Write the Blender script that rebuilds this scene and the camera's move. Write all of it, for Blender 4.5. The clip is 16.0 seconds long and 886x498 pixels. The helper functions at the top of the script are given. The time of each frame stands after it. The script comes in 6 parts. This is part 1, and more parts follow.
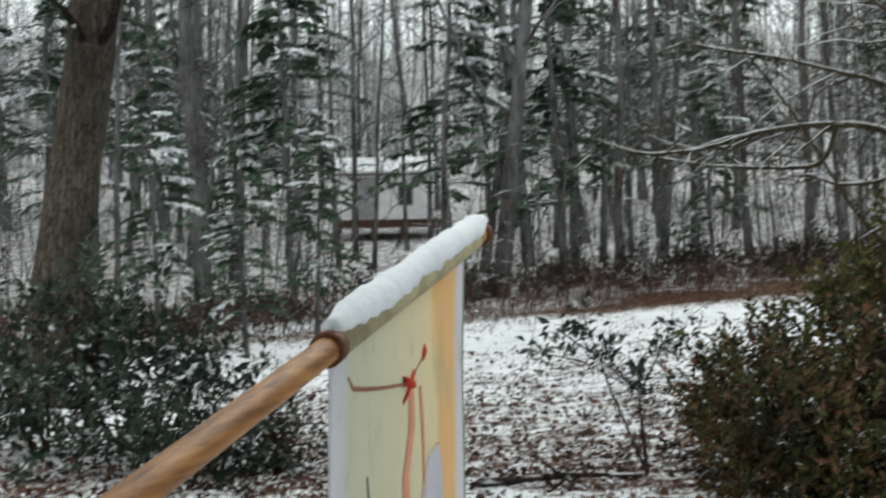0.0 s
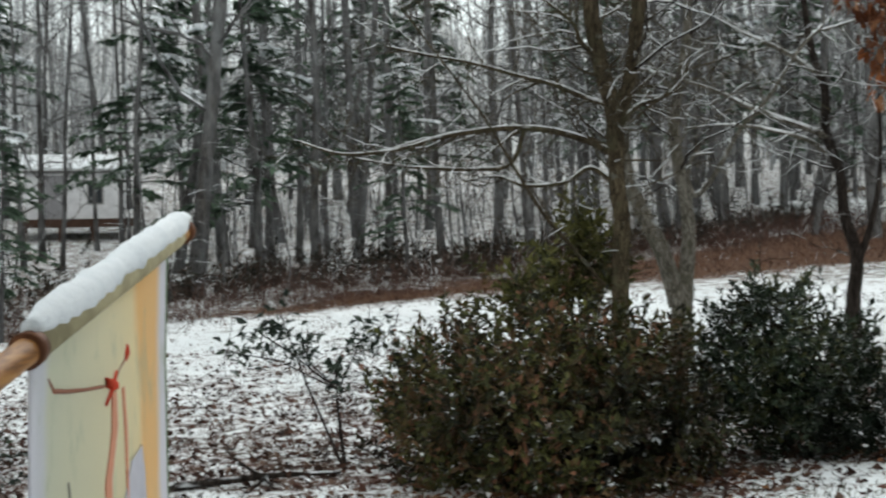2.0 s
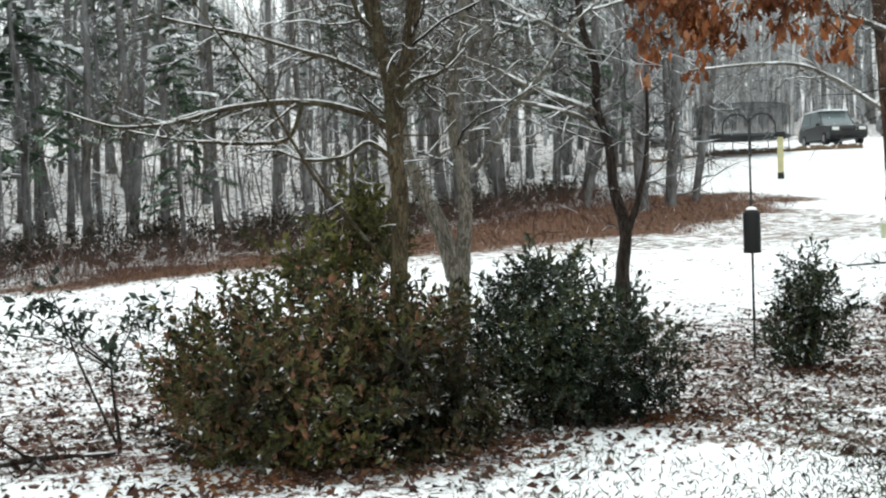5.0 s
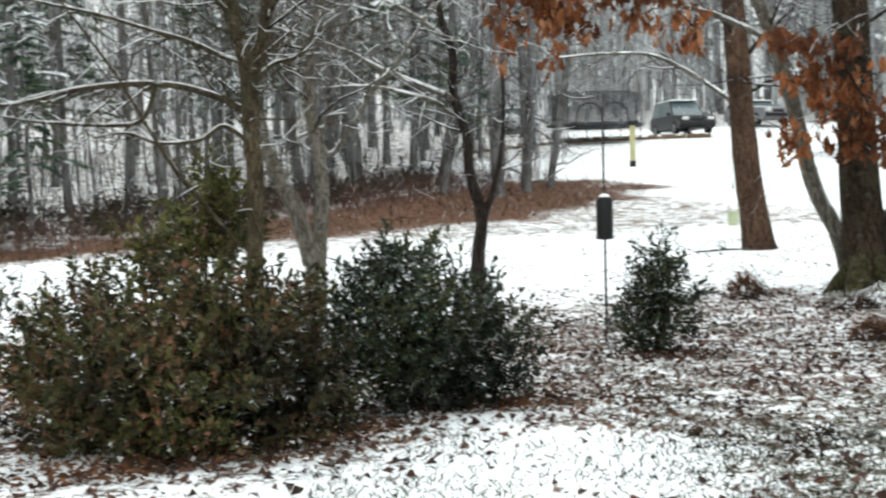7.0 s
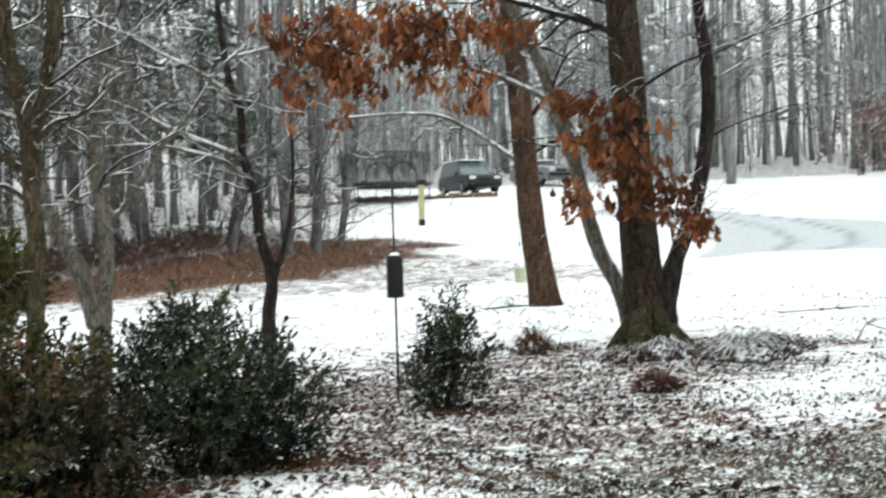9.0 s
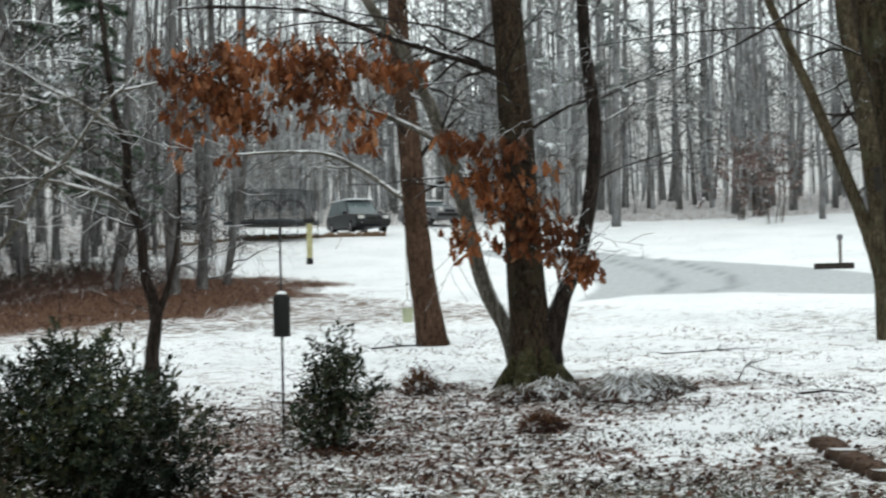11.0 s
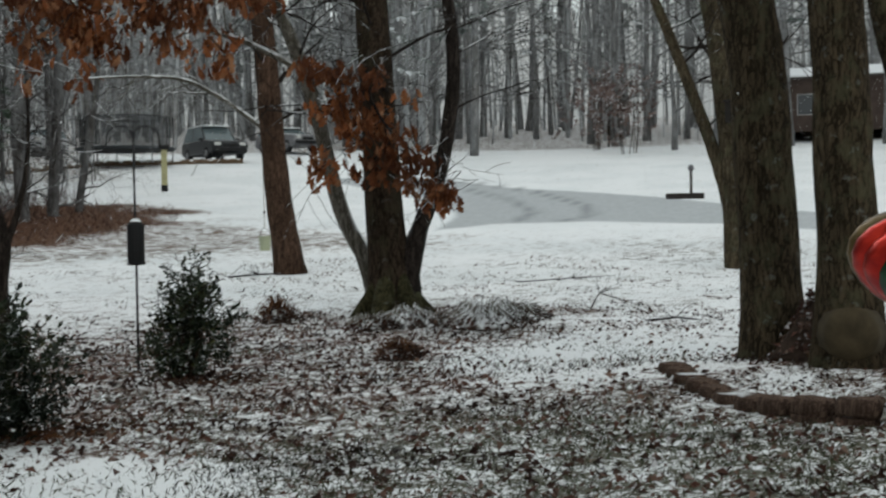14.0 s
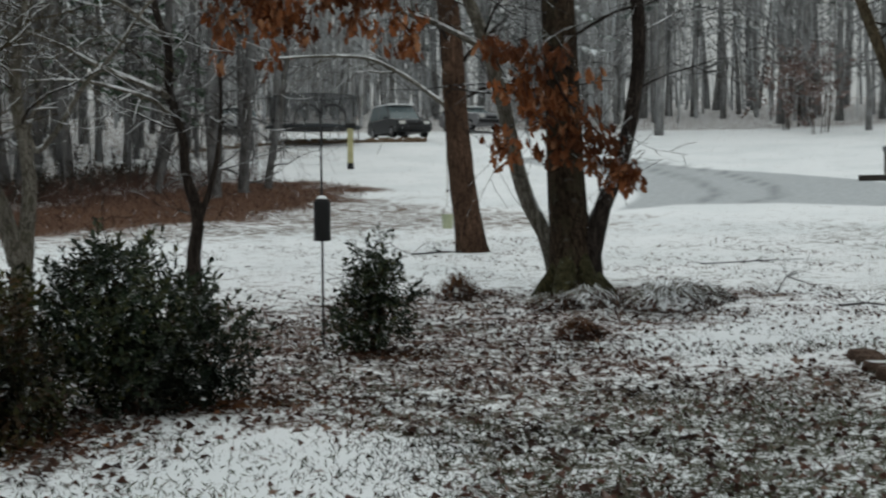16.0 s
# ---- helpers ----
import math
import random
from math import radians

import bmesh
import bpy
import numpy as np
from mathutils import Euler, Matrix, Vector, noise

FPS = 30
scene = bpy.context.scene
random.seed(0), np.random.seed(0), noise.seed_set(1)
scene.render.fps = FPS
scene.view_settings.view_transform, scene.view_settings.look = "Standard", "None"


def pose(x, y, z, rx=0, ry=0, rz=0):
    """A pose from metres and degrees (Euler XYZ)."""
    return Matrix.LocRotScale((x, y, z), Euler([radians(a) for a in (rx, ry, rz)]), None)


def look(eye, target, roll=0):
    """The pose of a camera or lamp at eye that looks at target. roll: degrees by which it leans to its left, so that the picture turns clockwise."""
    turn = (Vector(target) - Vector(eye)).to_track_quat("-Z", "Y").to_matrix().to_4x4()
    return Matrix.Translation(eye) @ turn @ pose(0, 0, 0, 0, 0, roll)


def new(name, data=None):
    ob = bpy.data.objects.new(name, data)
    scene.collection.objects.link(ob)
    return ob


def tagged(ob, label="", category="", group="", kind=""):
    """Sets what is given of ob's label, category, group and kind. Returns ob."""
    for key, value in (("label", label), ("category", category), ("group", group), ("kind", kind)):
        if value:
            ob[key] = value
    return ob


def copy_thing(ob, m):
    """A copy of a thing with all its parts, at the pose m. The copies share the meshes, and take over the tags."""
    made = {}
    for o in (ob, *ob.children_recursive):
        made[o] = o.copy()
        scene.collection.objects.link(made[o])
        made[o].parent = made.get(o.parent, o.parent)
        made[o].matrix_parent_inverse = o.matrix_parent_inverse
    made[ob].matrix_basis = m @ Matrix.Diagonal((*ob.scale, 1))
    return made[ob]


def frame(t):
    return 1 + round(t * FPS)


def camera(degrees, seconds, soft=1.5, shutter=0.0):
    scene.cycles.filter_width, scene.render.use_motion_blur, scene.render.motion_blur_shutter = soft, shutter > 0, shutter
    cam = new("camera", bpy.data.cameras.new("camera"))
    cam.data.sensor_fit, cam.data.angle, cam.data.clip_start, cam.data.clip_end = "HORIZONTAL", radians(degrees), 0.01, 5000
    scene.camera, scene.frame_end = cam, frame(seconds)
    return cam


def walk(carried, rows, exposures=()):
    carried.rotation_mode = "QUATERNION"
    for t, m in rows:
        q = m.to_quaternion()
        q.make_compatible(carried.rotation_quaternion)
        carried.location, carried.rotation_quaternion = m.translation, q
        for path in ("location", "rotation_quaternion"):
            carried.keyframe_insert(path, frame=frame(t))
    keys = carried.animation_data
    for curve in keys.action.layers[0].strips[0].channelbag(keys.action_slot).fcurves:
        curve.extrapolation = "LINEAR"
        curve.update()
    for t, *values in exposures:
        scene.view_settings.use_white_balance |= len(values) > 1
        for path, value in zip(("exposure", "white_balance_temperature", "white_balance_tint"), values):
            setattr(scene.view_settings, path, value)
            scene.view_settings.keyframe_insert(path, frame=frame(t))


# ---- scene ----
cam = camera(35.87, 16.0, soft=2.2, shutter=0.6)
EYE = 1.5
# seconds, sway to the side, sway up, yaw, pitch, lean
PATH = [
    (0, 0.011, 0, 0.06, 0.50, 1.10),
    (0.5, 0.002, 0.002, -2.77, 1.83, 1.05),
    (1, -0.006, 0.006, -6.00, 2.37, 0.59),
    (1.5, -0.006, -0.001, -9.40, 0.64, 1.05),
    (2, -0.002, -0.003, -12.63, 0.23, 1.33),
    (2.5, 0.002, -0.004, -14.70, 0.05, 1.23),
    (3, 0.006, -0.005, -18.13, -0.23, 1.20),
    (3.5, 0, 0, -21.31, -0.81, 1.37),
    (4, 0, 0, -21.95, -0.94, 1.57),
    (4.2, 0, 0, -21.80, -0.96, 1.64),
    (6.3, 0, 0, -23.01, -1.43, 1.05),
    (6.5, 0, 0, -24.40, -1.42, 1.10),
    (7, 0, 0, -27.84, -1.84, 1.20),
    (7.5, 0, 0, -30.24, -1.88, 1.11),
    (8, 0, 0, -32.78, -1.58, 1.66),
    (8.5, 0, 0, -34.56, -0.58, 1.67),
    (9, 0, 0, -36.59, 0.41, 1.73),
    (9.2, 0, 0, -37.30, 0.87, 1.74),
    (11.3, 0, 0, -42.99, 2.27, 1.28),
    (11.5, 0, 0, -44.48, 2.54, 1.44),
    (12, 0, 0, -47.29, 2.73, 1.45),
    (12.5, 0, 0, -48.37, 1.98, 1.11),
    (13, 0, 0, -49.08, 0.92, 1.21),
    (13.5, 0, 0, -48.50, -0.35, 1.38),
    (14, 0, 0, -47.22, -1.16, 1.00),
    (14.5, 0, 0, -45.90, -2.11, 1.25),
    (15, 0, 0, -43.68, -2.67, 1.00),
    (15.5, 0, 0, -41.67, -2.35, 0.78),
    (16, 0, 0, -39.61, -1.94, 0.40),
]
walk(cam, [(t, pose(dx, 0, EYE + dz, 90 + p, r, y)) for t, dx, dz, y, p, r in PATH],
     exposures=[(0, 0.34), (1.5, 0.28), (2.2, 0.4), (3.5, 0.84), (4.2, 0.95), (7, 1.08), (9.2, 0.95), (11.3, 0.36), (12.5, 0.03), (14, -0.22), (16, -0.28)])

# ---------------------------------------------------------------- light
world = bpy.data.worlds.new("overcast_sky")
scene.world = world
world.use_nodes = True
wn, wl = world.node_tree.nodes, world.node_tree.links
wn.clear()
sky = wn.new("ShaderNodeTexSky")
sky.sky_type, sky.sun_disc = "NISHITA", False
sky.sun_elevation, sky.sun_rotation = radians(38), radians(200)
sky.air_density, sky.dust_density, sky.ozone_density = 1.0, 6.0, 1.0
cloud = wn.new("ShaderNodeMix")
cloud.data_type = "RGBA"
cloud.inputs[0].default_value = 0.85
cloud.inputs[7].default_value = (8.3, 9.05, 8.9, 1)
wl.new(sky.outputs[0], cloud.inputs[6])
bg = wn.new("ShaderNodeBackground")
bg.inputs[1].default_value = 0.11
wl.new(cloud.outputs[2], bg.inputs[0])
wo = wn.new("ShaderNodeOutputWorld")
wl.new(bg.outputs[0], wo.inputs[0])
sun = new("sun", bpy.data.lights.new("sun", "SUN"))
sun.data.energy, sun.data.angle, sun.data.color = 0.6, radians(40), (1.0, 0.97, 0.93)
sun.matrix_world = pose(0, 0, 30, 52, 0, 160)

# ---------------------------------------------------------------- materials


class Mat:
    """A node material under construction."""

    def __init__(self, name, rough=0.8, spec=0.3, metal=0.0):
        self.m = bpy.data.materials.new(name)
        self.m.use_nodes = True
        self.n, self.l = self.m.node_tree.nodes, self.m.node_tree.links
        self.b = self.n["Principled BSDF"]
        self.b.inputs["Roughness"].default_value = rough
        self.b.inputs["Specular IOR Level"].default_value = spec
        self.b.inputs["Metallic"].default_value = metal
        self.coord = self.n.new("ShaderNodeTexCoord")

    def vec(self, scale=(1, 1, 1), world_space=False):
        mp = self.n.new("ShaderNodeMapping")
        mp.inputs["Scale"].default_value = scale
        if world_space:
            g = self.n.new("ShaderNodeNewGeometry")
            self.l.new(g.outputs["Position"], mp.inputs[0])
        else:
            self.l.new(self.coord.outputs["Object"], mp.inputs[0])
        return mp.outputs[0]

    def noise(self, scale, detail=4.0, rough=0.6, vec=None):
        t = self.n.new("ShaderNodeTexNoise")
        t.inputs["Scale"].default_value, t.inputs["Detail"].default_value = scale, detail
        t.inputs["Roughness"].default_value = rough
        self.l.new(vec if vec is not None else self.coord.outputs["Object"], t.inputs["Vector"])
        return t.outputs[0]

    def ramp(self, value, *stops):
        r = self.n.new("ShaderNodeValToRGB")
        while len(r.color_ramp.elements) < len(stops):
            r.color_ramp.elements.new(0.5)
        for e, (at, c) in zip(r.color_ramp.elements, stops):
            e.position = at
            e.color = (*c, 1) if isinstance(c, tuple) else (c, c, c, 1)
        self.l.new(value, r.inputs[0])
        return r.outputs[0]

    def put(self, value, socket):
        if isinstance(value, bpy.types.NodeSocket):
            self.l.new(value, socket)
        else:
            socket.default_value = (*value, 1) if isinstance(value, tuple) else value

    def mix(self, fac, a, b):
        x = self.n.new("ShaderNodeMix")
        x.data_type = "RGBA"
        for v, i in ((fac, 0), (a, 6), (b, 7)):
            self.put(v, x.inputs[i])
        return x.outputs[2]

    def calc(self, op, a, b=0.0, clamp=False):
        x = self.n.new("ShaderNodeMath")
        x.operation, x.use_clamp = op, clamp
        self.put(a, x.inputs[0])
        self.put(b, x.inputs[1])
        return x.outputs[0]

    def step(self, value, lo, hi):
        x = self.n.new("ShaderNodeMapRange")
        x.interpolation_type = "SMOOTHSTEP"
        x.inputs[1].default_value, x.inputs[2].default_value = lo, hi
        self.l.new(value, x.inputs[0])
        return x.outputs[0]

    def attr(self, name):
        a = self.n.new("ShaderNodeAttribute")
        a.attribute_name = name
        return a.outputs["Fac"]

    def island(self):
        return self.n.new("ShaderNodeNewGeometry").outputs["Random Per Island"]

    def each(self):
        return self.n.new("ShaderNodeObjectInfo").outputs["Random"]

    def up(self):
        g = self.n.new("ShaderNodeNewGeometry")
        s = self.n.new("ShaderNodeSeparateXYZ")
        self.l.new(g.outputs["Normal"], s.inputs[0])
        return s.outputs[2]

    def bump(self, height, strength=0.5, dist=0.02):
        b = self.n.new("ShaderNodeBump")
        b.inputs["Strength"].default_value, b.inputs["Distance"].default_value = strength, dist
        self.l.new(height, b.inputs["Height"])
        self.l.new(b.outputs[0], self.b.inputs["Normal"])

    def color(self, c):
        self.put(c, self.b.inputs["Base Color"])
        return self

    def snow(self, c, lo, hi, cover, scale=3.0):
        """Snow lying on what faces up, patchy by a noise; cover 0 to 1."""
        lies = self.step(self.up(), lo, hi)
        patch = self.step(self.noise(scale, 3, 0.6, self.vec(world_space=True)), 0.75 - 0.5 * cover, 0.85 - 0.5 * cover)
        return self.mix(self.calc("MULTIPLY", lies, patch), c, (0.80, 0.83, 0.86))


def bark(name, dark, light, cover=0.6, lo=0.25, hi=0.6, moss=0.0, grain=1.0, haze_tint=0.0):
    m = Mat(name, 0.9, 0.06)
    v = m.vec((7 * grain, 7 * grain, 1.3 * grain))
    fine = m.noise(2.4, 7, 0.72, v)
    crack = m.n.new("ShaderNodeTexVoronoi")
    crack.feature, crack.inputs["Scale"].default_value = "DISTANCE_TO_EDGE", 3.4
    bend = m.n.new("ShaderNodeVectorMath")
    bend.operation = "ADD"
    warp = m.n.new("ShaderNodeTexNoise")
    warp.inputs["Scale"].default_value, warp.inputs["Detail"].default_value = 2.5, 3.0
    m.l.new(m.vec((4 * grain, 4 * grain, 1.5 * grain)), warp.inputs["Vector"])
    m.l.new(m.vec((6 * grain, 6 * grain, 0.9 * grain)), bend.inputs[0])
    m.l.new(warp.outputs[1], bend.inputs[1])
    m.l.new(bend.outputs[0], crack.inputs["Vector"])
    ridge = m.calc("ADD", m.calc("MULTIPLY", m.step(crack.outputs[0], 0.0, 0.16), 0.2), m.calc("MULTIPLY", fine, 0.85))
    big = m.noise(1.3, 4, 0.6, m.vec((1, 1, 0.5)))
    c = m.ramp(ridge, (0.34, tuple(0.5 * x for x in dark)), (0.5, dark), (0.78, light))
    c = m.mix(m.calc("MULTIPLY", m.step(big, 0.42, 0.7), 0.7), c, tuple(0.5 * x for x in dark))
    if moss:
        c = m.mix(m.calc("MULTIPLY", m.step(m.noise(3.1, 6, 0.7), 0.50, 0.62), moss), c, (0.062, 0.062, 0.036))
        c = m.mix(m.calc("MULTIPLY", m.step(m.noise(7.0, 5, 0.7), 0.60, 0.68), moss * 0.8), c, (0.17, 0.18, 0.16))
    # pale grey mixed into the bark colour to stand for haze
    if haze_tint:
        c = m.mix(m.calc("MULTIPLY", m.step(m.noise(1.6, 4, 0.7, m.vec((1, 1, 0.3))), 0.3, 0.7), haze_tint), c, (0.58, 0.61, 0.64))
    if cover:
        c = m.snow(c, lo, hi, cover, 2.0)
    m.color(c)
    m.bump(ridge, 1.0, 0.035)
    return m.m


def foliage(name, dark, light, cover, other=None, share=0.12, lo=0.3, hi=0.7, rough=0.5, patch=4.0, thin=0.25):
    m = Mat(name, rough, 0.16)
    c = m.ramp(m.island(), (0.1, dark), (0.85, light))
    if other:
        c = m.mix(m.calc("MULTIPLY", m.step(m.noise(4.5, 4), 0.50, 0.62), 0.8), c, tuple(0.6 * x + 0.2 * y for x, y in zip(other, light)))
        c = m.mix(m.step(m.island(), 1 - share - 0.02, 1 - share), c, other)
    c = m.mix(m.step(m.noise(0.9, 3), 0.35, 0.7), c, tuple(0.55 * x for x in dark))
    if cover:
        c = m.snow(c, lo, hi, cover, patch)
    m.color(c)
    if thin:
        t, x = m.n.new("ShaderNodeBsdfTranslucent"), m.n.new("ShaderNodeMixShader")
        m.put(c, t.inputs[0])
        x.inputs[0].default_value = thin
        m.l.new(m.b.outputs[0], x.inputs[1])
        m.l.new(t.outputs[0], x.inputs[2])
        m.l.new(x.outputs[0], m.n["Material Output"].inputs[0])
    return m.m


def plain(name, c, rough=0.6, spec=0.4, metal=0.0, vary=0.25, scale=8.0, cover=0.0, bump=0.2):
    m = Mat(name, rough, spec, metal)
    n = m.noise(scale, 5, 0.65)
    col = m.mix(m.step(n, 0.3, 0.75), c, tuple(x * (1 - vary) for x in c))
    if cover:
        col = m.snow(col, 0.45, 0.75, cover, 3.0)
    m.color(col)
    if bump:
        m.bump(n, bump, 0.01)
    return m.m


def snow_mat(name):
    m = Mat(name, 0.75, 0.3)
    n = m.noise(14, 6, 0.7)
    m.color(m.ramp(n, (0.25, (0.72, 0.76, 0.80)), (0.75, (0.86, 0.88, 0.90))))
    m.b.inputs["Subsurface Weight"].default_value = 0.0
    m.bump(n, 0.7, 0.015)
    return m.m


SNOW = snow_mat("fresh_snow")
BARK_OAK = bark("oak_bark", (0.022, 0.015, 0.010), (0.074, 0.054, 0.038), 0.0, moss=0.3)
BARK_DARK = bark("dark_wet_bark", (0.018, 0.014, 0.012), (0.062, 0.050, 0.043), 0.58, 0.3, 0.7)
BARK_RED = bark("reddish_pine_bark", (0.042, 0.025, 0.017), (0.145, 0.088, 0.060), 0.0)
BARK_MOSS = bark("mossy_bark", (0.024, 0.018, 0.011), (0.098, 0.074, 0.046), 0.10, 0.4, 0.75, moss=0.55)
BARK_GREY = bark("grey_lichen_bark", (0.085, 0.077, 0.062), (0.27, 0.25, 0.22), 0.55, 0.2, 0.55, moss=0.35)
BARK_WOODS = bark("woods_bark", (0.034, 0.030, 0.028), (0.10, 0.090, 0.083), 0.5, 0.2, 0.55, grain=0.6, haze_tint=0.24)
BARK_OLIVE = bark("olive_brown_bark", (0.040, 0.031, 0.020), (0.14, 0.112, 0.072), 0.35, 0.3, 0.6, moss=0.6)
BARK_ROOT = bark("mossy_root_bark", (0.026, 0.024, 0.012), (0.085, 0.078, 0.040), 0.0, moss=0.9)
BARK_PALE = bark("pale_oak_bark", (0.045, 0.038, 0.031), (0.14, 0.12, 0.10), 0.0, moss=0.2)
# bark of the farther trees, paled so its colour carries the snowfall haze
BARK_LANE = bark("haze_grey_far_bark", (0.090, 0.086, 0.082), (0.20, 0.193, 0.187), 0.3, 0.2, 0.6, grain=0.5, haze_tint=0.38)
BARK_FAR = bark("haze_pale_far_bark", (0.15, 0.146, 0.141), (0.30, 0.292, 0.285), 0.0, grain=0.5, haze_tint=0.7)
NEEDLES = foliage("hemlock_needles", (0.045, 0.078, 0.052), (0.135, 0.20, 0.135), 0.45, lo=0.2, hi=0.8, patch=1.0, thin=0.4)
# needles greyed and heavily whitened to paint haze over the far pines
NEEDLES_FAR = foliage("haze_pale_pine_needles", (0.16, 0.185, 0.175), (0.31, 0.34, 0.32), 0.75, lo=0.0, hi=0.5, patch=1.0, thin=0.4)
CEDAR = foliage("cedar_sprays", (0.034, 0.038, 0.011), (0.14, 0.135, 0.042), 0.06, patch=5)
LEAF_HOLLY = foliage("holly_leaves", (0.005, 0.011, 0.006), (0.042, 0.060, 0.034), 0.46, (0.085, 0.085, 0.030), 0.05, 0.6, 0.95, 0.35, 7.0, 0.1)
LEAF_AZALEA = foliage("azalea_leaves", (0.007, 0.009, 0.004), (0.098, 0.100, 0.030), 0.38, (0.17, 0.080, 0.046), 0.10, 0.6, 0.95, 0.5, 5.0, 0.1)
LEAF_LAUREL = foliage("laurel_leaves", (0.016, 0.027, 0.020), (0.062, 0.085, 0.060), 0.46, None, 0.1, 0.2, 0.8, 0.45, 3.5)
LEAF_BRUSH = foliage("underbrush_leaves", (0.020, 0.022, 0.018), (0.062, 0.064, 0.048), 0.4, (0.09, 0.055, 0.042), 0.2, 0.2, 0.7, 0.6, 3.0)
LEAF_OAK = foliage("withered_oak_leaves", (0.11, 0.034, 0.013), (0.38, 0.135, 0.050), 0.2, (0.42, 0.21, 0.11), 0.12, 0.5, 0.9, 0.6, 6.0, 0.4)
LEAF_BEECH = foliage("withered_beech_leaves", (0.15, 0.10, 0.09), (0.29, 0.21, 0.19), 0.6, None, 0.1, 0.2, 0.7, 0.7, 2.0, 0.4)
LITTER = foliage("fallen_leaves", (0.030, 0.015, 0.011), (0.135, 0.064, 0.046), 0.53, (0.20, 0.13, 0.10), 0.14, 0.3, 0.8, 0.7, 7.0, 0.1)
# brown leaf mulch, its tones lowered for the shadow under the shrubs
MULCH = foliage("shade_dark_leaf_mulch", (0.035, 0.014, 0.008), (0.16, 0.070, 0.034), 0.25, (0.22, 0.11, 0.05), 0.15, 0.4, 0.85, 0.7, 6.0, 0.1)
DEAD_GRASS = foliage("dead_grass_blades", (0.10, 0.092, 0.072), (0.30, 0.28, 0.23), 0.75, None, 0.1, 0.0, 0.5, 0.7, 4.0, 0.2)
STRAW = foliage("dry_straw", (0.06, 0.028, 0.015), (0.19, 0.095, 0.046), 0.35, None, 0.1, 0.4, 0.8, 0.8, 6.0)

LAWN = foliage("wet_lawn_blades", (0.030, 0.036, 0.018), (0.085, 0.095, 0.050), 0.35, None, 0.1, 0.1, 0.6, 0.7, 4.0, 0.2)


def ground_mat():
    m = Mat("snowy_ground", 0.85, 0.2)
    w = m.vec(world_space=True)
    fine, mid, big = m.noise(24, 6, 0.72, w), m.noise(3.6, 5, 0.65, w), m.noise(0.35, 3, 0.5, w)
    leafy, bank, woods, road, track = (m.attr(a) for a in ("leafy", "bank", "woods", "road", "track"))
    grass = m.ramp(fine, (0.35, (0.030, 0.034, 0.022)), (0.65, (0.115, 0.122, 0.088)))
    snow = m.mix(m.step(big, 0.35, 0.7), (0.84, 0.86, 0.88), (0.76, 0.79, 0.81))
    litter = m.ramp(m.noise(22, 5, 0.7, w), (0.3, (0.024, 0.014, 0.011)), (0.5, (0.105, 0.048, 0.034)), (0.62, (0.13, 0.085, 0.066)), (0.78, (0.13, 0.125, 0.085)))
    litter = m.mix(m.calc("MULTIPLY", m.step(m.noise(0.55, 3, 0.5, w), 0.42, 0.6), 0.55), litter, m.ramp(fine, (0.35, (0.026, 0.026, 0.021)), (0.6, (0.105, 0.105, 0.088))))
    litter = m.mix(m.attr("lawn"), litter, grass)
    # leaves and grass that poke through the thin snow
    poke = m.calc("ADD", m.calc("MULTIPLY", fine, 0.60), m.calc("MULTIPLY", mid, 0.40))
    poke = m.calc("ADD", poke, m.calc("MULTIPLY", leafy, 0.135))
    c = m.mix(m.step(poke, 0.59, 0.645), snow, litter)
    floor = m.ramp(mid, (0.35, (0.07, 0.045, 0.033)), (0.7, (0.17, 0.12, 0.09)))
    c = m.mix(m.step(m.calc("ADD", m.calc("ADD", m.calc("MULTIPLY", fine, 0.5), m.calc("MULTIPLY", mid, 0.5)), m.calc("MULTIPLY", woods, 0.12)), 0.57, 0.66), c, floor)
    # straw tones lowered to carry the shade of the woods on the bank
    straw = m.ramp(fine, (0.3, (0.030, 0.013, 0.008)), (0.5, (0.085, 0.037, 0.018)), (0.72, (0.18, 0.088, 0.042)))
    c = m.mix(m.step(m.calc("ADD", m.calc("ADD", m.calc("MULTIPLY", mid, 0.4), m.calc("MULTIPLY", fine, 0.4)), m.calc("MULTIPLY", bank, 0.42)), 0.56, 0.70), c, straw)
    lane = m.ramp(m.noise(5, 5, 0.7, w), (0.3, (0.36, 0.38, 0.40)), (0.7, (0.50, 0.53, 0.55)))
    c = m.mix(m.step(m.calc("ADD", m.calc("MULTIPLY", mid, 0.2), road), 0.5, 0.8), c, lane)
    c = m.mix(m.calc("MULTIPLY", track, 0.95), c, (0.15, 0.16, 0.175))
    m.color(c)
    m.bump(m.calc("ADD", fine, m.calc("MULTIPLY", poke, 0.5)), 0.6, 0.03)
    return m.m


GROUND = ground_mat()

# ---------------------------------------------------------------- mesh tools


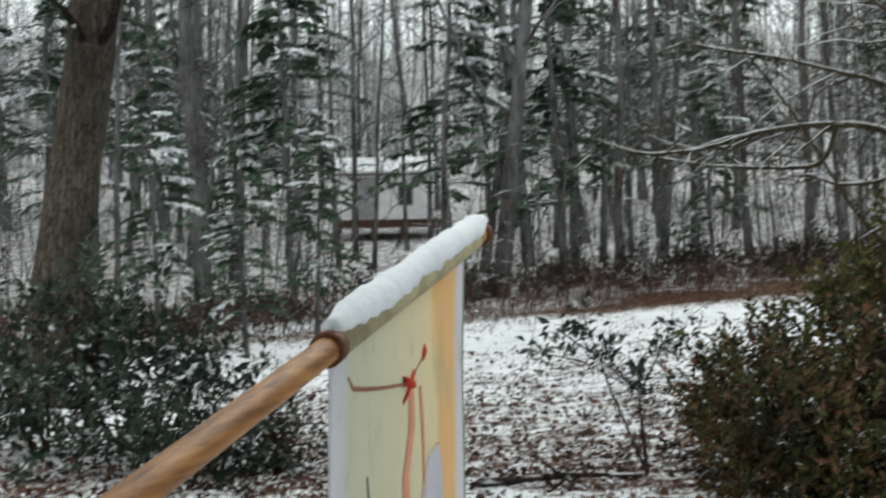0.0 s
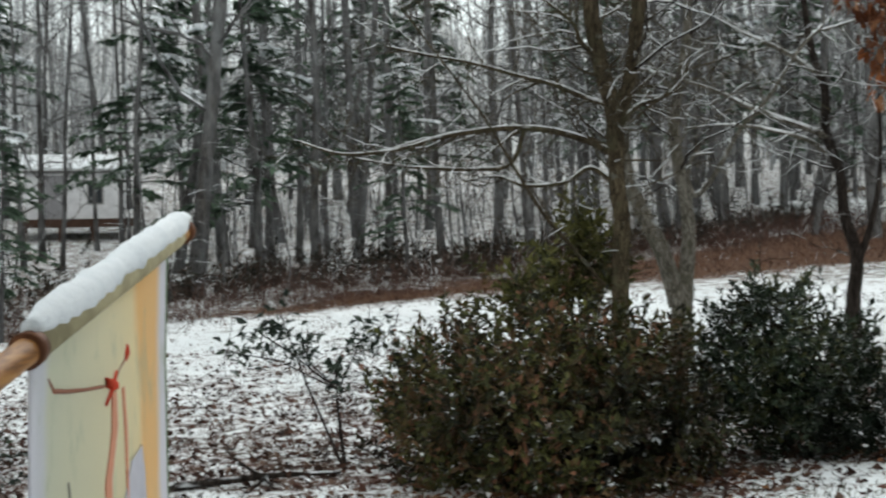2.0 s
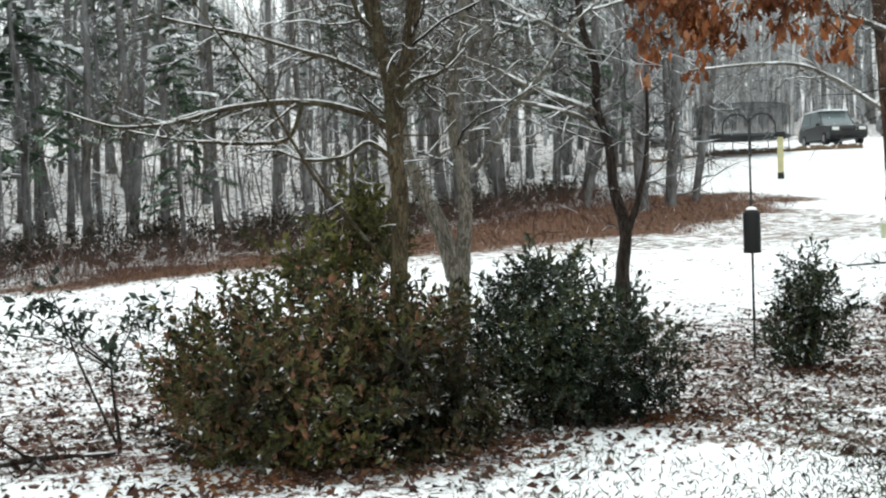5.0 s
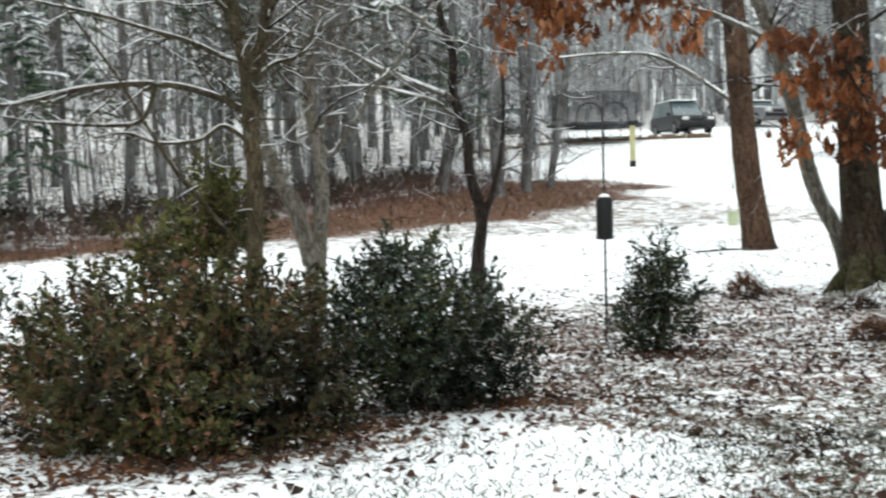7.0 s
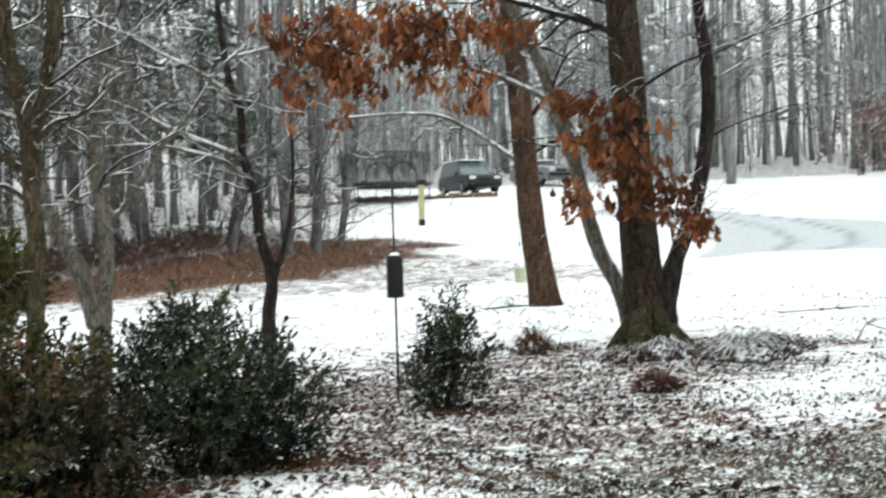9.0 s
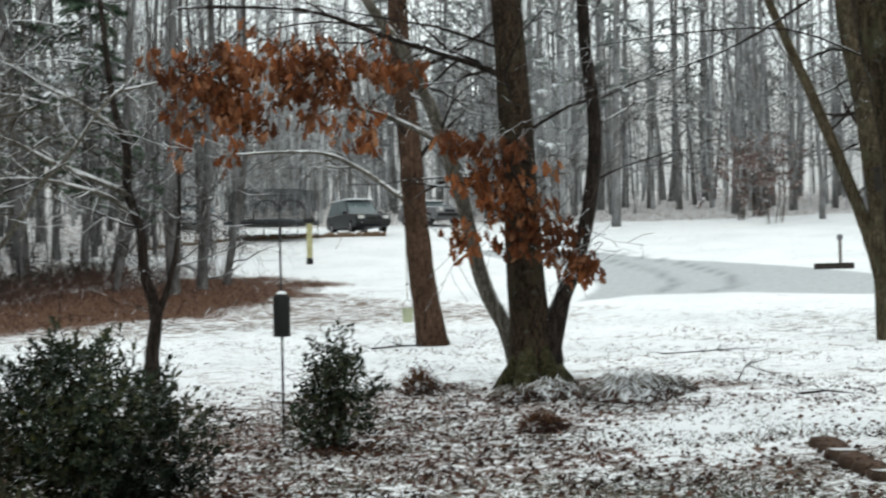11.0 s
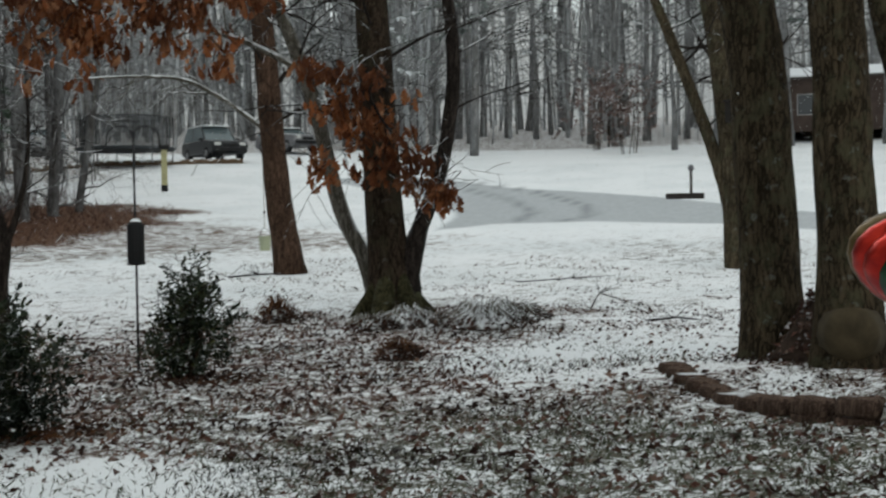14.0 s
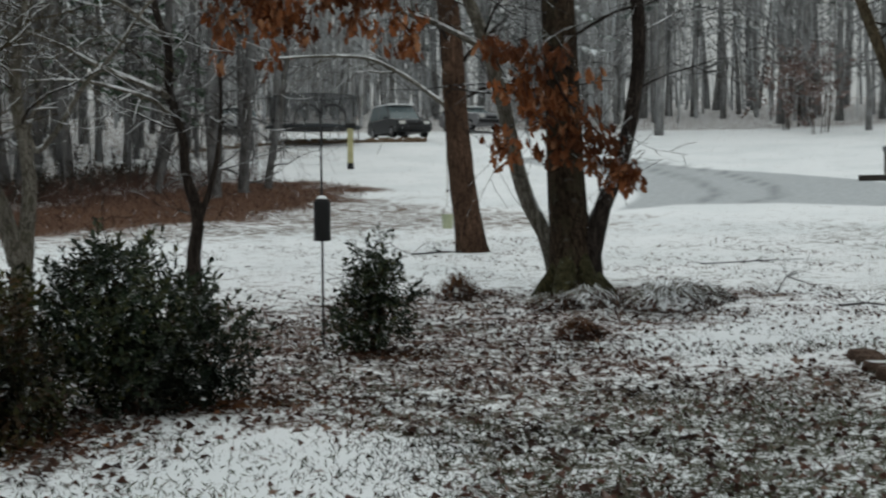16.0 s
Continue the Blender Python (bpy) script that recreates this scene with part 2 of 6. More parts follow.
class Shape:
    """Vertices and faces of one part."""

    def __init__(self):
        self.v, self.f = [], []

    def tube(self, pts, radii, n=6, cap=True, lump=0.0, rng=None):
        pts = [Vector(p) for p in pts]
        base = len(self.v)
        side = None
        for i, p in enumerate(pts):
            d = (pts[min(i + 1, len(pts) - 1)] - pts[max(i - 1, 0)]).normalized()
            if side is None:
                side = d.cross(Vector((0.3, 1, 0.2))).normalized()
            side = (side - d * side.dot(d)).normalized()
            other = d.cross(side)
            for k in range(n):
                a = 2 * math.pi * k / n
                r = radii[i]
                if lump:
                    q = p + (side * math.cos(a) + other * math.sin(a)) * r
                    r *= 1 + lump * noise.noise(q * (0.55 / max(r, 0.05)) + Vector((7, 3, 1)))
                self.v.append(p + (side * math.cos(a) + other * math.sin(a)) * r)
        for i in range(len(pts) - 1):
            for k in range(n):
                a, b = base + i * n + k, base + i * n + (k + 1) % n
                self.f.append((a, b, b + n, a + n))
        if cap:
            self.f.append(tuple(base + k for k in reversed(range(n))))
            self.f.append(tuple(base + (len(pts) - 1) * n + k for k in range(n)))
        return self

    def box(self, c, s, m=None):
        base = len(self.v)
        for z in (-1, 1):
            for y in (-1, 1):
                for x in (-1, 1):
                    p = Vector((c[0] + x * s[0] / 2, c[1] + y * s[1] / 2, c[2] + z * s[2] / 2))
                    self.v.append(m @ p if m else p)
        for q in ((0, 2, 3, 1), (4, 5, 7, 6), (0, 1, 5, 4), (2, 6, 7, 3), (0, 4, 6, 2), (1, 3, 7, 5)):
            self.f.append(tuple(base + i for i in q))
        return self

    def cover(self, pts, radii, slope=0.78, n=5):
        """Snow lying along the upper side of a branch, where it is not too steep."""
        run, rad = [], []
        for i, p in enumerate(pts):
            d = (pts[min(i + 1, len(pts) - 1)] - pts[max(i - 1, 0)]).normalized()
            if abs(d.z) < slope:
                r = radii[i]
                run.append(p + Vector((0, 0, 0.80 * r + 0.001)))
                rad.append((0.45 * r + 0.0025) * (1 + 0.35 * noise.noise(p * 9)))
            if (abs(d.z) >= slope or i == len(pts) - 1) and run:
                if len(run) > 1:
                    rad[0] *= 0.4
                    rad[-1] *= 0.4
                    self.tube(run, rad, n)
                run, rad = [], []
        return self

    def revolve(self, profile, n=16, at=(0, 0, 0), wave=0.0, waves=0):
        base = len(self.v)
        for r, z in profile:
            for k in range(n):
                a = 2 * math.pi * k / n
                rr = r * (1 + wave * math.cos(waves * a))
                self.v.append(Vector((at[0] + rr * math.cos(a), at[1] + rr * math.sin(a), at[2] + z)))
        for i in range(len(profile) - 1):
            for k in range(n):
                a, b = base + i * n + k, base + i * n + (k + 1) % n
                self.f.append((a, b, b + n, a + n))
        self.f.append(tuple(base + k for k in reversed(range(n))))
        self.f.append(tuple(base + (len(profile) - 1) * n + k for k in range(n)))
        return self

    def prism(self, outline, depth, m=None):
        """An outline in x and z, pushed along y by depth on both sides."""
        base, n = len(self.v), len(outline)
        for y in (-depth / 2, depth / 2):
            for x, z in outline:
                p = Vector((x, y, z))
                self.v.append(m @ p if m else p)
        self.f.append(tuple(base + k for k in range(n)))
        self.f.append(tuple(base + n + k for k in reversed(range(n))))
        for k in range(n):
            a, b = base + k, base + (k + 1) % n
            self.f.append((b, a, a + n, b + n))
        return self

    def leaves(self, pos, along, nor, length, width, bend=0.25):
        """Kite-shaped blades folded along the midrib, from arrays."""
        pos, along, nor = (np.asarray(a, float) for a in (pos, along, nor))
        along = along / np.linalg.norm(along, axis=1, keepdims=True)
        side = np.cross(along, nor)
        side /= np.linalg.norm(side, axis=1, keepdims=True) + 1e-9
        up = np.cross(side, along)
        L, W = np.asarray(length).reshape(-1, 1), np.asarray(width).reshape(-1, 1)
        mid = pos + along * L * 0.5
        quad = np.stack([pos, mid + side * W / 2 + up * W * bend, pos + along * L - up * L * 0.12, mid - side * W / 2 + up * W * bend], 1)
        base = len(self.v)
        self.v.extend(quad.reshape(-1, 3).tolist())
        for i in range(len(pos)):
            b = base + 4 * i
            self.f.append((b, b + 1, b + 2))
            self.f.append((b, b + 2, b + 3))
        return self

    def lobed(self, pos, along, nor, length, width):
        """Oak leaves with three rounded lobes a side, cupped along the midrib."""
        cut = ((0.0, 0.03), (0.16, 0.16), (0.27, 0.52), (0.38, 0.30), (0.52, 0.92), (0.64, 0.40), (0.78, 0.66), (0.90, 0.34), (1.0, 0.05))
        pos, along, nor = (np.asarray(a, float) for a in (pos, along, nor))
        along = along / np.linalg.norm(along, axis=1, keepdims=True)
        side = np.cross(along, nor)
        side /= np.linalg.norm(side, axis=1, keepdims=True) + 1e-9
        up = np.cross(side, along)
        L, W = np.asarray(length).reshape(-1, 1), np.asarray(width).reshape(-1, 1)
        rows = []
        for u, w in cut:
            mid = pos + along * L * u - up * L * 0.22 * u * u
            rows += [mid + side * W * w / 2 + up * W * w * 0.28, mid, mid - side * W * w / 2 + up * W * w * 0.28]
        base, k = len(self.v), len(rows)
        self.v.extend(np.stack(rows, 1).reshape(-1, 3).tolist())
        for i in range(len(pos)):
            for j in range(len(cut) - 1):
                b = base + k * i + 3 * j
                self.f += [(b, b + 1, b + 4, b + 3), (b + 1, b + 2, b + 5, b + 4)]
        return self

    def mesh(self, name, material, smooth=False):
        me = bpy.data.meshes.new(name)
        me.from_pydata([tuple(p) for p in self.v], [], self.f)
        me.materials.append(material)
        if smooth:
            me.polygons.foreach_set("use_smooth", [True] * len(me.polygons))
        me.update()
        return me


def part(name, shape, material, parent=None, label="", smooth=False):
    ob = new(name, shape.mesh(name, material, smooth) if isinstance(shape, Shape) else shape)
    if parent:
        ob.parent = parent
    return tagged(ob, label) if label else ob


def thing(name, at, label, category, group="", kind="", turn=0):
    ob = new(name)
    ob.matrix_basis = pose(*at, 0, 0, turn)
    ob.empty_display_size = 0.1
    return tagged(ob, label, category, group, kind)


def soften(ob, width, segments=2):
    b = ob.modifiers.new("bevel", "BEVEL")
    b.width, b.segments, b.limit_method = width, segments, "ANGLE"
    return ob


def rand_dirs(rng, n):
    a = rng.normal(size=(n, 3))
    return a / np.linalg.norm(a, axis=1, keepdims=True)


# ---------------------------------------------------------------- ground
RISE_D = (0, 12, 20, 29, 40, 52, 64, 80, 120, 200, 420, 900)
RISE_Z = (0, 0.02, 0.06, 0.42, 1.3, 2.3, 3.9, 5.6, 9.5, 16, 30, 40)


def ground_z(x, y):
    """The yard lies in a hollow that rises on all sides."""
    d = math.hypot(x, y)
    z = 0.0
    for s in (-2.0, -1.0, 0.0, 1.0, 2.0):
        z += float(np.interp(max(d + s * (0.5 + 0.05 * d) * 0.6, 0), RISE_D, RISE_Z)) / 5
    z += 0.05 * noise.noise(Vector((x * 0.3, y * 0.3, 0))) + 0.25 * min(1, max(0, (d - 40) / 60)) * noise.noise(Vector((x * 0.06, y * 0.06, 5)))
    # mounds under the oak and in the edged bed
    z += 0.12 * math.exp(-((x - 15.2) ** 2 + (y - 13.6) ** 2) / 3.0) + 0.14 * math.exp(-((x - 11.9) ** 2 + (y - 5.8) ** 2) / 2.2)
    return z


def near_line(x, y, pts):
    """Distance to a broken line."""
    best = 1e9
    for (ax, ay), (bx, by) in zip(pts, pts[1:]):
        ux, uy = bx - ax, by - ay
        s = max(0, min(1, ((x - ax) * ux + (y - ay) * uy) / (ux * ux + uy * uy)))
        best = min(best, math.hypot(x - ax - s * ux, y - ay - s * uy))
    return best


def inside(x, y, poly):
    hit = False
    for (ax, ay), (bx, by) in zip(poly, poly[1:] + poly[:1]):
        if (ay > y) != (by > y) and x < (bx - ax) * (y - ay) / (by - ay) + ax:
            hit = not hit
    return hit


BANK = [(-12, 15.5), (-5, 20.5), (2, 27), (6.1, 28.6), (11.4, 30.6), (16, 31.0), (19.3, 31.0), (25.8, 35.4), (29.0, 39.0), (29.2, 43.5), (26, 46), (17.6, 40.0), (5.6, 32.2), (1.7, 29.3), (-6, 22.5), (-13, 17)]
ROAD = [(28.2, 26.5), (31.2, 26.8), (33.3, 24.7), (34, 20.4), (33.2, 17.2), (33.2, 14.6), (34, 6), (38, 5), (37.8, 16.6), (38.5, 20), (42.1, 27.9), (43, 31.8), (42.4, 35.1), (43.5, 39.5), (43, 44), (44.5, 53.5), (42.4, 50), (40.6, 45.6), (39.0, 40), (37.5, 35), (33, 30)]
TRACKS = ([(43.2, 37.9), (41.9, 33.8), (38.8, 29.1), (35, 26), (32.9, 25.7)], [(41.3, 36.9), (38.9, 32.5), (35.1, 28.4), (32.3, 26.8)])


def blob(x, y, cx, cy, r, s=1.0):
    return s * math.exp(-((x - cx) ** 2 + (y - cy) ** 2) / (r * r))


def leafy_at(x, y):
    v = blob(x, y, 8.8, 11.5, 3.6, 0.95) + blob(x, y, 12.3, 13.4, 3.0, 0.6) + blob(x, y, 5.0, 9.6, 1.8, 0.8)
    v += blob(x, y, 3.0, 9.0, 2.6, 1.0) + blob(x, y, 7.4, 7.8, 2.8, 0.5) + blob(x, y, 0.3, 9.5, 2.0, 0.5)
    v += blob(x, y, -3, 9.5, 2.6, 0.6) + blob(x, y, 11.7, 5.8, 1.6, 0.45) + blob(x, y, 28, 18, 4.0, 0.42) + blob(x, y, 15.8, 13.4, 2.0, 0.5)
    v += blob(x, y, 5.5, 3.8, 2.8, 0.75) + blob(x, y, 7.6, 5.2, 2.4, 0.85) + blob(x, y, 0.5, 14, 4, 0.35) + 0.40 * min(1.0, max(0.0, (42 - math.hypot(x, y)) / 16))
    v -= blob(x, y, 0.6, 8.2, 1.5, 0.6) + blob(x, y, 4.3, 6.7, 1.9, 1.05) + blob(x, y, 11.5, 9.2, 1.9, 0.7) + blob(x, y, 9.3, 7.7, 1.5, 0.4)
    v *= 0.95 + 0.6 * noise.noise(Vector((x * 0.8, y * 0.8, 9))) + 0.4 * noise.noise(Vector((x * 2.3, y * 2.3, 5)))
    return min(1.0, max(0.0, v))


def build_ground():
    az = list(np.arange(-72, 24, 0.4)) + list(np.arange(24, 288, 6.0))
    ds = [0.0]
    d = 1.0
    while d < 900:
        ds.append(d)
        d *= 1.022 if d < 90 else 1.10
    rings = len(ds) - 1
    v, attrs = [(0, 0, ground_z(0, 0))], {a: [0.0] for a in ("leafy", "bank", "woods", "road", "track", "lawn")}
    for d in ds[1:]:
        for a in az:
            x, y = -d * math.sin(radians(a)), d * math.cos(radians(a))
            leafy, edge = 0.0, 0.0
            bank = woods = road = track = 0.0
            if d < 60 and -72 <= a <= 24:
                leafy = leafy_at(x, y)
                wob = 1.6 * noise.noise(Vector((x * 0.5, y * 0.5, 2)))
                if d > 14:
                    b = inside(x, y, BANK)
                    edge = near_line(x, y, BANK + BANK[:1])
                    bank = min(1, max(0, 0.45 + (edge if b else -edge) * 0.28 + 0.3 * wob))
                    if d > 21:
                        woods = min(1, max(0, (d - 27 - 0.3 * max(0, x - 5)) / 3)) * min(1, max(0, (29.0 - x + 2 * wob) / 4))
                r = inside(x, y, ROAD)
                if d > 28:
                    edge = near_line(x, y, ROAD + ROAD[:1])
                    road = min(1, max(0, 0.5 + (edge if r else -edge) * 0.8))
                    for line in TRACKS:
                        track = max(track, math.exp(-(near_line(x, y, line) / 0.2) ** 2))
                    track *= 0.62
            if d >= 60:
                woods = min(1, max(0, (a + 36 + 4 * noise.noise(Vector((x * 0.1, y * 0.1, 3)))) / 4, (d - 78 + 3 * noise.noise(Vector((x * 0.1, y * 0.1, 4)))) / 4))
            if a > 24:
                woods = 0.8
            z = ground_z(x, y)
            if d < 26:
                z += 0.016 * (0.3 + leafy) * noise.noise(Vector((x * 5, y * 5, 1)))
            v.append((x, y, z))
            for key, val in (("leafy", leafy), ("bank", bank), ("woods", woods), ("road", road), ("track", track), ("lawn", min(0.85, blob(x, y, 7.2, 4.6, 3.0) + blob(x, y, 22, 17, 6)))):
                attrs[key].append(val)
    n, f = len(az), []
    for k in range(n):
        f.append((0, 1 + (k + 1) % n, 1 + k)[::-1])
    for i in range(rings - 1):
        for k in range(n):
            a, b = 1 + i * n + k, 1 + i * n + (k + 1) % n
            f.append((a, a + n, b + n, b))
    me = bpy.data.meshes.new("ground")
    me.from_pydata(v, [], [q[::-1] for q in f])
    me.polygons.foreach_set("use_smooth", [True] * len(f))
    for key, vals in attrs.items():
        me.attributes.new(key, "FLOAT", "POINT").data.foreach_set("value", vals)
    me.materials.append(GROUND)
    me.update()
    return tagged(new("ground", me), "thin fresh snow over leaf litter, grass and lane", "ground", kind="structure")


build_ground()

# ---------------------------------------------------------------- trees


def limb(s, rng, p, d, length, r, depth, n=5, lift=0.05, wander=0.22, kids=4, tip=0.004, cap=None):
    """One branch with its side branches, and the snow on them where a cap is given."""
    p, d = Vector(p), Vector(d).normalized()
    segs = 6 if depth > 1 else 4 if depth else 3
    pts, rad = [p.copy()], [r]
    for i in range(segs):
        d = (d + Vector(rng.normal(size=3)) * wander + Vector((0, 0, lift))).normalized()
        p = p + d * length / segs
        pts.append(p.copy())
        rad.append(max(tip, r * (1 - (i + 1) / segs) ** 0.8))
    s.tube(pts, rad, n, cap=False)
    if cap is not None and rng.random() < 0.22 * depth:
        cap.cover(pts, rad, n=4)
    if depth > 0:
        for k in range(kids):
            u = 0.2 + 0.75 * (k + rng.random()) / kids
            i = min(int(u * segs), segs - 1)
            q = pts[i].lerp(pts[i + 1], u * segs - i)
            way = (pts[i + 1] - pts[i]).normalized()
            out = Vector(rng.normal(size=3))
            out = (out - way * out.dot(way)).normalized()
            limb(s, rng, q, way * 0.6 + out * 0.8, length * (0.35 + 0.3 * rng.random()), max(tip, rad[i] * 0.5), depth - 1, max(3, n - 1), lift, wander, kids, tip, cap)


def smooth_line(pts, radii, k=6):
    """A rounded line through a few control points."""
    P = [Vector(p) for p in pts]
    out, rad = [], []
    for i in range(len(P) - 1):
        a, b, c, d = P[max(i - 1, 0)], P[i], P[i + 1], P[min(i + 2, len(P) - 1)]
        for j in range(k):
            t = j / k
            out.append(0.5 * (2 * b + (c - a) * t + (2 * a - 5 * b + 4 * c - d) * t * t + (3 * b - a - 3 * c + d) * t ** 3))
            rad.append(radii[i] + (radii[i + 1] - radii[i]) * t)
    return out + [P[-1]], rad + [radii[-1]]


def stem(s, pts, radii, n=16, flare=0.0, lump=0.10):
    line, rad = smooth_line(pts, radii)
    if flare:
        z0 = line[0].z
        rad = [r * (1 + flare * math.exp(-(p.z - z0) / 0.28)) for p, r in zip(line, rad)]
    s.tube(line, rad, n, lump=lump)
    return line, rad


def bare_tree(seed, height, r, low, spread, mat, far=False):
    """Meshes of a leafless tree: trunk, limbs."""
    rng = np.random.default_rng(seed)
    trunk, limbs = Shape(), Shape()
    lean = Vector((rng.normal() * 0.03, rng.normal() * 0.03, 1))
    pts, rad, p = [], [], Vector((0, 0, -0.3))
    for i in range(9):
        pts.append(p.copy())
        rad.append(r * (1 - 0.75 * i / 8) * (1.35 if i == 0 else 1))
        p = p + (lean + Vector((rng.normal() * 0.035, rng.normal() * 0.035, 0))) * height / 8
    trunk.tube(pts, rad, 8 if not far else 6, lump=0.08)
    count = 18 if not far else 17
    for k in range(count):
        u = low + (0.98 - low) * (k + rng.random()) / count
        i = min(int(u * 8), 7)
        q = pts[i].lerp(pts[i + 1], u * 8 - i)
        a = rng.random() * 6.283
        d = Vector((math.cos(a), math.sin(a), 0.35 + 0.5 * rng.random()))
        limb(limbs, rng, q, d, spread * (1.15 - 0.6 * u) * (0.6 + 0.6 * rng.random()), rad[i] * 0.38, 2, 4, 0.03, 0.2, 3, 0.007 if not far else 0.012)
    return trunk.mesh("trunk", mat, True), limbs.mesh("branchwork", mat)


def evergreen(seed, height, r, low, spread, mat, needles, sprays=30, boughs=46, size=0.34, laden=0.0):
    """Meshes of a conifer with drooping boughs: trunk, crown, boughs and the snow lying on some of them."""
    rng = np.random.default_rng(seed)
    trunk, crown, wood, load = Shape(), Shape(), Shape(), Shape()
    heap = []
    pts = [Vector((rng.normal() * 0.05, rng.normal() * 0.05, height * i / 7 - 0.3)) for i in range(8)]
    trunk.tube(pts, [r * (1 - 0.85 * i / 7) for i in range(8)], 7, lump=0.06)
    pos, along, nor, ln = [], [], [], []
    for k in range(boughs):
        u = low + (0.99 - low) * ((k + rng.random()) / boughs)
        z = height * u
        a = rng.random() * 6.283
        L = spread * (1.05 - 0.85 * (u - low) / (1 - low)) * (0.55 + 0.6 * rng.random())
        out = Vector((math.cos(a), math.sin(a), 0))
        line, p = [], Vector((0, 0, z))
        d = out + Vector((0, 0, 0.25))
        for i in range(6):
            line.append(p.copy())
            d = d + Vector((rng.normal() * 0.12, rng.normal() * 0.12, -0.13))
            p = p + d.normalized() * L / 5
        wood.tube(line, [max(0.006, 0.035 * (1 - i / 6)) for i in range(6)], 3, cap=False)
        for j in range(sprays):
            t = 0.15 + 0.85 * rng.random()
            i = min(int(t * 5), 4)
            q = line[i].lerp(line[i + 1], t * 5 - i)
            way = (line[i + 1] - line[i]).normalized()
            side = way.cross(Vector((0, 0, 1))).normalized() * (1 if rng.random() < 0.5 else -1)
            pos.append(q)
            along.append(way * (0.4 + 0.5 * rng.random()) + side * (0.8 * rng.random() + 0.2) + Vector((0, 0, -0.1 + 0.16 * rng.normal())))
            nor.append(Vector((rng.normal() * 0.45, rng.normal() * 0.45, 1)))
            ln.append(size * (0.6 + 0.8 * rng.random()))
        if rng.random() < laden:
            heap.append(line)
    ln = np.array(ln)
    crown.leaves(pos, along, nor, ln, ln * 0.36, 0.1)
    pos, along, nor = [], [], []
    for line in heap:
        for j in range(70):
            t = 0.35 + 0.65 * rng.random()
            i = min(int(t * 5), 4)
            pos.append(line[i].lerp(line[i + 1], t * 5 - i) + Vector((rng.normal() * 0.16, rng.normal() * 0.16, 0.04 + 0.05 * rng.random())))
            along.append((line[5] - line[3]).normalized() + Vector((rng.normal() * 0.7, rng.normal() * 0.7, -0.1 + 0.2 * rng.normal())))
            nor.append(Vector((rng.normal() * 0.5, rng.normal() * 0.5, 1)))
    if heap:
        ln = size * (0.5 + 0.6 * rng.random(len(pos)))
        load.leaves(pos, along, nor, ln, ln * 0.5, 0.15)
        return trunk.mesh("trunk", mat, True), crown.mesh("crown", needles), wood.mesh("boughwork", mat), load.mesh("snow", SNOW)
    return trunk.mesh("trunk", mat, True), crown.mesh("crown", needles), wood.mesh("boughwork", mat)


def tree_of(name, label, meshes, group, names=("trunk", "branchwork")):
    t = thing(name, (0, 0, -500), label, "tree", group)
    for n, me in zip(names, meshes):
        p = part(n, me, None, t)
        if n != "trunk":
            tagged(p, kind="stuff")
    return t


def plant(kinds, spots, rng):
    """Copies of the kinds at spots x, y with random turn and size; the first of each kind takes the first spots."""
    for x, y, k, size in spots:
        proto = kinds[k]
        m = pose(x, y, ground_z(x, y), rng.normal() * 1.5, rng.normal() * 1.5, rng.random() * 360) @ Matrix.Scale(1, 4)
        if proto.location.z < -400:
            proto.matrix_basis, ob = m, proto
        else:
            ob = copy_thing(proto, m)
        ob.scale = (size, size, size)


rng = np.random.default_rng(5)
WOODS = [tree_of("woodland_tree", "slim leafless tree with dark snow-dusted bark in the woods", bare_tree(10 + k, 15 + 2 * k, 0.10 + 0.022 * k, 0.14, 3.8, BARK_WOODS), "bare trees in the near woods") for k in range(5)]
HEMLOCK = [tree_of("hemlock", "dark green hemlock with snow-laden drooping boughs", evergreen(30 + k, 11 + 2 * k, 0.16, 0.20, 3.4, BARK_WOODS, NEEDLES, 66, 52, 0.36, 0.24), "evergreens in the near woods", ("trunk", "crown", "boughwork", "snow")) for k in range(3)]
# trees and pines beyond the lane have haze in their colours
FAR = [tree_of("far_tree", "tall leafless tree beyond the lane, bark greyed for haze", bare_tree(50 + k, 20 + 2 * k, 0.15 + 0.03 * k, 0.10, 4.6, BARK_LANE, True), "bare trees beyond the lane") for k in range(4)]
PINE = [tree_of("far_pine", "tall pine with sparse grey-green boughs paled for haze", evergreen(70 + k, 21 + 3 * k, 0.24, 0.25, 3.4, BARK_LANE, NEEDLES_FAR, 26, 44, 0.5), "pines beyond the lane", ("trunk", "crown", "boughwork")) for k in range(2)]


def spots(rng, n, az, dist, kinds, gap, size=(0.8, 1.2), taken=None, keep=None):
    out, taken = [], taken if taken is not None else []
    tries = 0
    while len(out) < n and tries < 20000:
        tries += 1
        a = radians(az[0] + (az[1] - az[0]) * rng.random())
        d = math.sqrt(dist[0] ** 2 + (dist[1] ** 2 - dist[0] ** 2) * rng.random())
        x, y = -d * math.sin(a), d * math.cos(a)
        if any((x - u) ** 2 + (y - w) ** 2 < gap * gap for u, w in taken) or (keep and not keep(x, y)):
            continue
        taken.append((x, y))
        out.append((x, y, rng.integers(kinds), size[0] + (size[1] - size[0]) * rng.random()))
    return out


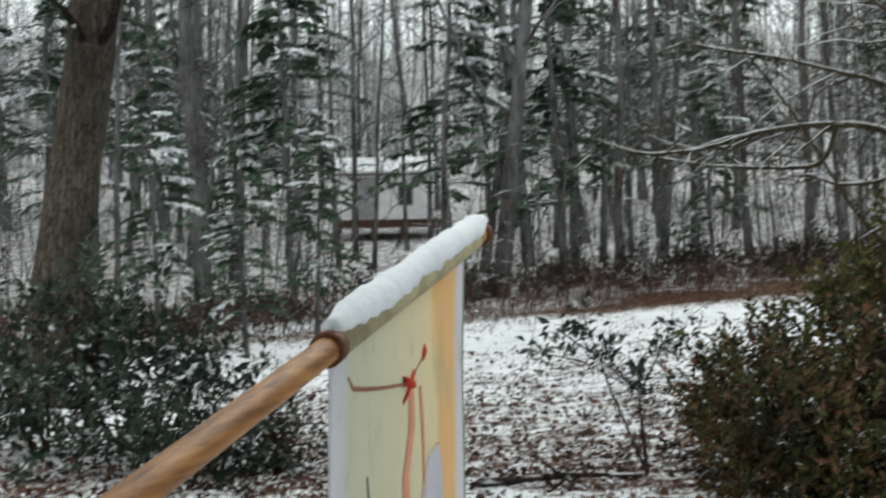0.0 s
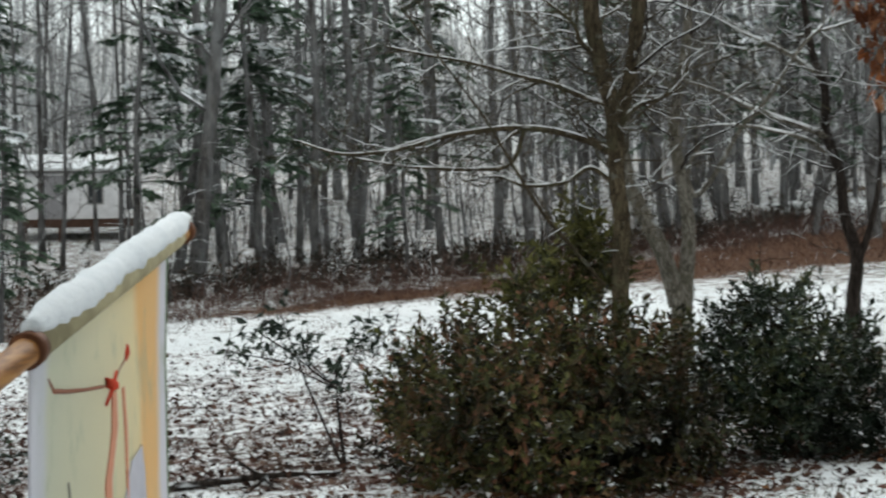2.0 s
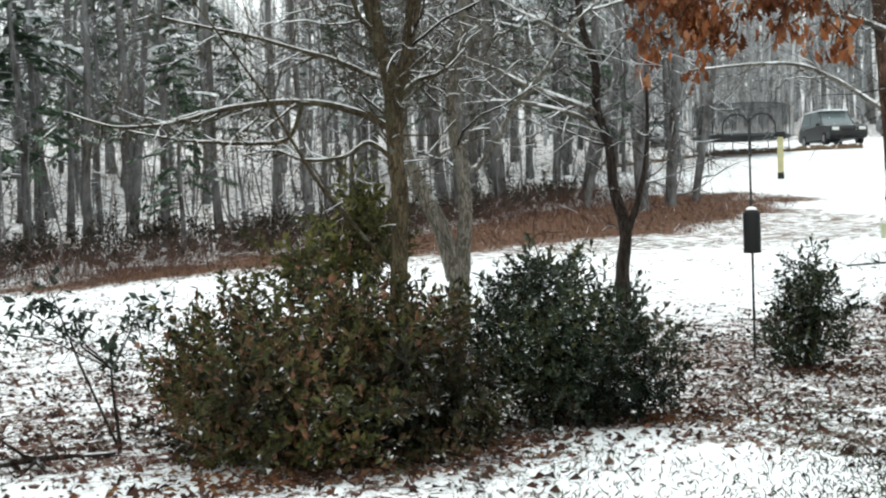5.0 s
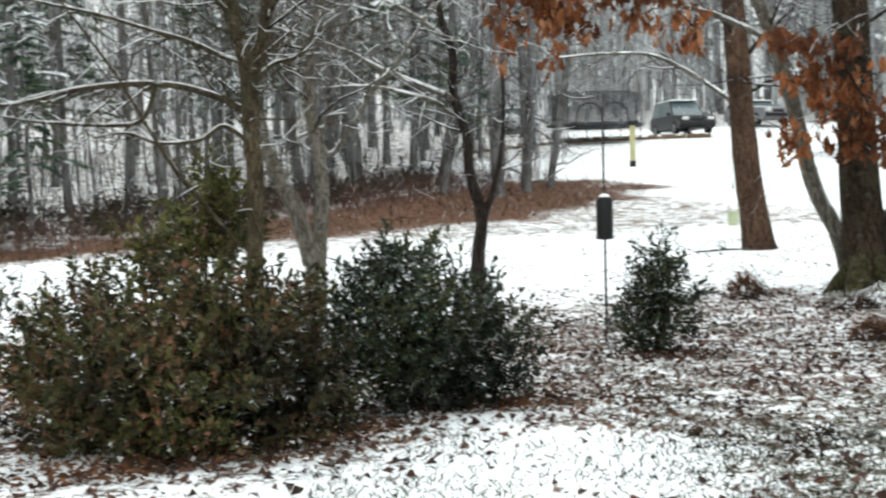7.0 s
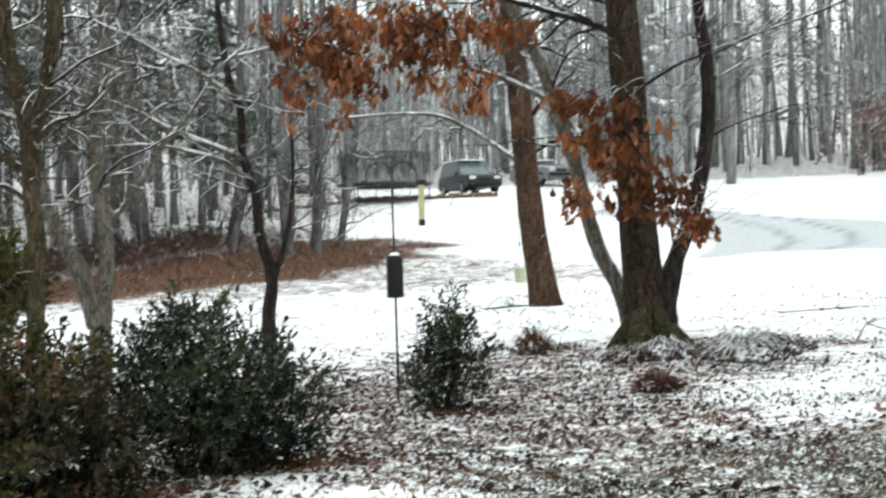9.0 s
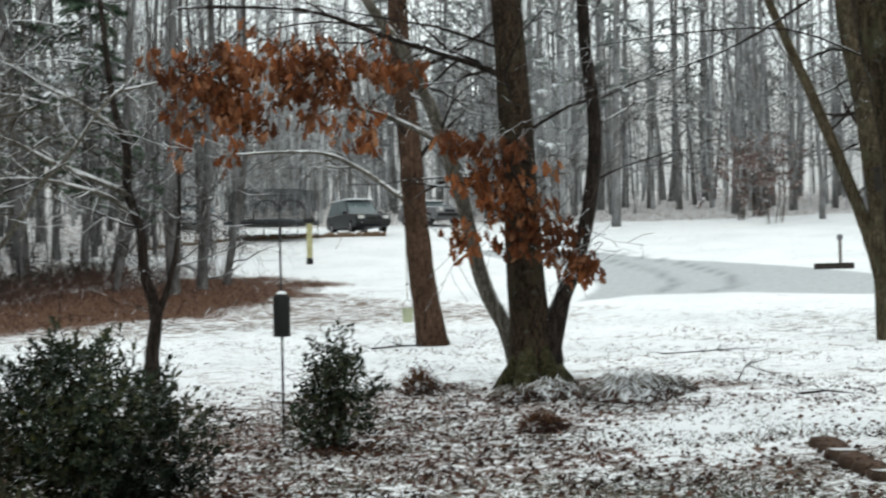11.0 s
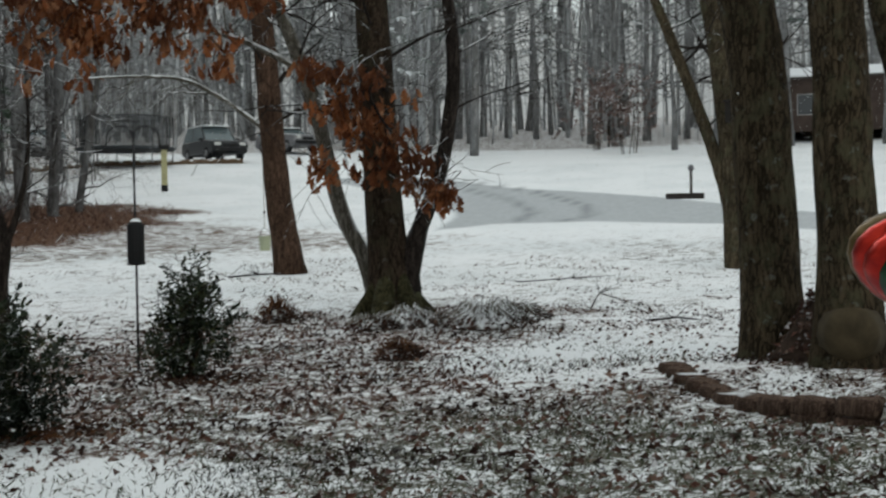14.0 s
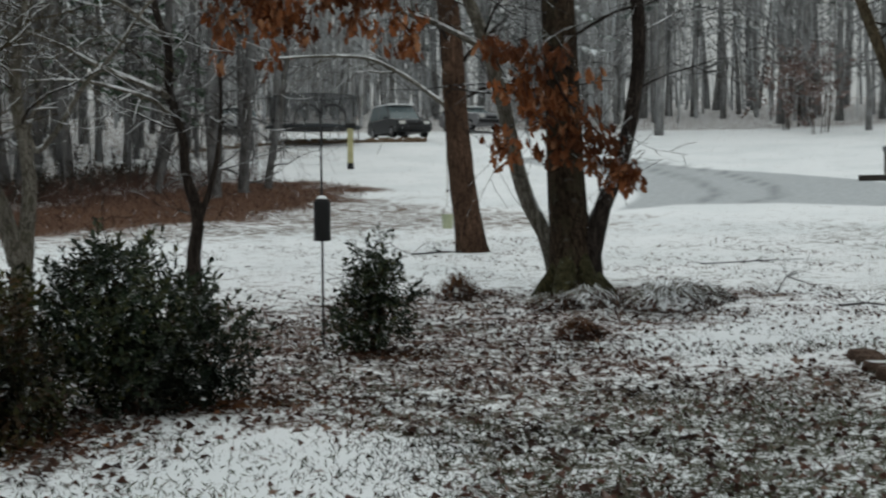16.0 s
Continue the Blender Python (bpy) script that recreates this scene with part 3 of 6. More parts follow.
def clear_of_shed(x, y):
    # a thin screen of trunks only before the shed, and none on the bank or the lane
    if y < float(np.interp(x, (-13, -6, 1.7, 5.6, 17.6, 26), (17, 23.5, 30.3, 33.0, 40.5, 46.5))):
        return False
    return not (abs(x + 2.1) < 3.2 and 50 < y < 60) and not (abs(x + 0.041 * y) < 0.9 + 0.015 * y and y < 52) and not inside(x, y, BANK) and not inside(x, y, ROAD) and not (x > 24 and y < 70 and x > y * 0.655) and math.hypot(x - 38.5, y - 56.6) > 4


taken = []
plant(WOODS, spots(rng, 84, (24, -35.5), (28, 66), 5, 1.4, (0.6, 1.2), taken, clear_of_shed), rng)
young = [(-3.0, 20.6, 0, 0.30), (-2.2, 23.6, 1, 0.30), (-4.6, 22.0, 2, 0.34), (6.6, 33.6, 1, 0.45)]
plant(HEMLOCK, young + spots(rng, 22, (24, -13), (31, 70), 3, 2.3, (0.7, 1.2), taken, clear_of_shed), rng)


# slim dark trunks that stand before the shed
shed_rng = np.random.default_rng(41)
plant(WOODS, [(-3.13, 40.88, 0, 0.8), (-2.81, 43.91, 1, 0.85), (-2.05, 39.95, 0, 0.7), (-1.25, 46.98, 0, 0.8), (-0.39, 43.0, 1, 0.7), (1.08, 37.98, 3, 0.8), (3.84, 39.82, 1, 0.9), (4.62, 35.7, 2, 0.8), (6.7, 36.39, 3, 0.75)], shed_rng)


def beyond_lane(x, y):
    return not (0.66 * y < x < 0.95 * y and math.hypot(x, y) < 86) and math.hypot(x - 75, y - 34.6) > 5.5 and math.hypot(x - 41, y - 68) > 6


far_spots = spots(rng, 48, (24, -38), (66, 120), 4, 2.2, (0.8, 1.2), taken, beyond_lane)
far_spots += spots(rng, 40, (-43, -55), (82, 130), 4, 2.2, (0.85, 1.25), taken, beyond_lane)
far_spots += spots(rng, 60, (-54, -76), (73, 120), 4, 2.2, (0.85, 1.2), taken, beyond_lane)
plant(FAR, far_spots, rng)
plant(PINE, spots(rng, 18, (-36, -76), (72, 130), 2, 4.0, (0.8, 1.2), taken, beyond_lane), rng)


left_rng = np.random.default_rng(88)
plant(HEMLOCK, spots(left_rng, 5, (-17, -27), (46, 78), 3, 2.3, (0.8, 1.25), taken, clear_of_shed), left_rng)
plant(WOODS, spots(left_rng, 22, (-20, -36), (42, 82), 5, 1.4, (0.8, 1.25), taken, clear_of_shed), left_rng)


def far_woods(name, label, count, az, near, deep, seed):
    """The dense wood farther off: too many stems to count, haze painted into its bark."""
    r = np.random.default_rng(seed)
    s = Shape()
    for k in range(count):
        a, d = radians(az[0] + (az[1] - az[0]) * r.random()), near + deep * r.random()
        x, y = -d * math.sin(a), d * math.cos(a)
        if not beyond_lane(x, y):
            continue
        z, h, w = ground_z(x, y) - 0.3, (5 + 19 * r.random() ** 0.6), 0.05 + 0.13 * r.random() ** 2
        mid = Vector((x + r.normal() * 0.5, y + r.normal() * 0.5, z + h * 0.5))
        top = mid + Vector((r.normal() * 0.5, r.normal() * 0.5, h * 0.5))
        s.tube([(x, y, z), mid, top], [w, w * 0.8, w * 0.2], 4, cap=False)
        for j in range(11):
            u = 0.1 + 0.85 * r.random()
            q = Vector((x, y, z)).lerp(mid, 2 * u) if u < 0.5 else mid.lerp(top, 2 * u - 1)
            t = r.random() * 6.283
            e = q + Vector((math.cos(t), math.sin(t), 0.1 + 0.7 * r.random())) * (1.0 + 2.6 * r.random())
            s.tube([q, q.lerp(e, 0.5) + Vector((r.normal() * 0.2, r.normal() * 0.2, 0.25)), e], [0.045, 0.032, 0.014], 3, cap=False)
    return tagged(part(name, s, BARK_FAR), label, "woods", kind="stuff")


def thicket():
    """Saplings and dead stems between the trunks of the near wood."""
    r, s = np.random.default_rng(29), Shape()
    made = 0
    while made < 750:
        a, d = radians(24 - 59 * r.random()), 28 + 38 * r.random()
        x, y = -d * math.sin(a), d * math.cos(a)
        if not clear_of_shed(x, y):
            continue
        made += 1
        z, h, w = ground_z(x, y) - 0.1, 0.8 + 5.5 * r.random() ** 2, 0.012 + 0.02 * r.random()
        p, e = Vector((x, y, z)), Vector((x + r.normal() * 0.35, y + r.normal() * 0.35, z + h))
        m = p.lerp(e, 0.5) + Vector((r.normal() * 0.1, r.normal() * 0.1, 0))
        s.tube([p, m, e], [w, w * 0.8, w * 0.3], 4, cap=False)
        for j in range(7):
            q = m.lerp(e, r.random()) if r.random() < 0.6 else p.lerp(m, 0.3 + 0.7 * r.random())
            t, L = r.random() * 6.283, 0.3 + 0.22 * h * r.random()
            f = q + Vector((math.cos(t), math.sin(t), 0.5 * r.random())) * L
            s.tube([q, q.lerp(f, 0.5) + Vector((0, 0, 0.1 * L)), f], [w * 0.5, w * 0.35, 0.004], 3, cap=False)
    tagged(part("thicket", s, BARK_WOODS), "thin dark saplings and dead stems in the wood", "thicket", kind="stuff")


thicket()
far_woods("far_woods", "woods far up the slope, bark paled for haze", 1100, (-40, 30), 100, 80, 9)
far_woods("far_woods", "woods beyond the parked cars, bark greyed for haze", 200, (-47, -26), 80, 60, 39)
far_woods("far_woods", "woods beyond the lane, bark greyed for haze", 320, (-84, -40), 84, 90, 19)


def distant_woods():
    """The last woods on the slopes: a backdrop coloured as grey haze, with a ragged top."""
    m = Mat("painted_haze_woods", 1.0, 0.0)
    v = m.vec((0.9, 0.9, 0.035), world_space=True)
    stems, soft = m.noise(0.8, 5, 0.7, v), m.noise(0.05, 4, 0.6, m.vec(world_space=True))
    # pale greys put the haze into the backdrop's own colour
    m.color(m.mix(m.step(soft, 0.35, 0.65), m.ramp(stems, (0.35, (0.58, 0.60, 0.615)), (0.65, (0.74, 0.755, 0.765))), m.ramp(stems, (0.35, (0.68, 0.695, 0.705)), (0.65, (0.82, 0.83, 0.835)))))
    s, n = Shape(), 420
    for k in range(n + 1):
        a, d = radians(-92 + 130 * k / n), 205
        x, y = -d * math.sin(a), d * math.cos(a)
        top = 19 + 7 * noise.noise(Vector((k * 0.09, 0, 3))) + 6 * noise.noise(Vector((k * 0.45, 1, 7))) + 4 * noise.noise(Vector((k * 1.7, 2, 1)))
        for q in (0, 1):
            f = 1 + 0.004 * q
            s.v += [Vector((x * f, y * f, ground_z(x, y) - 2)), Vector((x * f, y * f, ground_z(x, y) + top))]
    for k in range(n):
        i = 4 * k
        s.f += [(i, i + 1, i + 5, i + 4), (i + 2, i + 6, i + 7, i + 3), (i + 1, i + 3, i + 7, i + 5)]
    tagged(part("backdrop", s, m.m), "grey backdrop coloured as hazy woods on the far slopes", "woods", kind="structure")


distant_woods()

# ---------------------------------------------------------------- yard trees


def twigs(parent, seed, line, rad, lo, hi, count, length, mat, depth=2, lift=0.02, thick=0.24, side=None, snowy=True):
    """A crown of bare branches from a stretch of a stem, as one part."""
    r, s, cap = np.random.default_rng(seed), Shape(), Shape()
    n = len(line) - 1
    for k in range(count):
        u = (lo + (hi - lo) * (k + r.random()) / count) * n
        i = min(int(u), n - 1)
        q = line[i].lerp(line[i + 1], u - i)
        a = r.random() * 6.283
        d = Vector((math.cos(a), math.sin(a), 0.15 + 0.5 * r.random()))
        if side is not None:
            d = d * 0.7 + Vector(side)
        limb(s, r, q, d, length * (0.6 + 0.7 * r.random()), rad[i] * thick, depth, 5, lift, 0.2, 4, 0.004, cap if snowy else None)
    if cap.v:
        tagged(part("branch_snow", cap, SNOW, parent, "thin lines of snow on the branches"), kind="stuff")
    return tagged(part("branchwork", s, mat, parent), kind="stuff")


def branch(parent, pts, r0, r1, mat, seed, side=2.0, kids=7, snowy=True):
    """A limb through given points with its twigs, as one part."""
    r, s, cap = np.random.default_rng(seed), Shape(), Shape()
    line, rad = smooth_line(pts, [r0 + (r1 - r0) * i / (len(pts) - 1) for i in range(len(pts))])
    s.tube(line, rad, 7, lump=0.05)
    if snowy:
        cap.cover(line, rad)
    for k in range(kids):
        i = min(int(len(line) * (0.25 + 0.72 * (k + r.random()) / kids)), len(line) - 2)
        way = (line[i + 1] - line[i]).normalized()
        out = Vector(r.normal(size=3))
        limb(s, r, line[i], way * 0.8 + out * 0.5, side * (0.5 + 0.6 * r.random()), rad[i] * 0.5, 2, 4, 0.02, 0.2, 3, 0.003, cap if snowy else None)
    if cap.v:
        tagged(part("limb_snow", cap, SNOW, parent, "line of snow along the limb"), kind="stuff")
    return part("limb", s, mat, parent), line


def local(pts, at):
    return [(x - at[0], y - at[1], z - at[2]) for x, y, z in pts]


def yard_tree(name, label, at, stems, mat, n=18, flare=0.45):
    """A trunk of one or more stems given in the yard's metres."""
    at = (at[0], at[1], ground_z(at[0], at[1]))
    t = thing(name, at, label, "tree")
    lines = []
    for k, (pts, radii) in enumerate(stems):
        s = Shape()
        pts = local(pts, at)
        lines.append(stem(s, pts, radii, n, flare if k == 0 else 0.0))
        part("trunk" if k == 0 else "side_stem", s, mat, t, smooth=True)
    return t, at, lines


# big oak by the bird feeder, with a leaning stem and a dark side stem
oak, oat, ol = yard_tree("oak_tree", "large grey-brown oak with a forked side stem in the snow", (14.15, 14.13), [
    ([(14.20, 14.10, -0.1), (14.12, 14.17, 0.9), (14.08, 14.2, 1.73), (14.02, 14.26, 3.79), (13.94, 14.34, 5.88), (13.8, 14.5, 9.0), (13.7, 14.6, 14)], (0.38, 0.305, 0.275, 0.245, 0.225, 0.18, 0.07)),
], BARK_OAK, 22, 0.55)
for k, (a, reach, r0) in enumerate(((205, 0.75, 0.17), (160, 0.55, 0.13), (262, 0.6, 0.15), (300, 0.55, 0.13), (20, 0.5, 0.13), (95, 0.5, 0.13))):
    d = Vector((math.cos(radians(a)), math.sin(radians(a)), 0))
    part("root", Shape().tube([d * 0.16 + Vector((0, 0, 0.62)), d * 0.30 + Vector((0, 0, 0.26)), d * (0.3 + reach * 0.35) + Vector((0, 0, 0.06)), d * (0.3 + reach * 0.7) + Vector((0, 0, -0.10))], [r0 * 0.7, r0, r0 * 0.8, r0 * 0.35], 10, lump=0.15), BARK_ROOT, oak, "mossy root flare", True)
s = Shape()
side_line = stem(s, local([(14.26, 14.03, -0.05), (14.31, 13.98, 0.75), (14.46, 13.83, 1.42), (14.64, 13.64, 2.1), (14.74, 13.5, 2.87), (14.81, 13.44, 3.94), (14.72, 13.54, 5.86), (14.8, 13.3, 9)], oat), (0.34, 0.20, 0.125, 0.11, 0.105, 0.10, 0.085, 0.03), 14, 0.25)
part("side_stem", s, BARK_DARK, oak, "dark slender side stem", True)
twigs(oak, 101, *ol[0], 0.36, 0.95, 15, 3.0, BARK_DARK, 2, lift=-0.02, thick=0.11, snowy=False)
twigs(oak, 102, *side_line, 0.3, 0.95, 8, 1.8, BARK_DARK, 2, lift=-0.02, thick=0.16, snowy=False)
branch(oak, local([(14.04, 14.24, 4.46), (13.75, 14.52, 4.79), (12.59, 15.54, 5.33), (11.64, 16.26, 5.72), (10.15, 17.23, 5.73)], oat), 0.062, 0.016, BARK_DARK, 103, 1.8, 8, snowy=False)

leaner, lat, ll = yard_tree("leaning_tree", "slender grey tree leaning beside the oak with withered leaves", (14.45, 14.68), [
    ([(14.47, 14.66, -0.1), (14.31, 14.82, 0.89), (14.03, 15.08, 1.74), (13.71, 15.37, 3.53), (13.28, 15.74, 4.98), (12.78, 16.16, 5.99), (12.0, 16.9, 8.0)], (0.16, 0.13, 0.12, 0.105, 0.09, 0.075, 0.03)),
], BARK_GREY, 12, 0.2)
twigs(leaner, 104, *ll[0], 0.5, 0.95, 8, 2.6, BARK_DARK, 2, snowy=False)
branch(leaner, local([(13.53, 15.54, 3.87), (13.08, 15.91, 4.17), (12.56, 16.32, 4.38), (11.9, 16.6, 4.5)], lat), 0.05, 0.015, BARK_GREY, 105, 1.4, 6)


def hanging_leaves(seed, blobs, at, size=0.15, thick=1.0):
    """Withered leaves that hang in clusters; blobs of centre, spread and count."""
    r, s, tw = np.random.default_rng(seed), Shape(), Shape()
    pos, along, nor = [], [], []
    for (c, spread, n) in blobs:
        c = Vector(c) - Vector(at)
        for k in range(max(1, n // 9)):
            q = c + Vector(r.normal(size=3) * np.array(spread))
            tw.tube([q + Vector((r.normal() * 0.25, r.normal() * 0.25, 0.25)), q + Vector((0, 0, 0.06)), q], [0.008, 0.006, 0.004], 3, cap=False)
            for j in range(9):
                pos.append(q + Vector(r.normal(size=3) * np.array((0.09, 0.09, 0.08))))
                along.append((r.normal() * 0.45, r.normal() * 0.45, -1.0))
                nor.append(r.normal(size=3) * (1, 1, 0.3))
    ln = size * (0.55 + 0.7 * r.random(len(pos)))
    s.lobed(pos, along, nor, ln, ln * (0.55 + 0.25 * r.random(len(pos))))
    return s, tw


ls, tw = hanging_leaves(106, [
    ((10.0, 16.15, 4.55), (0.45, 0.32, 0.26), 420), ((10.8, 15.6, 4.85), (0.42, 0.32, 0.22), 330), ((11.5, 15.1, 4.7), (0.35, 0.3, 0.20), 230),
    ((12.1, 14.7, 4.7), (0.25, 0.2, 0.10), 90), ((10.4, 16.0, 4.1), (0.30, 0.25, 0.15), 110), ((11.75, 14.95, 3.95), (0.13, 0.11, 0.22), 80), ((11.2, 15.3, 4.2), (0.15, 0.13, 0.2), 70),
    ((9.75, 16.35, 3.85), (0.12, 0.10, 0.2), 60), ((10.25, 16.0, 3.6), (0.05, 0.05, 0.08), 18)], lat, 0.19)
tagged(part("dead_foliage", ls, LEAF_OAK, leaner, "rust-brown withered oak leaves"), kind="stuff")
tagged(part("twigwork", tw, BARK_DARK, leaner), kind="stuff")
ls, tw = hanging_leaves(107, [
    ((12.6, 14.25, 3.6), (0.14, 0.14, 0.10), 40), ((13.05, 13.8, 3.55), (0.28, 0.27, 0.10), 90), ((13.05, 13.8, 3.05), (0.18, 0.18, 0.22), 90), ((13.35, 13.55, 2.8), (0.22, 0.22, 0.22), 150),
    ((13.5, 13.4, 2.4), (0.2, 0.2, 0.16), 100), ((13.75, 13.15, 2.3), (0.16, 0.16, 0.2), 90), ((12.8, 14.05, 2.6), (0.10, 0.10, 0.24), 55), ((13.95, 12.95, 1.9), (0.10, 0.10, 0.16), 60), ((12.75, 14.1, 2.25), (0.08, 0.08, 0.1), 25)], oat, 0.19)
tagged(part("dead_foliage", ls, LEAF_OAK, oak, "rust-brown withered oak leaves"), kind="stuff")
tagged(part("twigwork", tw, BARK_DARK, oak), kind="stuff")
branch(oak, local([(14.0, 14.0, 3.4), (13.3, 13.7, 3.55), (13.4, 13.5, 2.9), (13.9, 13.0, 2.2)], oat), 0.04, 0.008, BARK_DARK, 108, 0.8, 6, snowy=False)

# red-barked pine behind, with the bucket on its rope
pine, pat, pl = yard_tree("pine_tree", "straight reddish-brown pine trunk standing in snow", (18.98, 21.93), [
    ([(19.0, 21.9, 0.1), (18.79, 22.09, 2.11), (18.64, 22.22, 4.84), (18.49, 22.34, 7.83), (18.4, 22.4, 15)], (0.33, 0.27, 0.24, 0.21, 0.10)),
], BARK_RED, 16, 0.55)
branch(pine, local([(18.6, 22.25, 3.5), (17.77, 22.92, 4.25), (17.03, 23.47, 4.58), (15.45, 24.54, 4.53)], pat), 0.055, 0.02, BARK_GREY, 110, 2.0, 8)
branch(pine, local([(18.7, 22.15, 3.6), (19.4, 21.6, 4.0), (20.2, 21.0, 3.9), (21.5, 20.2, 4.1)], pat), 0.045, 0.012, BARK_DARK, 111, 1.6, 6, snowy=False)
twigs(pine, 112, *pl[0], 0.45, 0.95, 10, 3.0, BARK_DARK, 2, snowy=False)

# pair of big trunks in the edged bed
bed_a, at_a, la = yard_tree("maple_tree", "thick mossy maple trunk in an edged bed", (12.04, 6.74), [
    ([(12.05, 6.73, -0.1), (12.04, 6.75, 0.6), (12.02, 6.78, 1.25), (11.97, 6.86, 2.98), (11.86, 7.05, 4.4), (11.6, 7.4, 8)], (0.345, 0.305, 0.295, 0.278, 0.262, 0.19)),
], BARK_MOSS, 22, 0.16)
twigs(bed_a, 113, *la[0], 0.82, 0.98, 8, 3.0, BARK_DARK, 2, thick=0.2, snowy=False)
branch(bed_a, local([(11.9, 7.0, 3.6), (11.5, 7.8, 4.05), (10.9, 8.8, 4.1), (10.3, 9.9, 4.0)], at_a), 0.013, 0.004, BARK_DARK, 151, 0.9, 8, snowy=False)
branch(bed_a, local([(11.75, 7.2, 4.6), (11.2, 8.2, 3.95), (10.6, 9.2, 3.6), (9.9, 10.0, 3.25)], at_a), 0.016, 0.004, BARK_DARK, 114, 0.9, 7, snowy=False)
bed_b, at_b, lb = yard_tree("maple_tree", "thick dark maple trunk with a sawn knot at its foot", (11.57, 5.71), [
    ([(11.57, 5.70, -0.1), (11.57, 5.71, 0.6), (11.56, 5.72, 1.25), (11.54, 5.77, 2.85), (11.52, 5.81, 4.15), (11.5, 5.9, 8)], (0.365, 0.305, 0.278, 0.252, 0.245, 0.19)),
], BARK_MOSS, 22, 0.2)
twigs(bed_b, 115, *lb[0], 0.82, 0.98, 6, 3.0, BARK_DARK, 2, thick=0.2, snowy=False)
HOLE_SHADE = plain("hole_shade_black", (0.004, 0.004, 0.004), 0.9, 0.1)
KNOT = plain("sawn_wood", (0.056, 0.042, 0.022), 0.8, 0.2, vary=0.5, scale=6)
s = Shape().revolve([(0.02, -0.02), (0.08, -0.015), (0.15, -0.02), (0.22, -0.06), (0.30, -0.20)], 18)
knot = part("sawn_knot", s, KNOT, bed_b, "pale sawn limb scar", True)
knot.matrix_basis = look((-0.36, -0.19, 0.28), (-2.36, -1.19, 0.28)) @ pose(0, 0, 0, 180, 0, 0)

heap = Shape()
hr = np.random.default_rng(88)
heap.revolve([(0.42, -0.06), (0.34, 0.08), (0.22, 0.24), (0.13, 0.40), (0.06, 0.52), (0.02, 0.56)], 18, (0, 0, 0), 0.12, 5)
for p in heap.v:
    p += Vector(hr.normal(size=3) * 0.02)
pile = thing("leaf_pile", (11.86, 6.24, ground_z(11.86, 6.24)), "heap of snowy leaves between two trunks", "leaves")
part("mound", heap, plain("trunk_leaf_mould", (0.050, 0.034, 0.026), 0.9, 0.1, 0, 0.5, 14, 0.42, bump=0.8), pile, smooth=True)
hp, ha, hn = [], [], []
for k in range(420):
    u, w = hr.random(), hr.random() * 6.283
    hp.append((math.cos(w) * 0.40 * (1 - u), math.sin(w) * 0.40 * (1 - u), 0.58 * u + 0.01))
    ha.append(hr.normal(size=3))
    hn.append((math.cos(w) * 0.6, math.sin(w) * 0.6, 0.8))
hs = Shape().leaves(hp, ha, hn, 0.06 + 0.04 * hr.random(420), 0.04 + 0.02 * hr.random(420), 0.3)
tagged(part("leaf_cover", hs, LITTER, pile), kind="stuff")

crook, cat, cl = yard_tree("twin_tree", "leaning twin-stemmed tree at the lawn's edge", (24.95, 14.8), [
    ([(24.99, 14.70, -0.5), (24.92, 14.84, 2.39), (24.8, 15.02, 4.64), (24.57, 15.41, 7.64), (24.4, 15.6, 12)], (0.34, 0.27, 0.24, 0.2, 0.1)),
    ([(24.92, 14.82, 1.2), (24.78, 15.06, 2.39), (24.58, 15.39, 3.59), (24.22, 15.95, 5.4), (23.78, 16.6, 7.35), (23.2, 17.4, 10)], (0.15, 0.14, 0.13, 0.11, 0.09, 0.04)),
], BARK_OLIVE, 14, 0.3)
twigs(crook, 116, *cl[1], 0.35, 0.95, 9, 3.4, BARK_DARK, 2, snowy=False)
twigs(crook, 117, *cl[0], 0.4, 0.95, 8, 3.4, BARK_DARK, 2, snowy=False)

box = thing("nest_box", (24.50, 14.58, 3.62), "small dark wooden nest box on the trunk", "nest box", turn=-31)
DARK_WOOD = plain("dark_weathered_wood", (0.022, 0.018, 0.015), 0.85, 0.2)
soften(part("body", Shape().box((0, 0, 0), (0.26, 0.24, 0.42)), DARK_WOOD, box), 0.01)
soften(part("roof", Shape().box((0, -0.03, 0.23), (0.34, 0.36, 0.04)), DARK_WOOD, box), 0.008)
# solid black disc stands for the shade inside the entrance
part("entrance", Shape().tube([(0, -0.115, 0.06), (0, -0.128, 0.06)], [0.035, 0.035], 14), HOLE_SHADE, box, "round black disc painted as the hole's shade")

edge_tree, eat, el = yard_tree("forked_tree", "dark forked trunk behind the edged bed", (14.25, 6.2), [
    ([(14.25, 6.18, -0.1), (14.2, 6.22, 1.2), (14.18, 6.26, 2.17), (14.3, 5.9, 3.4), (14.4, 5.6, 6)], (0.26, 0.22, 0.2, 0.16, 0.1)),
    ([(14.2, 6.22, 1.7), (14.16, 6.32, 2.6), (14.06, 6.5, 3.5), (13.97, 6.71, 4.66), (13.8, 7.0, 7)], (0.14, 0.13, 0.12, 0.11, 0.07)),
], BARK_MOSS, 14, 0.3)
twigs(edge_tree, 118, *el[1], 0.4, 0.95, 7, 2.2, BARK_DARK, 2, snowy=False)

# big trunk on the side of the shed
left_oak, lo_at, lol = yard_tree("oak_tree", "thick grey-brown oak trunk rising above snowy shrubs", (-4.3, 14.8), [
    ([(-4.32, 14.78, -0.1), (-4.12, 14.84, 1.65), (-3.89, 14.9, 3.19), (-3.76, 14.94, 4.43), (-3.5, 15, 8), (-3.4, 15.1, 14)], (0.37, 0.30, 0.275, 0.26, 0.2, 0.1)),
], BARK_PALE, 22, 0.3)
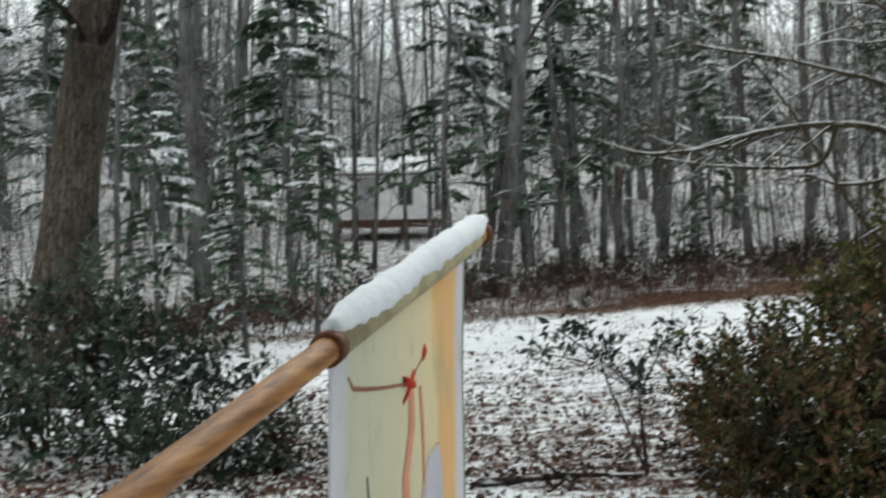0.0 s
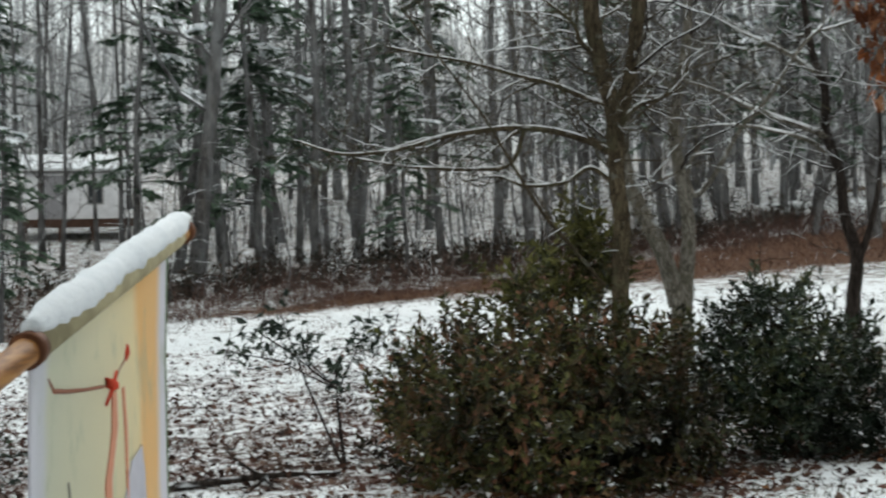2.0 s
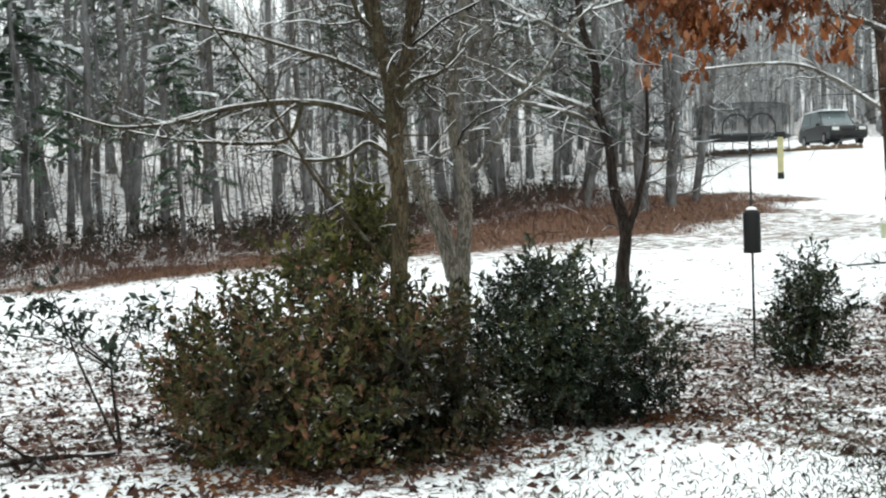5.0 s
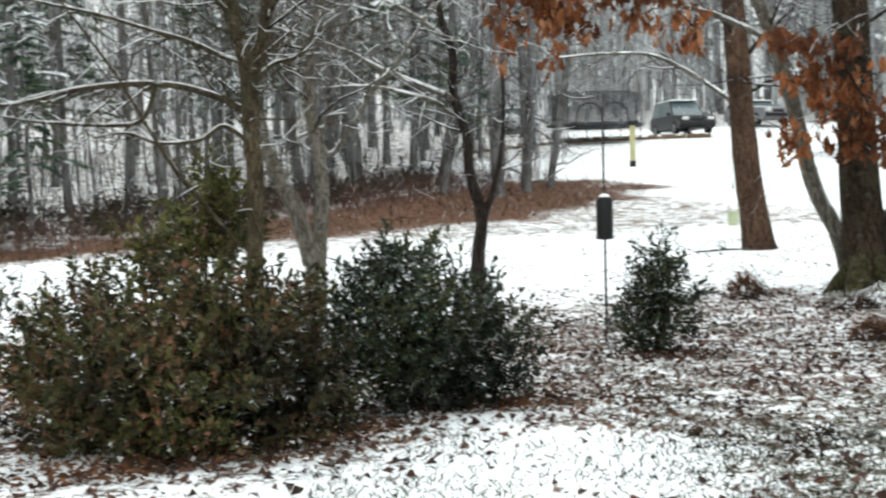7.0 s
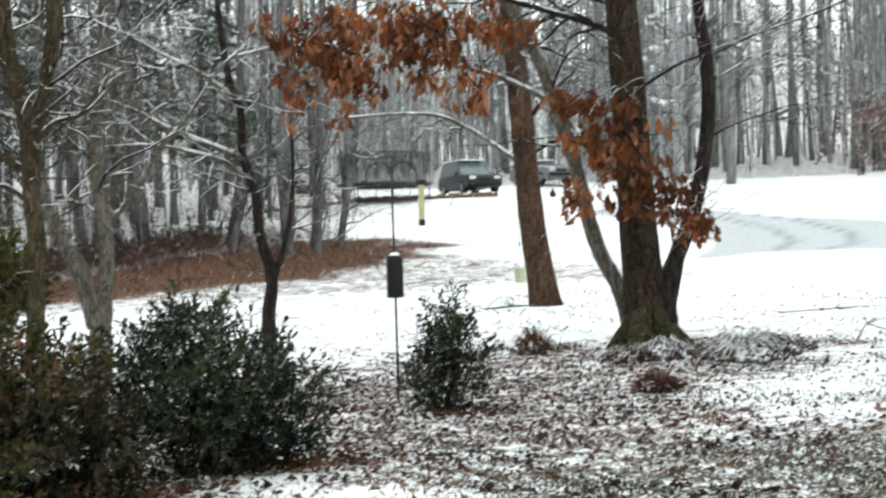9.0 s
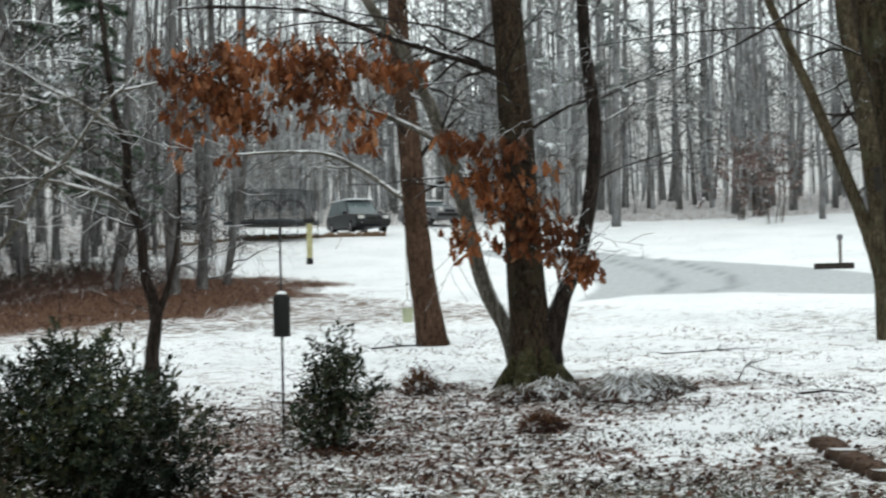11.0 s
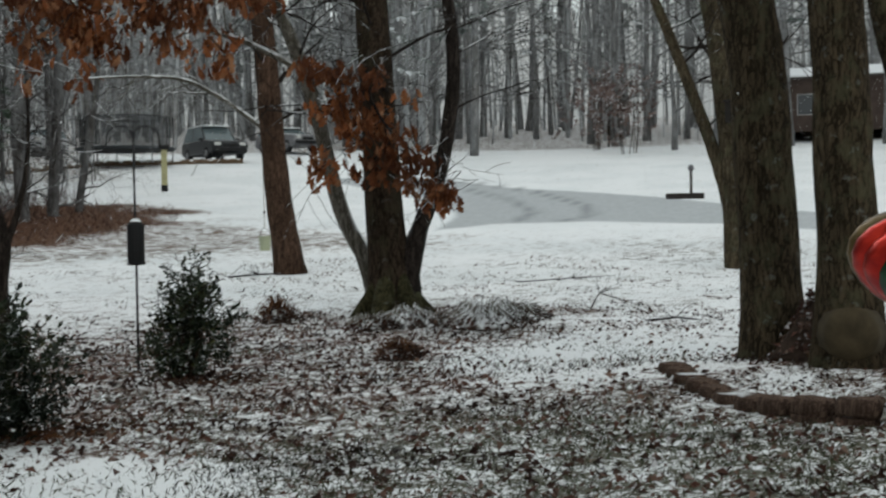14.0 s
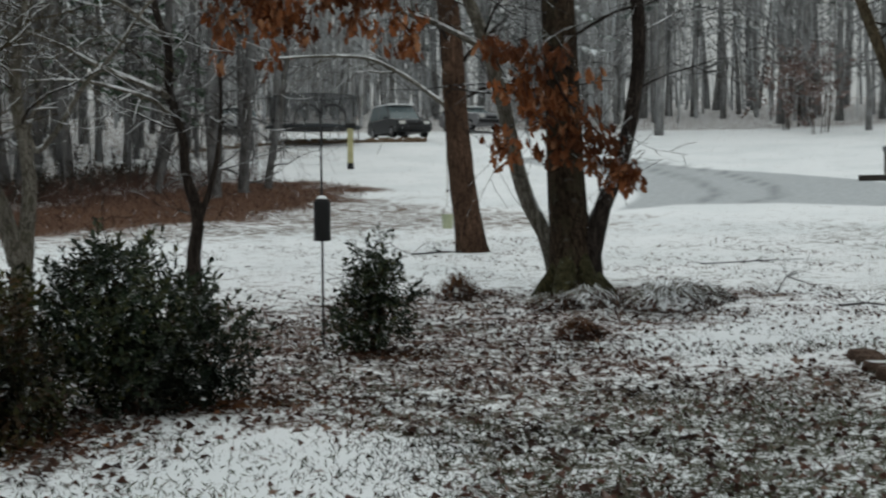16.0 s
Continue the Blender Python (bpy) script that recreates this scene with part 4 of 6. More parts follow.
twigs(left_oak, 119, *lol[0], 0.45, 0.95, 7, 2.4, BARK_DARK, 2, snowy=False)

# small ornamental trees rising behind the shrubs
cedar, cdat, cdl = yard_tree("cherry_tree", "small brown tree with long snow-lined arching limbs", (4.77, 13.16), [
    ([(4.76, 13.17, -0.1), (4.77, 13.16, 0.83), (4.79, 13.16, 1.30), (4.81, 13.15, 1.81), (4.77, 13.16, 2.22), (4.77, 13.16, 2.60), (4.76, 13.16, 2.91), (4.66, 13.20, 3.31), (4.59, 13.23, 3.71), (4.56, 13.24, 4.16), (4.5, 13.3, 6.5)], (0.12, 0.092, 0.085, 0.09, 0.08, 0.088, 0.098, 0.082, 0.085, 0.08, 0.03)),
    ([(4.77, 13.16, 2.70), (4.90, 13.11, 3.19), (4.98, 13.08, 3.70), (5.03, 13.07, 4.16), (5.1, 13.0, 6.0)], (0.075, 0.07, 0.072, 0.07, 0.02)),
], BARK_OLIVE, 12, 0.25)
branch(cedar, local([(4.75, 13.17, 2.96), (4.51, 13.25, 3.05), (4.19, 13.36, 3.20), (3.86, 13.46, 3.30), (3.38, 13.59, 3.45), (2.95, 13.69, 3.54), (2.53, 13.77, 3.64)], cdat), 0.028, 0.010, BARK_OLIVE, 161, 1.0, 14)
branch(cedar, local([(4.71, 13.18, 2.49), (4.50, 13.26, 2.62), (4.12, 13.38, 2.74), (3.74, 13.49, 2.77), (3.36, 13.59, 2.74), (3.04, 13.67, 2.69), (2.77, 13.72, 2.61), (2.39, 13.79, 2.55), (2.02, 13.85, 2.55), (1.61, 13.91, 2.69)], cdat), 0.038, 0.011, BARK_OLIVE, 120, 0.9, 18)
branch(cedar, local([(4.73, 13.18, 2.19), (4.52, 13.25, 2.34), (4.27, 13.33, 2.20), (3.89, 13.45, 2.18), (3.62, 13.52, 2.28), (3.30, 13.61, 2.24)], cdat), 0.026, 0.008, BARK_OLIVE, 121, 0.8, 14)
branch(cedar, local([(3.89, 13.45, 2.75), (3.74, 13.49, 2.40), (3.36, 13.59, 2.36), (2.98, 13.68, 2.38), (2.66, 13.75, 2.41), (2.2, 13.8, 2.5)], cdat), 0.026, 0.008, BARK_OLIVE, 162, 0.8, 10)
branch(cedar, local([(4.79, 13.14, 2.75), (4.98, 13.05, 2.95), (5.25, 12.95, 3.05), (5.5, 12.9, 3.3)], cdat), 0.03, 0.010, BARK_OLIVE, 163, 0.7, 8)
branch(cedar, local([(4.63, 13.21, 1.15), (4.28, 13.21, 1.56), (3.98, 13.18, 1.90), (3.66, 13.16, 2.41), (3.40, 13.11, 2.82), (3.07, 13.07, 3.25), (2.69, 13.04, 3.73), (2.37, 12.99, 4.16)], cdat), 0.022, 0.006, BARK_OLIVE, 150, 1, 12, snowy=False)
branch(cedar, local([(4.68, 13.20, 3.39), (4.42, 13.14, 3.61), (4.28, 13.05, 3.81), (3.82, 13.05, 4.13)], cdat), 0.03, 0.01, BARK_OLIVE, 154, 1.2, 10)
twigs(cedar, 123, *cdl[0], 0.35, 0.95, 16, 1.6, BARK_OLIVE, 2, thick=0.16)
twigs(cedar, 164, *cdl[0], 0.10, 0.70, 34, 0.45, BARK_OLIVE, 1, thick=0.07, snowy=False)
twigs(cedar, 165, *cdl[1], 0.05, 0.70, 24, 0.45, BARK_OLIVE, 1, thick=0.08, snowy=False)
twigs(cedar, 124, *cdl[1], 0.2, 0.95, 6, 1.4, BARK_DARK, 2)

vtree, vat, vl = yard_tree("forked_tree", "small pale-barked tree forking low behind the shrubs", (6.50, 15.71), [
    ([(6.46, 15.72, -0.1), (6.48, 15.71, 0.6), (6.54, 15.70, 1.10), (6.59, 15.67, 1.59), (6.57, 15.68, 2.08), (6.49, 15.71, 2.57), (6.46, 15.73, 3.06), (6.54, 15.69, 3.61), (6.63, 15.65, 4.17), (6.75, 15.6, 6.5)], (0.17, 0.135, 0.105, 0.085, 0.08, 0.075, 0.07, 0.065, 0.058, 0.02)),
    ([(6.46, 15.72, 0.80), (6.30, 15.79, 1.45), (6.13, 15.86, 1.84), (5.99, 15.91, 2.19), (5.89, 15.95, 2.65), (5.93, 15.93, 3.20), (6.05, 15.88, 3.76), (6.0, 15.9, 5.6)], (0.12, 0.105, 0.10, 0.085, 0.07, 0.06, 0.05, 0.02)),
], BARK_GREY, 12, 0.2)
branch(vtree, local([(6.46, 15.72, 2.49), (6.56, 15.62, 2.34), (6.64, 15.54, 2.14), (6.85, 15.45, 2.38), (7.15, 15.32, 2.93), (7.43, 15.18, 3.27), (7.78, 15.0, 3.85), (8.0, 14.89, 4.08)], vat), 0.042, 0.016, BARK_GREY, 125, 0.8, 7)
branch(vtree, local([(6.56, 15.6, 2.33), (6.58, 15.57, 2.50), (6.63, 15.55, 2.62), (6.86, 15.45, 2.65)], vat), 0.026, 0.010, BARK_GREY, 126, 0.5, 4)
branch(vtree, local([(6.50, 15.71, 3.35), (6.30, 15.7, 3.6), (5.95, 15.75, 3.75), (5.4, 15.8, 4.1)], vat), 0.035, 0.010, BARK_GREY, 160, 0.9, 7)
twigs(vtree, 127, *vl[0], 0.45, 0.95, 9, 1.8, BARK_DARK, 2)
twigs(vtree, 128, *vl[1], 0.4, 0.95, 7, 1.6, BARK_DARK, 2)

third, tat, tl = yard_tree("dogwood_tree", "small dark forked tree with snow-lined branches", (9.8, 17.43), [
    ([(9.8, 17.43, -0.1), (9.77, 17.44, 0.7), (9.83, 17.42, 1.32), (9.70, 17.5, 1.95), (9.66, 17.52, 2.5), (9.51, 17.6, 3.1), (9.50, 17.6, 3.7), (9.32, 17.7, 4.5), (9.1, 17.8, 7)], (0.13, 0.10, 0.09, 0.078, 0.07, 0.066, 0.058, 0.05, 0.025)),
    ([(9.81, 17.43, 1.15), (10.02, 17.31, 1.85), (10.13, 17.25, 2.6), (10.10, 17.2, 3.6)], (0.06, 0.045, 0.032, 0.012)),
], BARK_DARK, 12, 0.25)
branch(third, local([(9.54, 17.57, 3.01), (9.19, 17.67, 3.18), (8.58, 17.89, 3.44), (8.11, 18.02, 3.69), (7.63, 18.14, 3.88), (7.16, 18.25, 4.06)], tat), 0.05, 0.012, BARK_GREY, 155, 1.4, 10)
branch(third, local([(9.51, 17.60, 2.81), (9.15, 17.61, 3.01), (8.51, 17.77, 3.18), (8.01, 17.83, 3.22), (7.51, 17.89, 3.18)], tat), 0.04, 0.01, BARK_GREY, 156, 1.2, 9)
branch(third, local([(9.38, 17.66, 3.96), (8.88, 17.73, 4.28), (8.31, 17.83, 4.55), (7.73, 17.90, 4.91)], tat), 0.04, 0.01, BARK_GREY, 157, 1.5, 10)
branch(third, local([(9.18, 17.77, 4.45), (9.53, 17.73, 4.54), (10.03, 17.61, 4.69), (10.45, 17.52, 4.87)], tat), 0.03, 0.01, BARK_GREY, 158, 1.2, 8)
twigs(third, 166, *tl[0], 0.12, 0.7, 26, 0.6, BARK_DARK, 1, thick=0.09, snowy=False)
twigs(third, 131, *tl[0], 0.4, 0.95, 10, 2.0, BARK_DARK, 2)
twigs(third, 132, *tl[1], 0.4, 0.95, 6, 1.5, BARK_DARK, 2)

# slim trunks at the end of the bank
for k, (x, y, r, h) in enumerate(((22.8, 39.0, 0.25, 18), (24.5, 40.3, 0.23, 17), (26.0, 41.4, 0.17, 17), (21.3, 41.0, 0.14, 15))):
    t, a, li = yard_tree("slim_tree", "slim dark trunk at the edge of the leafy bank", (x, y), [
        ([(x, y, 0), (x + 0.22 * (k - 0.5), y + 0.1, 2.5), (x + 0.5 * (k - 0.6), y - 0.1, 5), (x + 0.6 * k, y + 0.1, 8), (x + 0.5 * k, y, h)], (r, r * 0.85, r * 0.75, r * 0.6, r * 0.25))], BARK_WOODS, 10, 0.2)
    twigs(t, 140 + k, *li[0], 0.18, 0.95, 14, 2.6, BARK_WOODS, 2, snowy=False)
    t["group"] = "slim trunks on the bank"

# ---------------------------------------------------------------- shrubs


def shrub(name, label, at, lobes, n, leaf, mat, seed, stems=12, ragged=0.16, inner=0.35, group=""):
    """A rounded shrub: stems and a crown of single leaves over several lobes."""
    r = np.random.default_rng(seed)
    gz = ground_z(*at)
    t = thing(name, (*at, gz), label, "shrub", group)
    st, cr = Shape(), Shape()
    vol = np.array([rx * ry + ry * rz + rx * rz for _, _, _, rx, ry, rz in lobes])
    for k in range(stems):
        c = lobes[r.integers(len(lobes))]
        top = Vector((c[0] + r.normal() * c[3] * 0.25, c[1] + r.normal() * c[4] * 0.25, c[2] + c[5] * (0.2 + 0.5 * r.random())))
        foot = Vector((c[0] * 0.55 + r.normal() * 0.08, c[1] * 0.55 + r.normal() * 0.08, -0.05))
        st.tube([foot, foot.lerp(top, 0.5) + Vector(r.normal(size=3) * 0.06), top], [0.022, 0.014, 0.006], 5, cap=False)
        for j in range(4):
            limb(st, r, foot.lerp(top, 0.5 + 0.5 * r.random()), Vector(r.normal(size=3)) + Vector((0, 0, 0.6)), 0.45, 0.007, 1, 3, 0.05, 0.25, 3, 0.003)
    P, A, N = [], [], []
    per = 13
    for (cx, cy, cz, rx, ry, rz), m in zip(lobes, (n * vol / vol.sum() / per).astype(int)):
        # sprigs that grow outwards and up, each with its leaves round a short twig
        d = rand_dirs(r, m)
        lump = np.array([noise.noise(Vector(q * 2.6 + seed * 0.7)) + 0.6 * noise.noise(Vector(q * 6.0 + seed * 0.3)) for q in d])
        deep = np.where(r.random(m) < inner, 0.45 + 0.5 * r.random(m), 1.0)
        rad = (1 + ragged * 1.6 * lump + ragged * 0.45 * r.normal(size=m)) * deep
        p = np.array([cx, cy, cz]) + d * rad[:, None] * np.array([rx, ry, rz])
        way = d * 0.8 + rand_dirs(r, m) * 0.5 + [0, 0, 0.45]
        way /= np.linalg.norm(way, axis=1, keepdims=True)
        u = (np.arange(per) / per)[None, :, None]
        pos = p[:, None, :] + way[:, None, :] * (u - 0.6) * leaf * 3.2 + r.normal(size=(m, per, 3)) * leaf * 0.18
        out = rand_dirs(r, m * per).reshape(m, per, 3)
        out = out - way[:, None, :] * (out * way[:, None, :]).sum(2, keepdims=True)
        out /= np.linalg.norm(out, axis=2, keepdims=True) + 1e-9
        al = (out * (1.1 - 0.6 * u) + way[:, None, :] * (0.25 + 0.8 * u)).reshape(-1, 3)
        no = (way[:, None, :] * 0.9 - out * 0.3 + [0, 0, 0.25] + 0.25 * r.normal(size=(m, per, 3))).reshape(-1, 3)
        pos = pos.reshape(-1, 3)
        keep = pos[:, 2] > 0.02
        P.append(pos[keep])
        A.append(al[keep])
        N.append(no[keep])
    P, A, N = np.concatenate(P), np.concatenate(A), np.concatenate(N)
    ln = leaf * (0.6 + 0.8 * r.random(len(P)))
    cr.leaves(P, A, N, ln, ln * 0.5, 0.2)
    tagged(part("stemwork", st, BARK_OAK, t), kind="stuff")
    tagged(part("crown", cr, mat, t), kind="stuff")
    return t


shrub("azalea_shrub", "wide sprawling green-brown shrub dusted with snow", (2.6, 8.75), [
    (-0.05, 0.1, 0.62, 0.85, 0.75, 0.50), (-0.62, 0.25, 0.42, 0.42, 0.55, 0.42), (0.45, -0.1, 0.55, 0.62, 0.65, 0.46), (-0.42, -0.55, 0.34, 0.62, 0.5, 0.40), (0.08, -0.82, 0.28, 0.66, 0.42, 0.34), (0.7, -0.3, 0.34, 0.36, 0.45, 0.38)],
    27000, 0.058, LEAF_AZALEA, 201, 22, 0.26, 0.3)
shrub("holly_shrub", "dense dark green holly shrub sprinkled with snow", (4.45, 8.95), [
    (0.0, 0.0, 0.66, 0.56, 0.6, 0.52), (0.42, -0.15, 0.46, 0.46, 0.5, 0.42), (-0.3, 0.0, 0.58, 0.36, 0.5, 0.48), (0.1, -0.25, 0.40, 0.6, 0.42, 0.38), (-0.05, 0.1, 0.95, 0.3, 0.35, 0.26)],
    15000, 0.052, LEAF_HOLLY, 202, 14, 0.24, 0.3)
shrub("holly_shrub", "small upright dark green holly bush with snow flecks", (8.0, 10.75), [
    (0, 0, 0.42, 0.36, 0.36, 0.40), (0.0, 0.0, 0.8, 0.24, 0.24, 0.36), (0.08, -0.02, 0.62, 0.30, 0.3, 0.3), (-0.15, 0.1, 0.3, 0.25, 0.25, 0.26)],
    4200, 0.055, LEAF_HOLLY, 203, 7, 0.28, 0.45)
shrub("laurel_shrub", "loose evergreen shrub with long snow-covered leaves", (-2.75, 10.9), [
    (0, 0, 0.9, 0.8, 0.8, 0.7), (-0.7, -0.2, 0.6, 0.7, 0.7, 0.6), (0.7, 0.0, 0.55, 0.5, 0.7, 0.55)],
    3000, 0.10, LEAF_LAUREL, 204, 16, 0.5, 0.5)
shrub("laurel_shrub", "loose evergreen shrub with long snow-covered leaves", (-1.65, 9.6), [
    (0, 0, 0.28, 0.6, 0.6, 0.32), (-0.8, 0.2, 0.32, 0.7, 0.6, 0.38), (0.4, 0.2, 0.18, 0.35, 0.5, 0.22)],
    2600, 0.075, LEAF_LAUREL, 205, 12, 0.5, 0.4)
shrub("cedar_bush", "young olive-green cedar bush under the small tree", (4.25, 13.6), [
    (0, 0, 1.1, 0.6, 0.4, 0.34), (-0.4, 0.1, 1.0, 0.4, 0.3, 0.28), (0.15, 0, 1.5, 0.4, 0.3, 0.34), (0.45, 0.1, 1.2, 0.3, 0.3, 0.4), (0.35, 0.1, 1.75, 0.2, 0.2, 0.3), (0.0, 0, 0.75, 0.15, 0.15, 0.3)],
    2300, 0.10, CEDAR, 206, 8, 0.45, 0.5)
brush = np.random.default_rng(77)
for k in range(36):
    x = -10 + 34 * (k + brush.random()) / 36
    y = float(np.interp(x, (-13, -6, 1.7, 5.6, 17.6, 26), (16.8, 23, 29.6, 32.4, 40.2, 46.2))) + 0.2 + 3.4 * brush.random()
    w, h = 0.6 + 0.8 * brush.random(), 0.4 + 0.8 * brush.random()
    shrub("underbrush_shrub", "low dark underbrush with snow at the wood's edge", (x, y), [
        (0, 0, h * 0.45, w, w * 0.8, h * 0.55), (w * 0.8, 0.3, h * 0.35, w * 0.7, w * 0.6, h * 0.45), (-w * 0.8, -0.2, h * 0.35, w * 0.7, w * 0.6, h * 0.4)],
        750, 0.12, LEAF_BRUSH, 230 + k, 12, 0.6, 0.5, "underbrush on the bank")


for k, (x, y) in enumerate(((61.5, 43.0), (63.0, 46.5), (66.5, 47.5))):
    shrub("young_beech", "young beech with withered reddish leaves among haze-paled trees", (x, y), [
        (0, 0, 2.2, 1.8, 1.5, 1.3), (0.8, 0, 3.6, 1.5, 1.2, 1.2), (-0.9, 0.2, 3.2, 1.3, 1.2, 1.1)], 800, 0.2, LEAF_BEECH, 260 + k, 8, 0.6, 0.6, "young beeches beyond the lane")


def sapling():
    """A thin shrub with a few leafy sprays."""
    r = np.random.default_rng(220)
    at = (1.38, 9.4)
    t = thing("sapling", (*at, ground_z(*at)), "thin sapling with sparse snowy leaf sprays", "shrub")
    st, cr = Shape(), Shape()
    P, A = [], []
    for end, r0 in (((-0.05, 0.02, 0.75), 0.016), ((-0.42, 0.05, 1.08), 0.012), ((-0.6, 0.05, 0.98), 0.010), ((0.12, 0.0, 0.9), 0.010), ((0.28, -0.05, 1.0), 0.008), ((-0.25, 0, 0.85), 0.008), ((-0.85, 0.1, 0.85), 0.008)):
        e = Vector(end)
        b = Vector((0, 0, -0.03)) if r0 > 0.011 else Vector((-0.04, 0.01, 0.55))
        mid = b.lerp(e, 0.5) + Vector((0.05 * r.normal(), 0.03, 0.06))
        st.tube([b, mid, e], [r0, r0 * 0.7, 0.004], 5, cap=False)
        for k in range(42):
            u = 0.35 + 0.65 * r.random()
            P.append(mid.lerp(e, u) + Vector(r.normal(size=3) * 0.06))
            A.append(r.normal(size=3) + (0, 0, 0.1))
        for k in range(4):
            limb(st, r, mid.lerp(e, r.random()), Vector(r.normal(size=3)), 0.3, 0.004, 1, 3, 0.02, 0.25, 3, 0.002)
    n = len(P)
    ln = 0.075 * (0.6 + 0.8 * r.random(n))
    cr.leaves(P, A, r.normal(size=(n, 3)) * 0.6 + [0, 0, 1], ln, ln * 0.5)
    tagged(part("stemwork", st, BARK_DARK, t), kind="stuff")
    tagged(part("foliage", cr, LEAF_LAUREL, t), kind="stuff")


sapling()

# ---------------------------------------------------------------- leaf litter, grass and sticks


def litter():
    r = np.random.default_rng(301)
    P = []
    while len(P) < 24000:
        a, d = radians(-72 + 90 * r.random()), 4 + 17 * r.random() ** 1.15
        x, y = -d * math.sin(a), d * math.cos(a)
        if r.random() < 0.006 + 0.99 * leafy_at(x, y) ** 1.8 * (1 - blob(x, y, 7.2, 4.6, 2.6, 0.6)):
            P.append((x, y, ground_z(x, y) + 0.006 + 0.02 * r.random()))
    n = len(P)
    s = Shape()
    # curled leaves, some lying, some standing on edge
    A = r.normal(size=(n, 3)) * (1, 1, 0.55)
    ln = 0.030 + 0.060 * r.random(n) ** 1.6
    s.leaves(P, A, r.normal(size=(n, 3)) * 0.85 + [0, 0, 0.9], ln, ln * (0.45 + 0.4 * r.random(n)), 0.45)
    # leaf edges and grass tips that stand up through the snow of the whole yard, in loose drifts
    P = []
    while len(P) < 15000:
        a, d = radians(-70 + 88 * r.random()), 6 + 26 * r.random() ** 0.8
        x, y = -d * math.sin(a), d * math.cos(a)
        drift = noise.noise(Vector((x * 1.1, y * 0.5, 21))) + 0.6 * noise.noise(Vector((x * 2.7, y * 1.4, 3))) - blob(x, y, 4.3, 6.7, 1.8, 0.5)
        if r.random() < 0.10 + 1.1 * drift and not inside(x, y, ROAD):
            P.append((x, y, ground_z(x, y) + 0.004))
    n = len(P)
    ln = 0.025 + 0.045 * r.random(n) ** 1.5
    s.leaves(P, r.normal(size=(n, 3)) * (1, 1, 0.2) + [0, 0, 0.5], r.normal(size=(n, 3)) * (1, 1, 0.4), ln, ln * 0.55, 0.3)
    tagged(part("fallen_leaves", s, LITTER), "brown fallen leaves poking through the thin snow", "leaves", kind="stuff")
    # short wet lawn blades between the leaves
    P = []
    while len(P) < 26000:
        a, d = radians(-72 + 50 * r.random()), 4 + 12 * r.random() ** 1.2
        x, y = -d * math.sin(a), d * math.cos(a)
        if r.random() < 0.15 + 0.9 * noise.noise(Vector((x * 0.7, y * 0.7, 31))) + blob(x, y, 6.5, 4.5, 2.6, 0.5):
            P.append((x, y, ground_z(x, y) - 0.004))
    n, g = len(P), Shape()
    ln = 0.025 + 0.045 * r.random(n)
    g.leaves(P, r.normal(size=(n, 3)) * (0.8, 0.8, 0.2) + [0, 0, 0.8], r.normal(size=(n, 3)) * (1, 1, 0.3), ln, ln * 0.16, 0.1)
    tagged(part("lawn_grass", g, LAWN), "short dull green lawn grass showing through snow", "grass", kind="stuff")
    # brown needles and leaves heaped at the feet of the shrubs
    P = []
    for cx, cy, rx, ry, m in ((2.3, 7.75, 1.0, 0.22, 600), (3.5, 8.1, 0.5, 0.2, 200), (5.2, 8.65, 0.5, 0.22, 260), (8.0, 10.45, 0.4, 0.2, 200), (12.0, 6.35, 0.5, 0.3, 160)):
        for k in range(m):
            x, y = cx + rx * r.normal() * 0.6, cy + ry * r.normal()
            P.append((x, y, ground_z(x, y) + 0.015 + 0.02 * r.random()))
    n = len(P)
    s = Shape()
    ln = 0.065 * (0.6 + 0.8 * r.random(n))
    s.leaves(P, r.normal(size=(n, 3)) * (1, 1, 0.25), r.normal(size=(n, 3)) * 0.5 + [0, 0, 1], ln, ln * 0.5, 0.3)
    tagged(part("mulch", s, MULCH), "rust-brown leaf mulch at the feet of shrubs", "leaves", kind="stuff")
    # dry grass of the bank
    s, P, A, L = Shape(), [], [], []
    while len(P) < 7000:
        x, y = -10 + 40 * r.random(), 16 + 30 * r.random()
        if inside(x, y, BANK):
            P.append((x, y, ground_z(x, y) - 0.02))
            A.append((r.normal(), r.normal(), 0.55))
            L.append(0.06 + 0.14 * r.random())
    s.leaves(P, A, r.normal(size=(len(P), 3)) * (1, 1, 0.2), L, np.array(L) * 0.12, 0.1)
    twig = Shape()
    for k in range(2600):
        x = -10 + 38 * r.random()
        y = float(np.interp(x, (-13, -6, 1.7, 5.6, 17.6, 26), (16.2, 22.3, 28.9, 31.6, 39.2, 45.2))) + 0.9 * r.normal() + 1.2 * noise.noise(Vector((x * 0.6, 0, 4)))
        z, h = ground_z(x, y) - 0.03, 0.2 + 0.7 * r.random() ** 1.5
        e = Vector((x + r.normal() * 0.25 * h, y + r.normal() * 0.25 * h, z + h))
        p = Vector((x, y, z))
        twig.tube([p, p.lerp(e, 0.5) + Vector((r.normal() * 0.05, r.normal() * 0.05, 0)), e], [0.009, 0.007, 0.003], 3, cap=False)
        for j in range(2):
            q = p.lerp(e, 0.4 + 0.5 * r.random())
            twig.tube([q, q + Vector((r.normal() * 0.2, r.normal() * 0.2, 0.2 * r.random() + 0.05))], [0.005, 0.002], 3, cap=False)
    made = 0
    while made < 2600:
        x, y = -9 + 38 * r.random(), 19 + 27 * r.random()
        if not inside(x, y, BANK):
            continue
        made += 1
        p = Vector((x, y, ground_z(x, y) - 0.02))
        h = 0.08 + 0.34 * r.random() ** 2
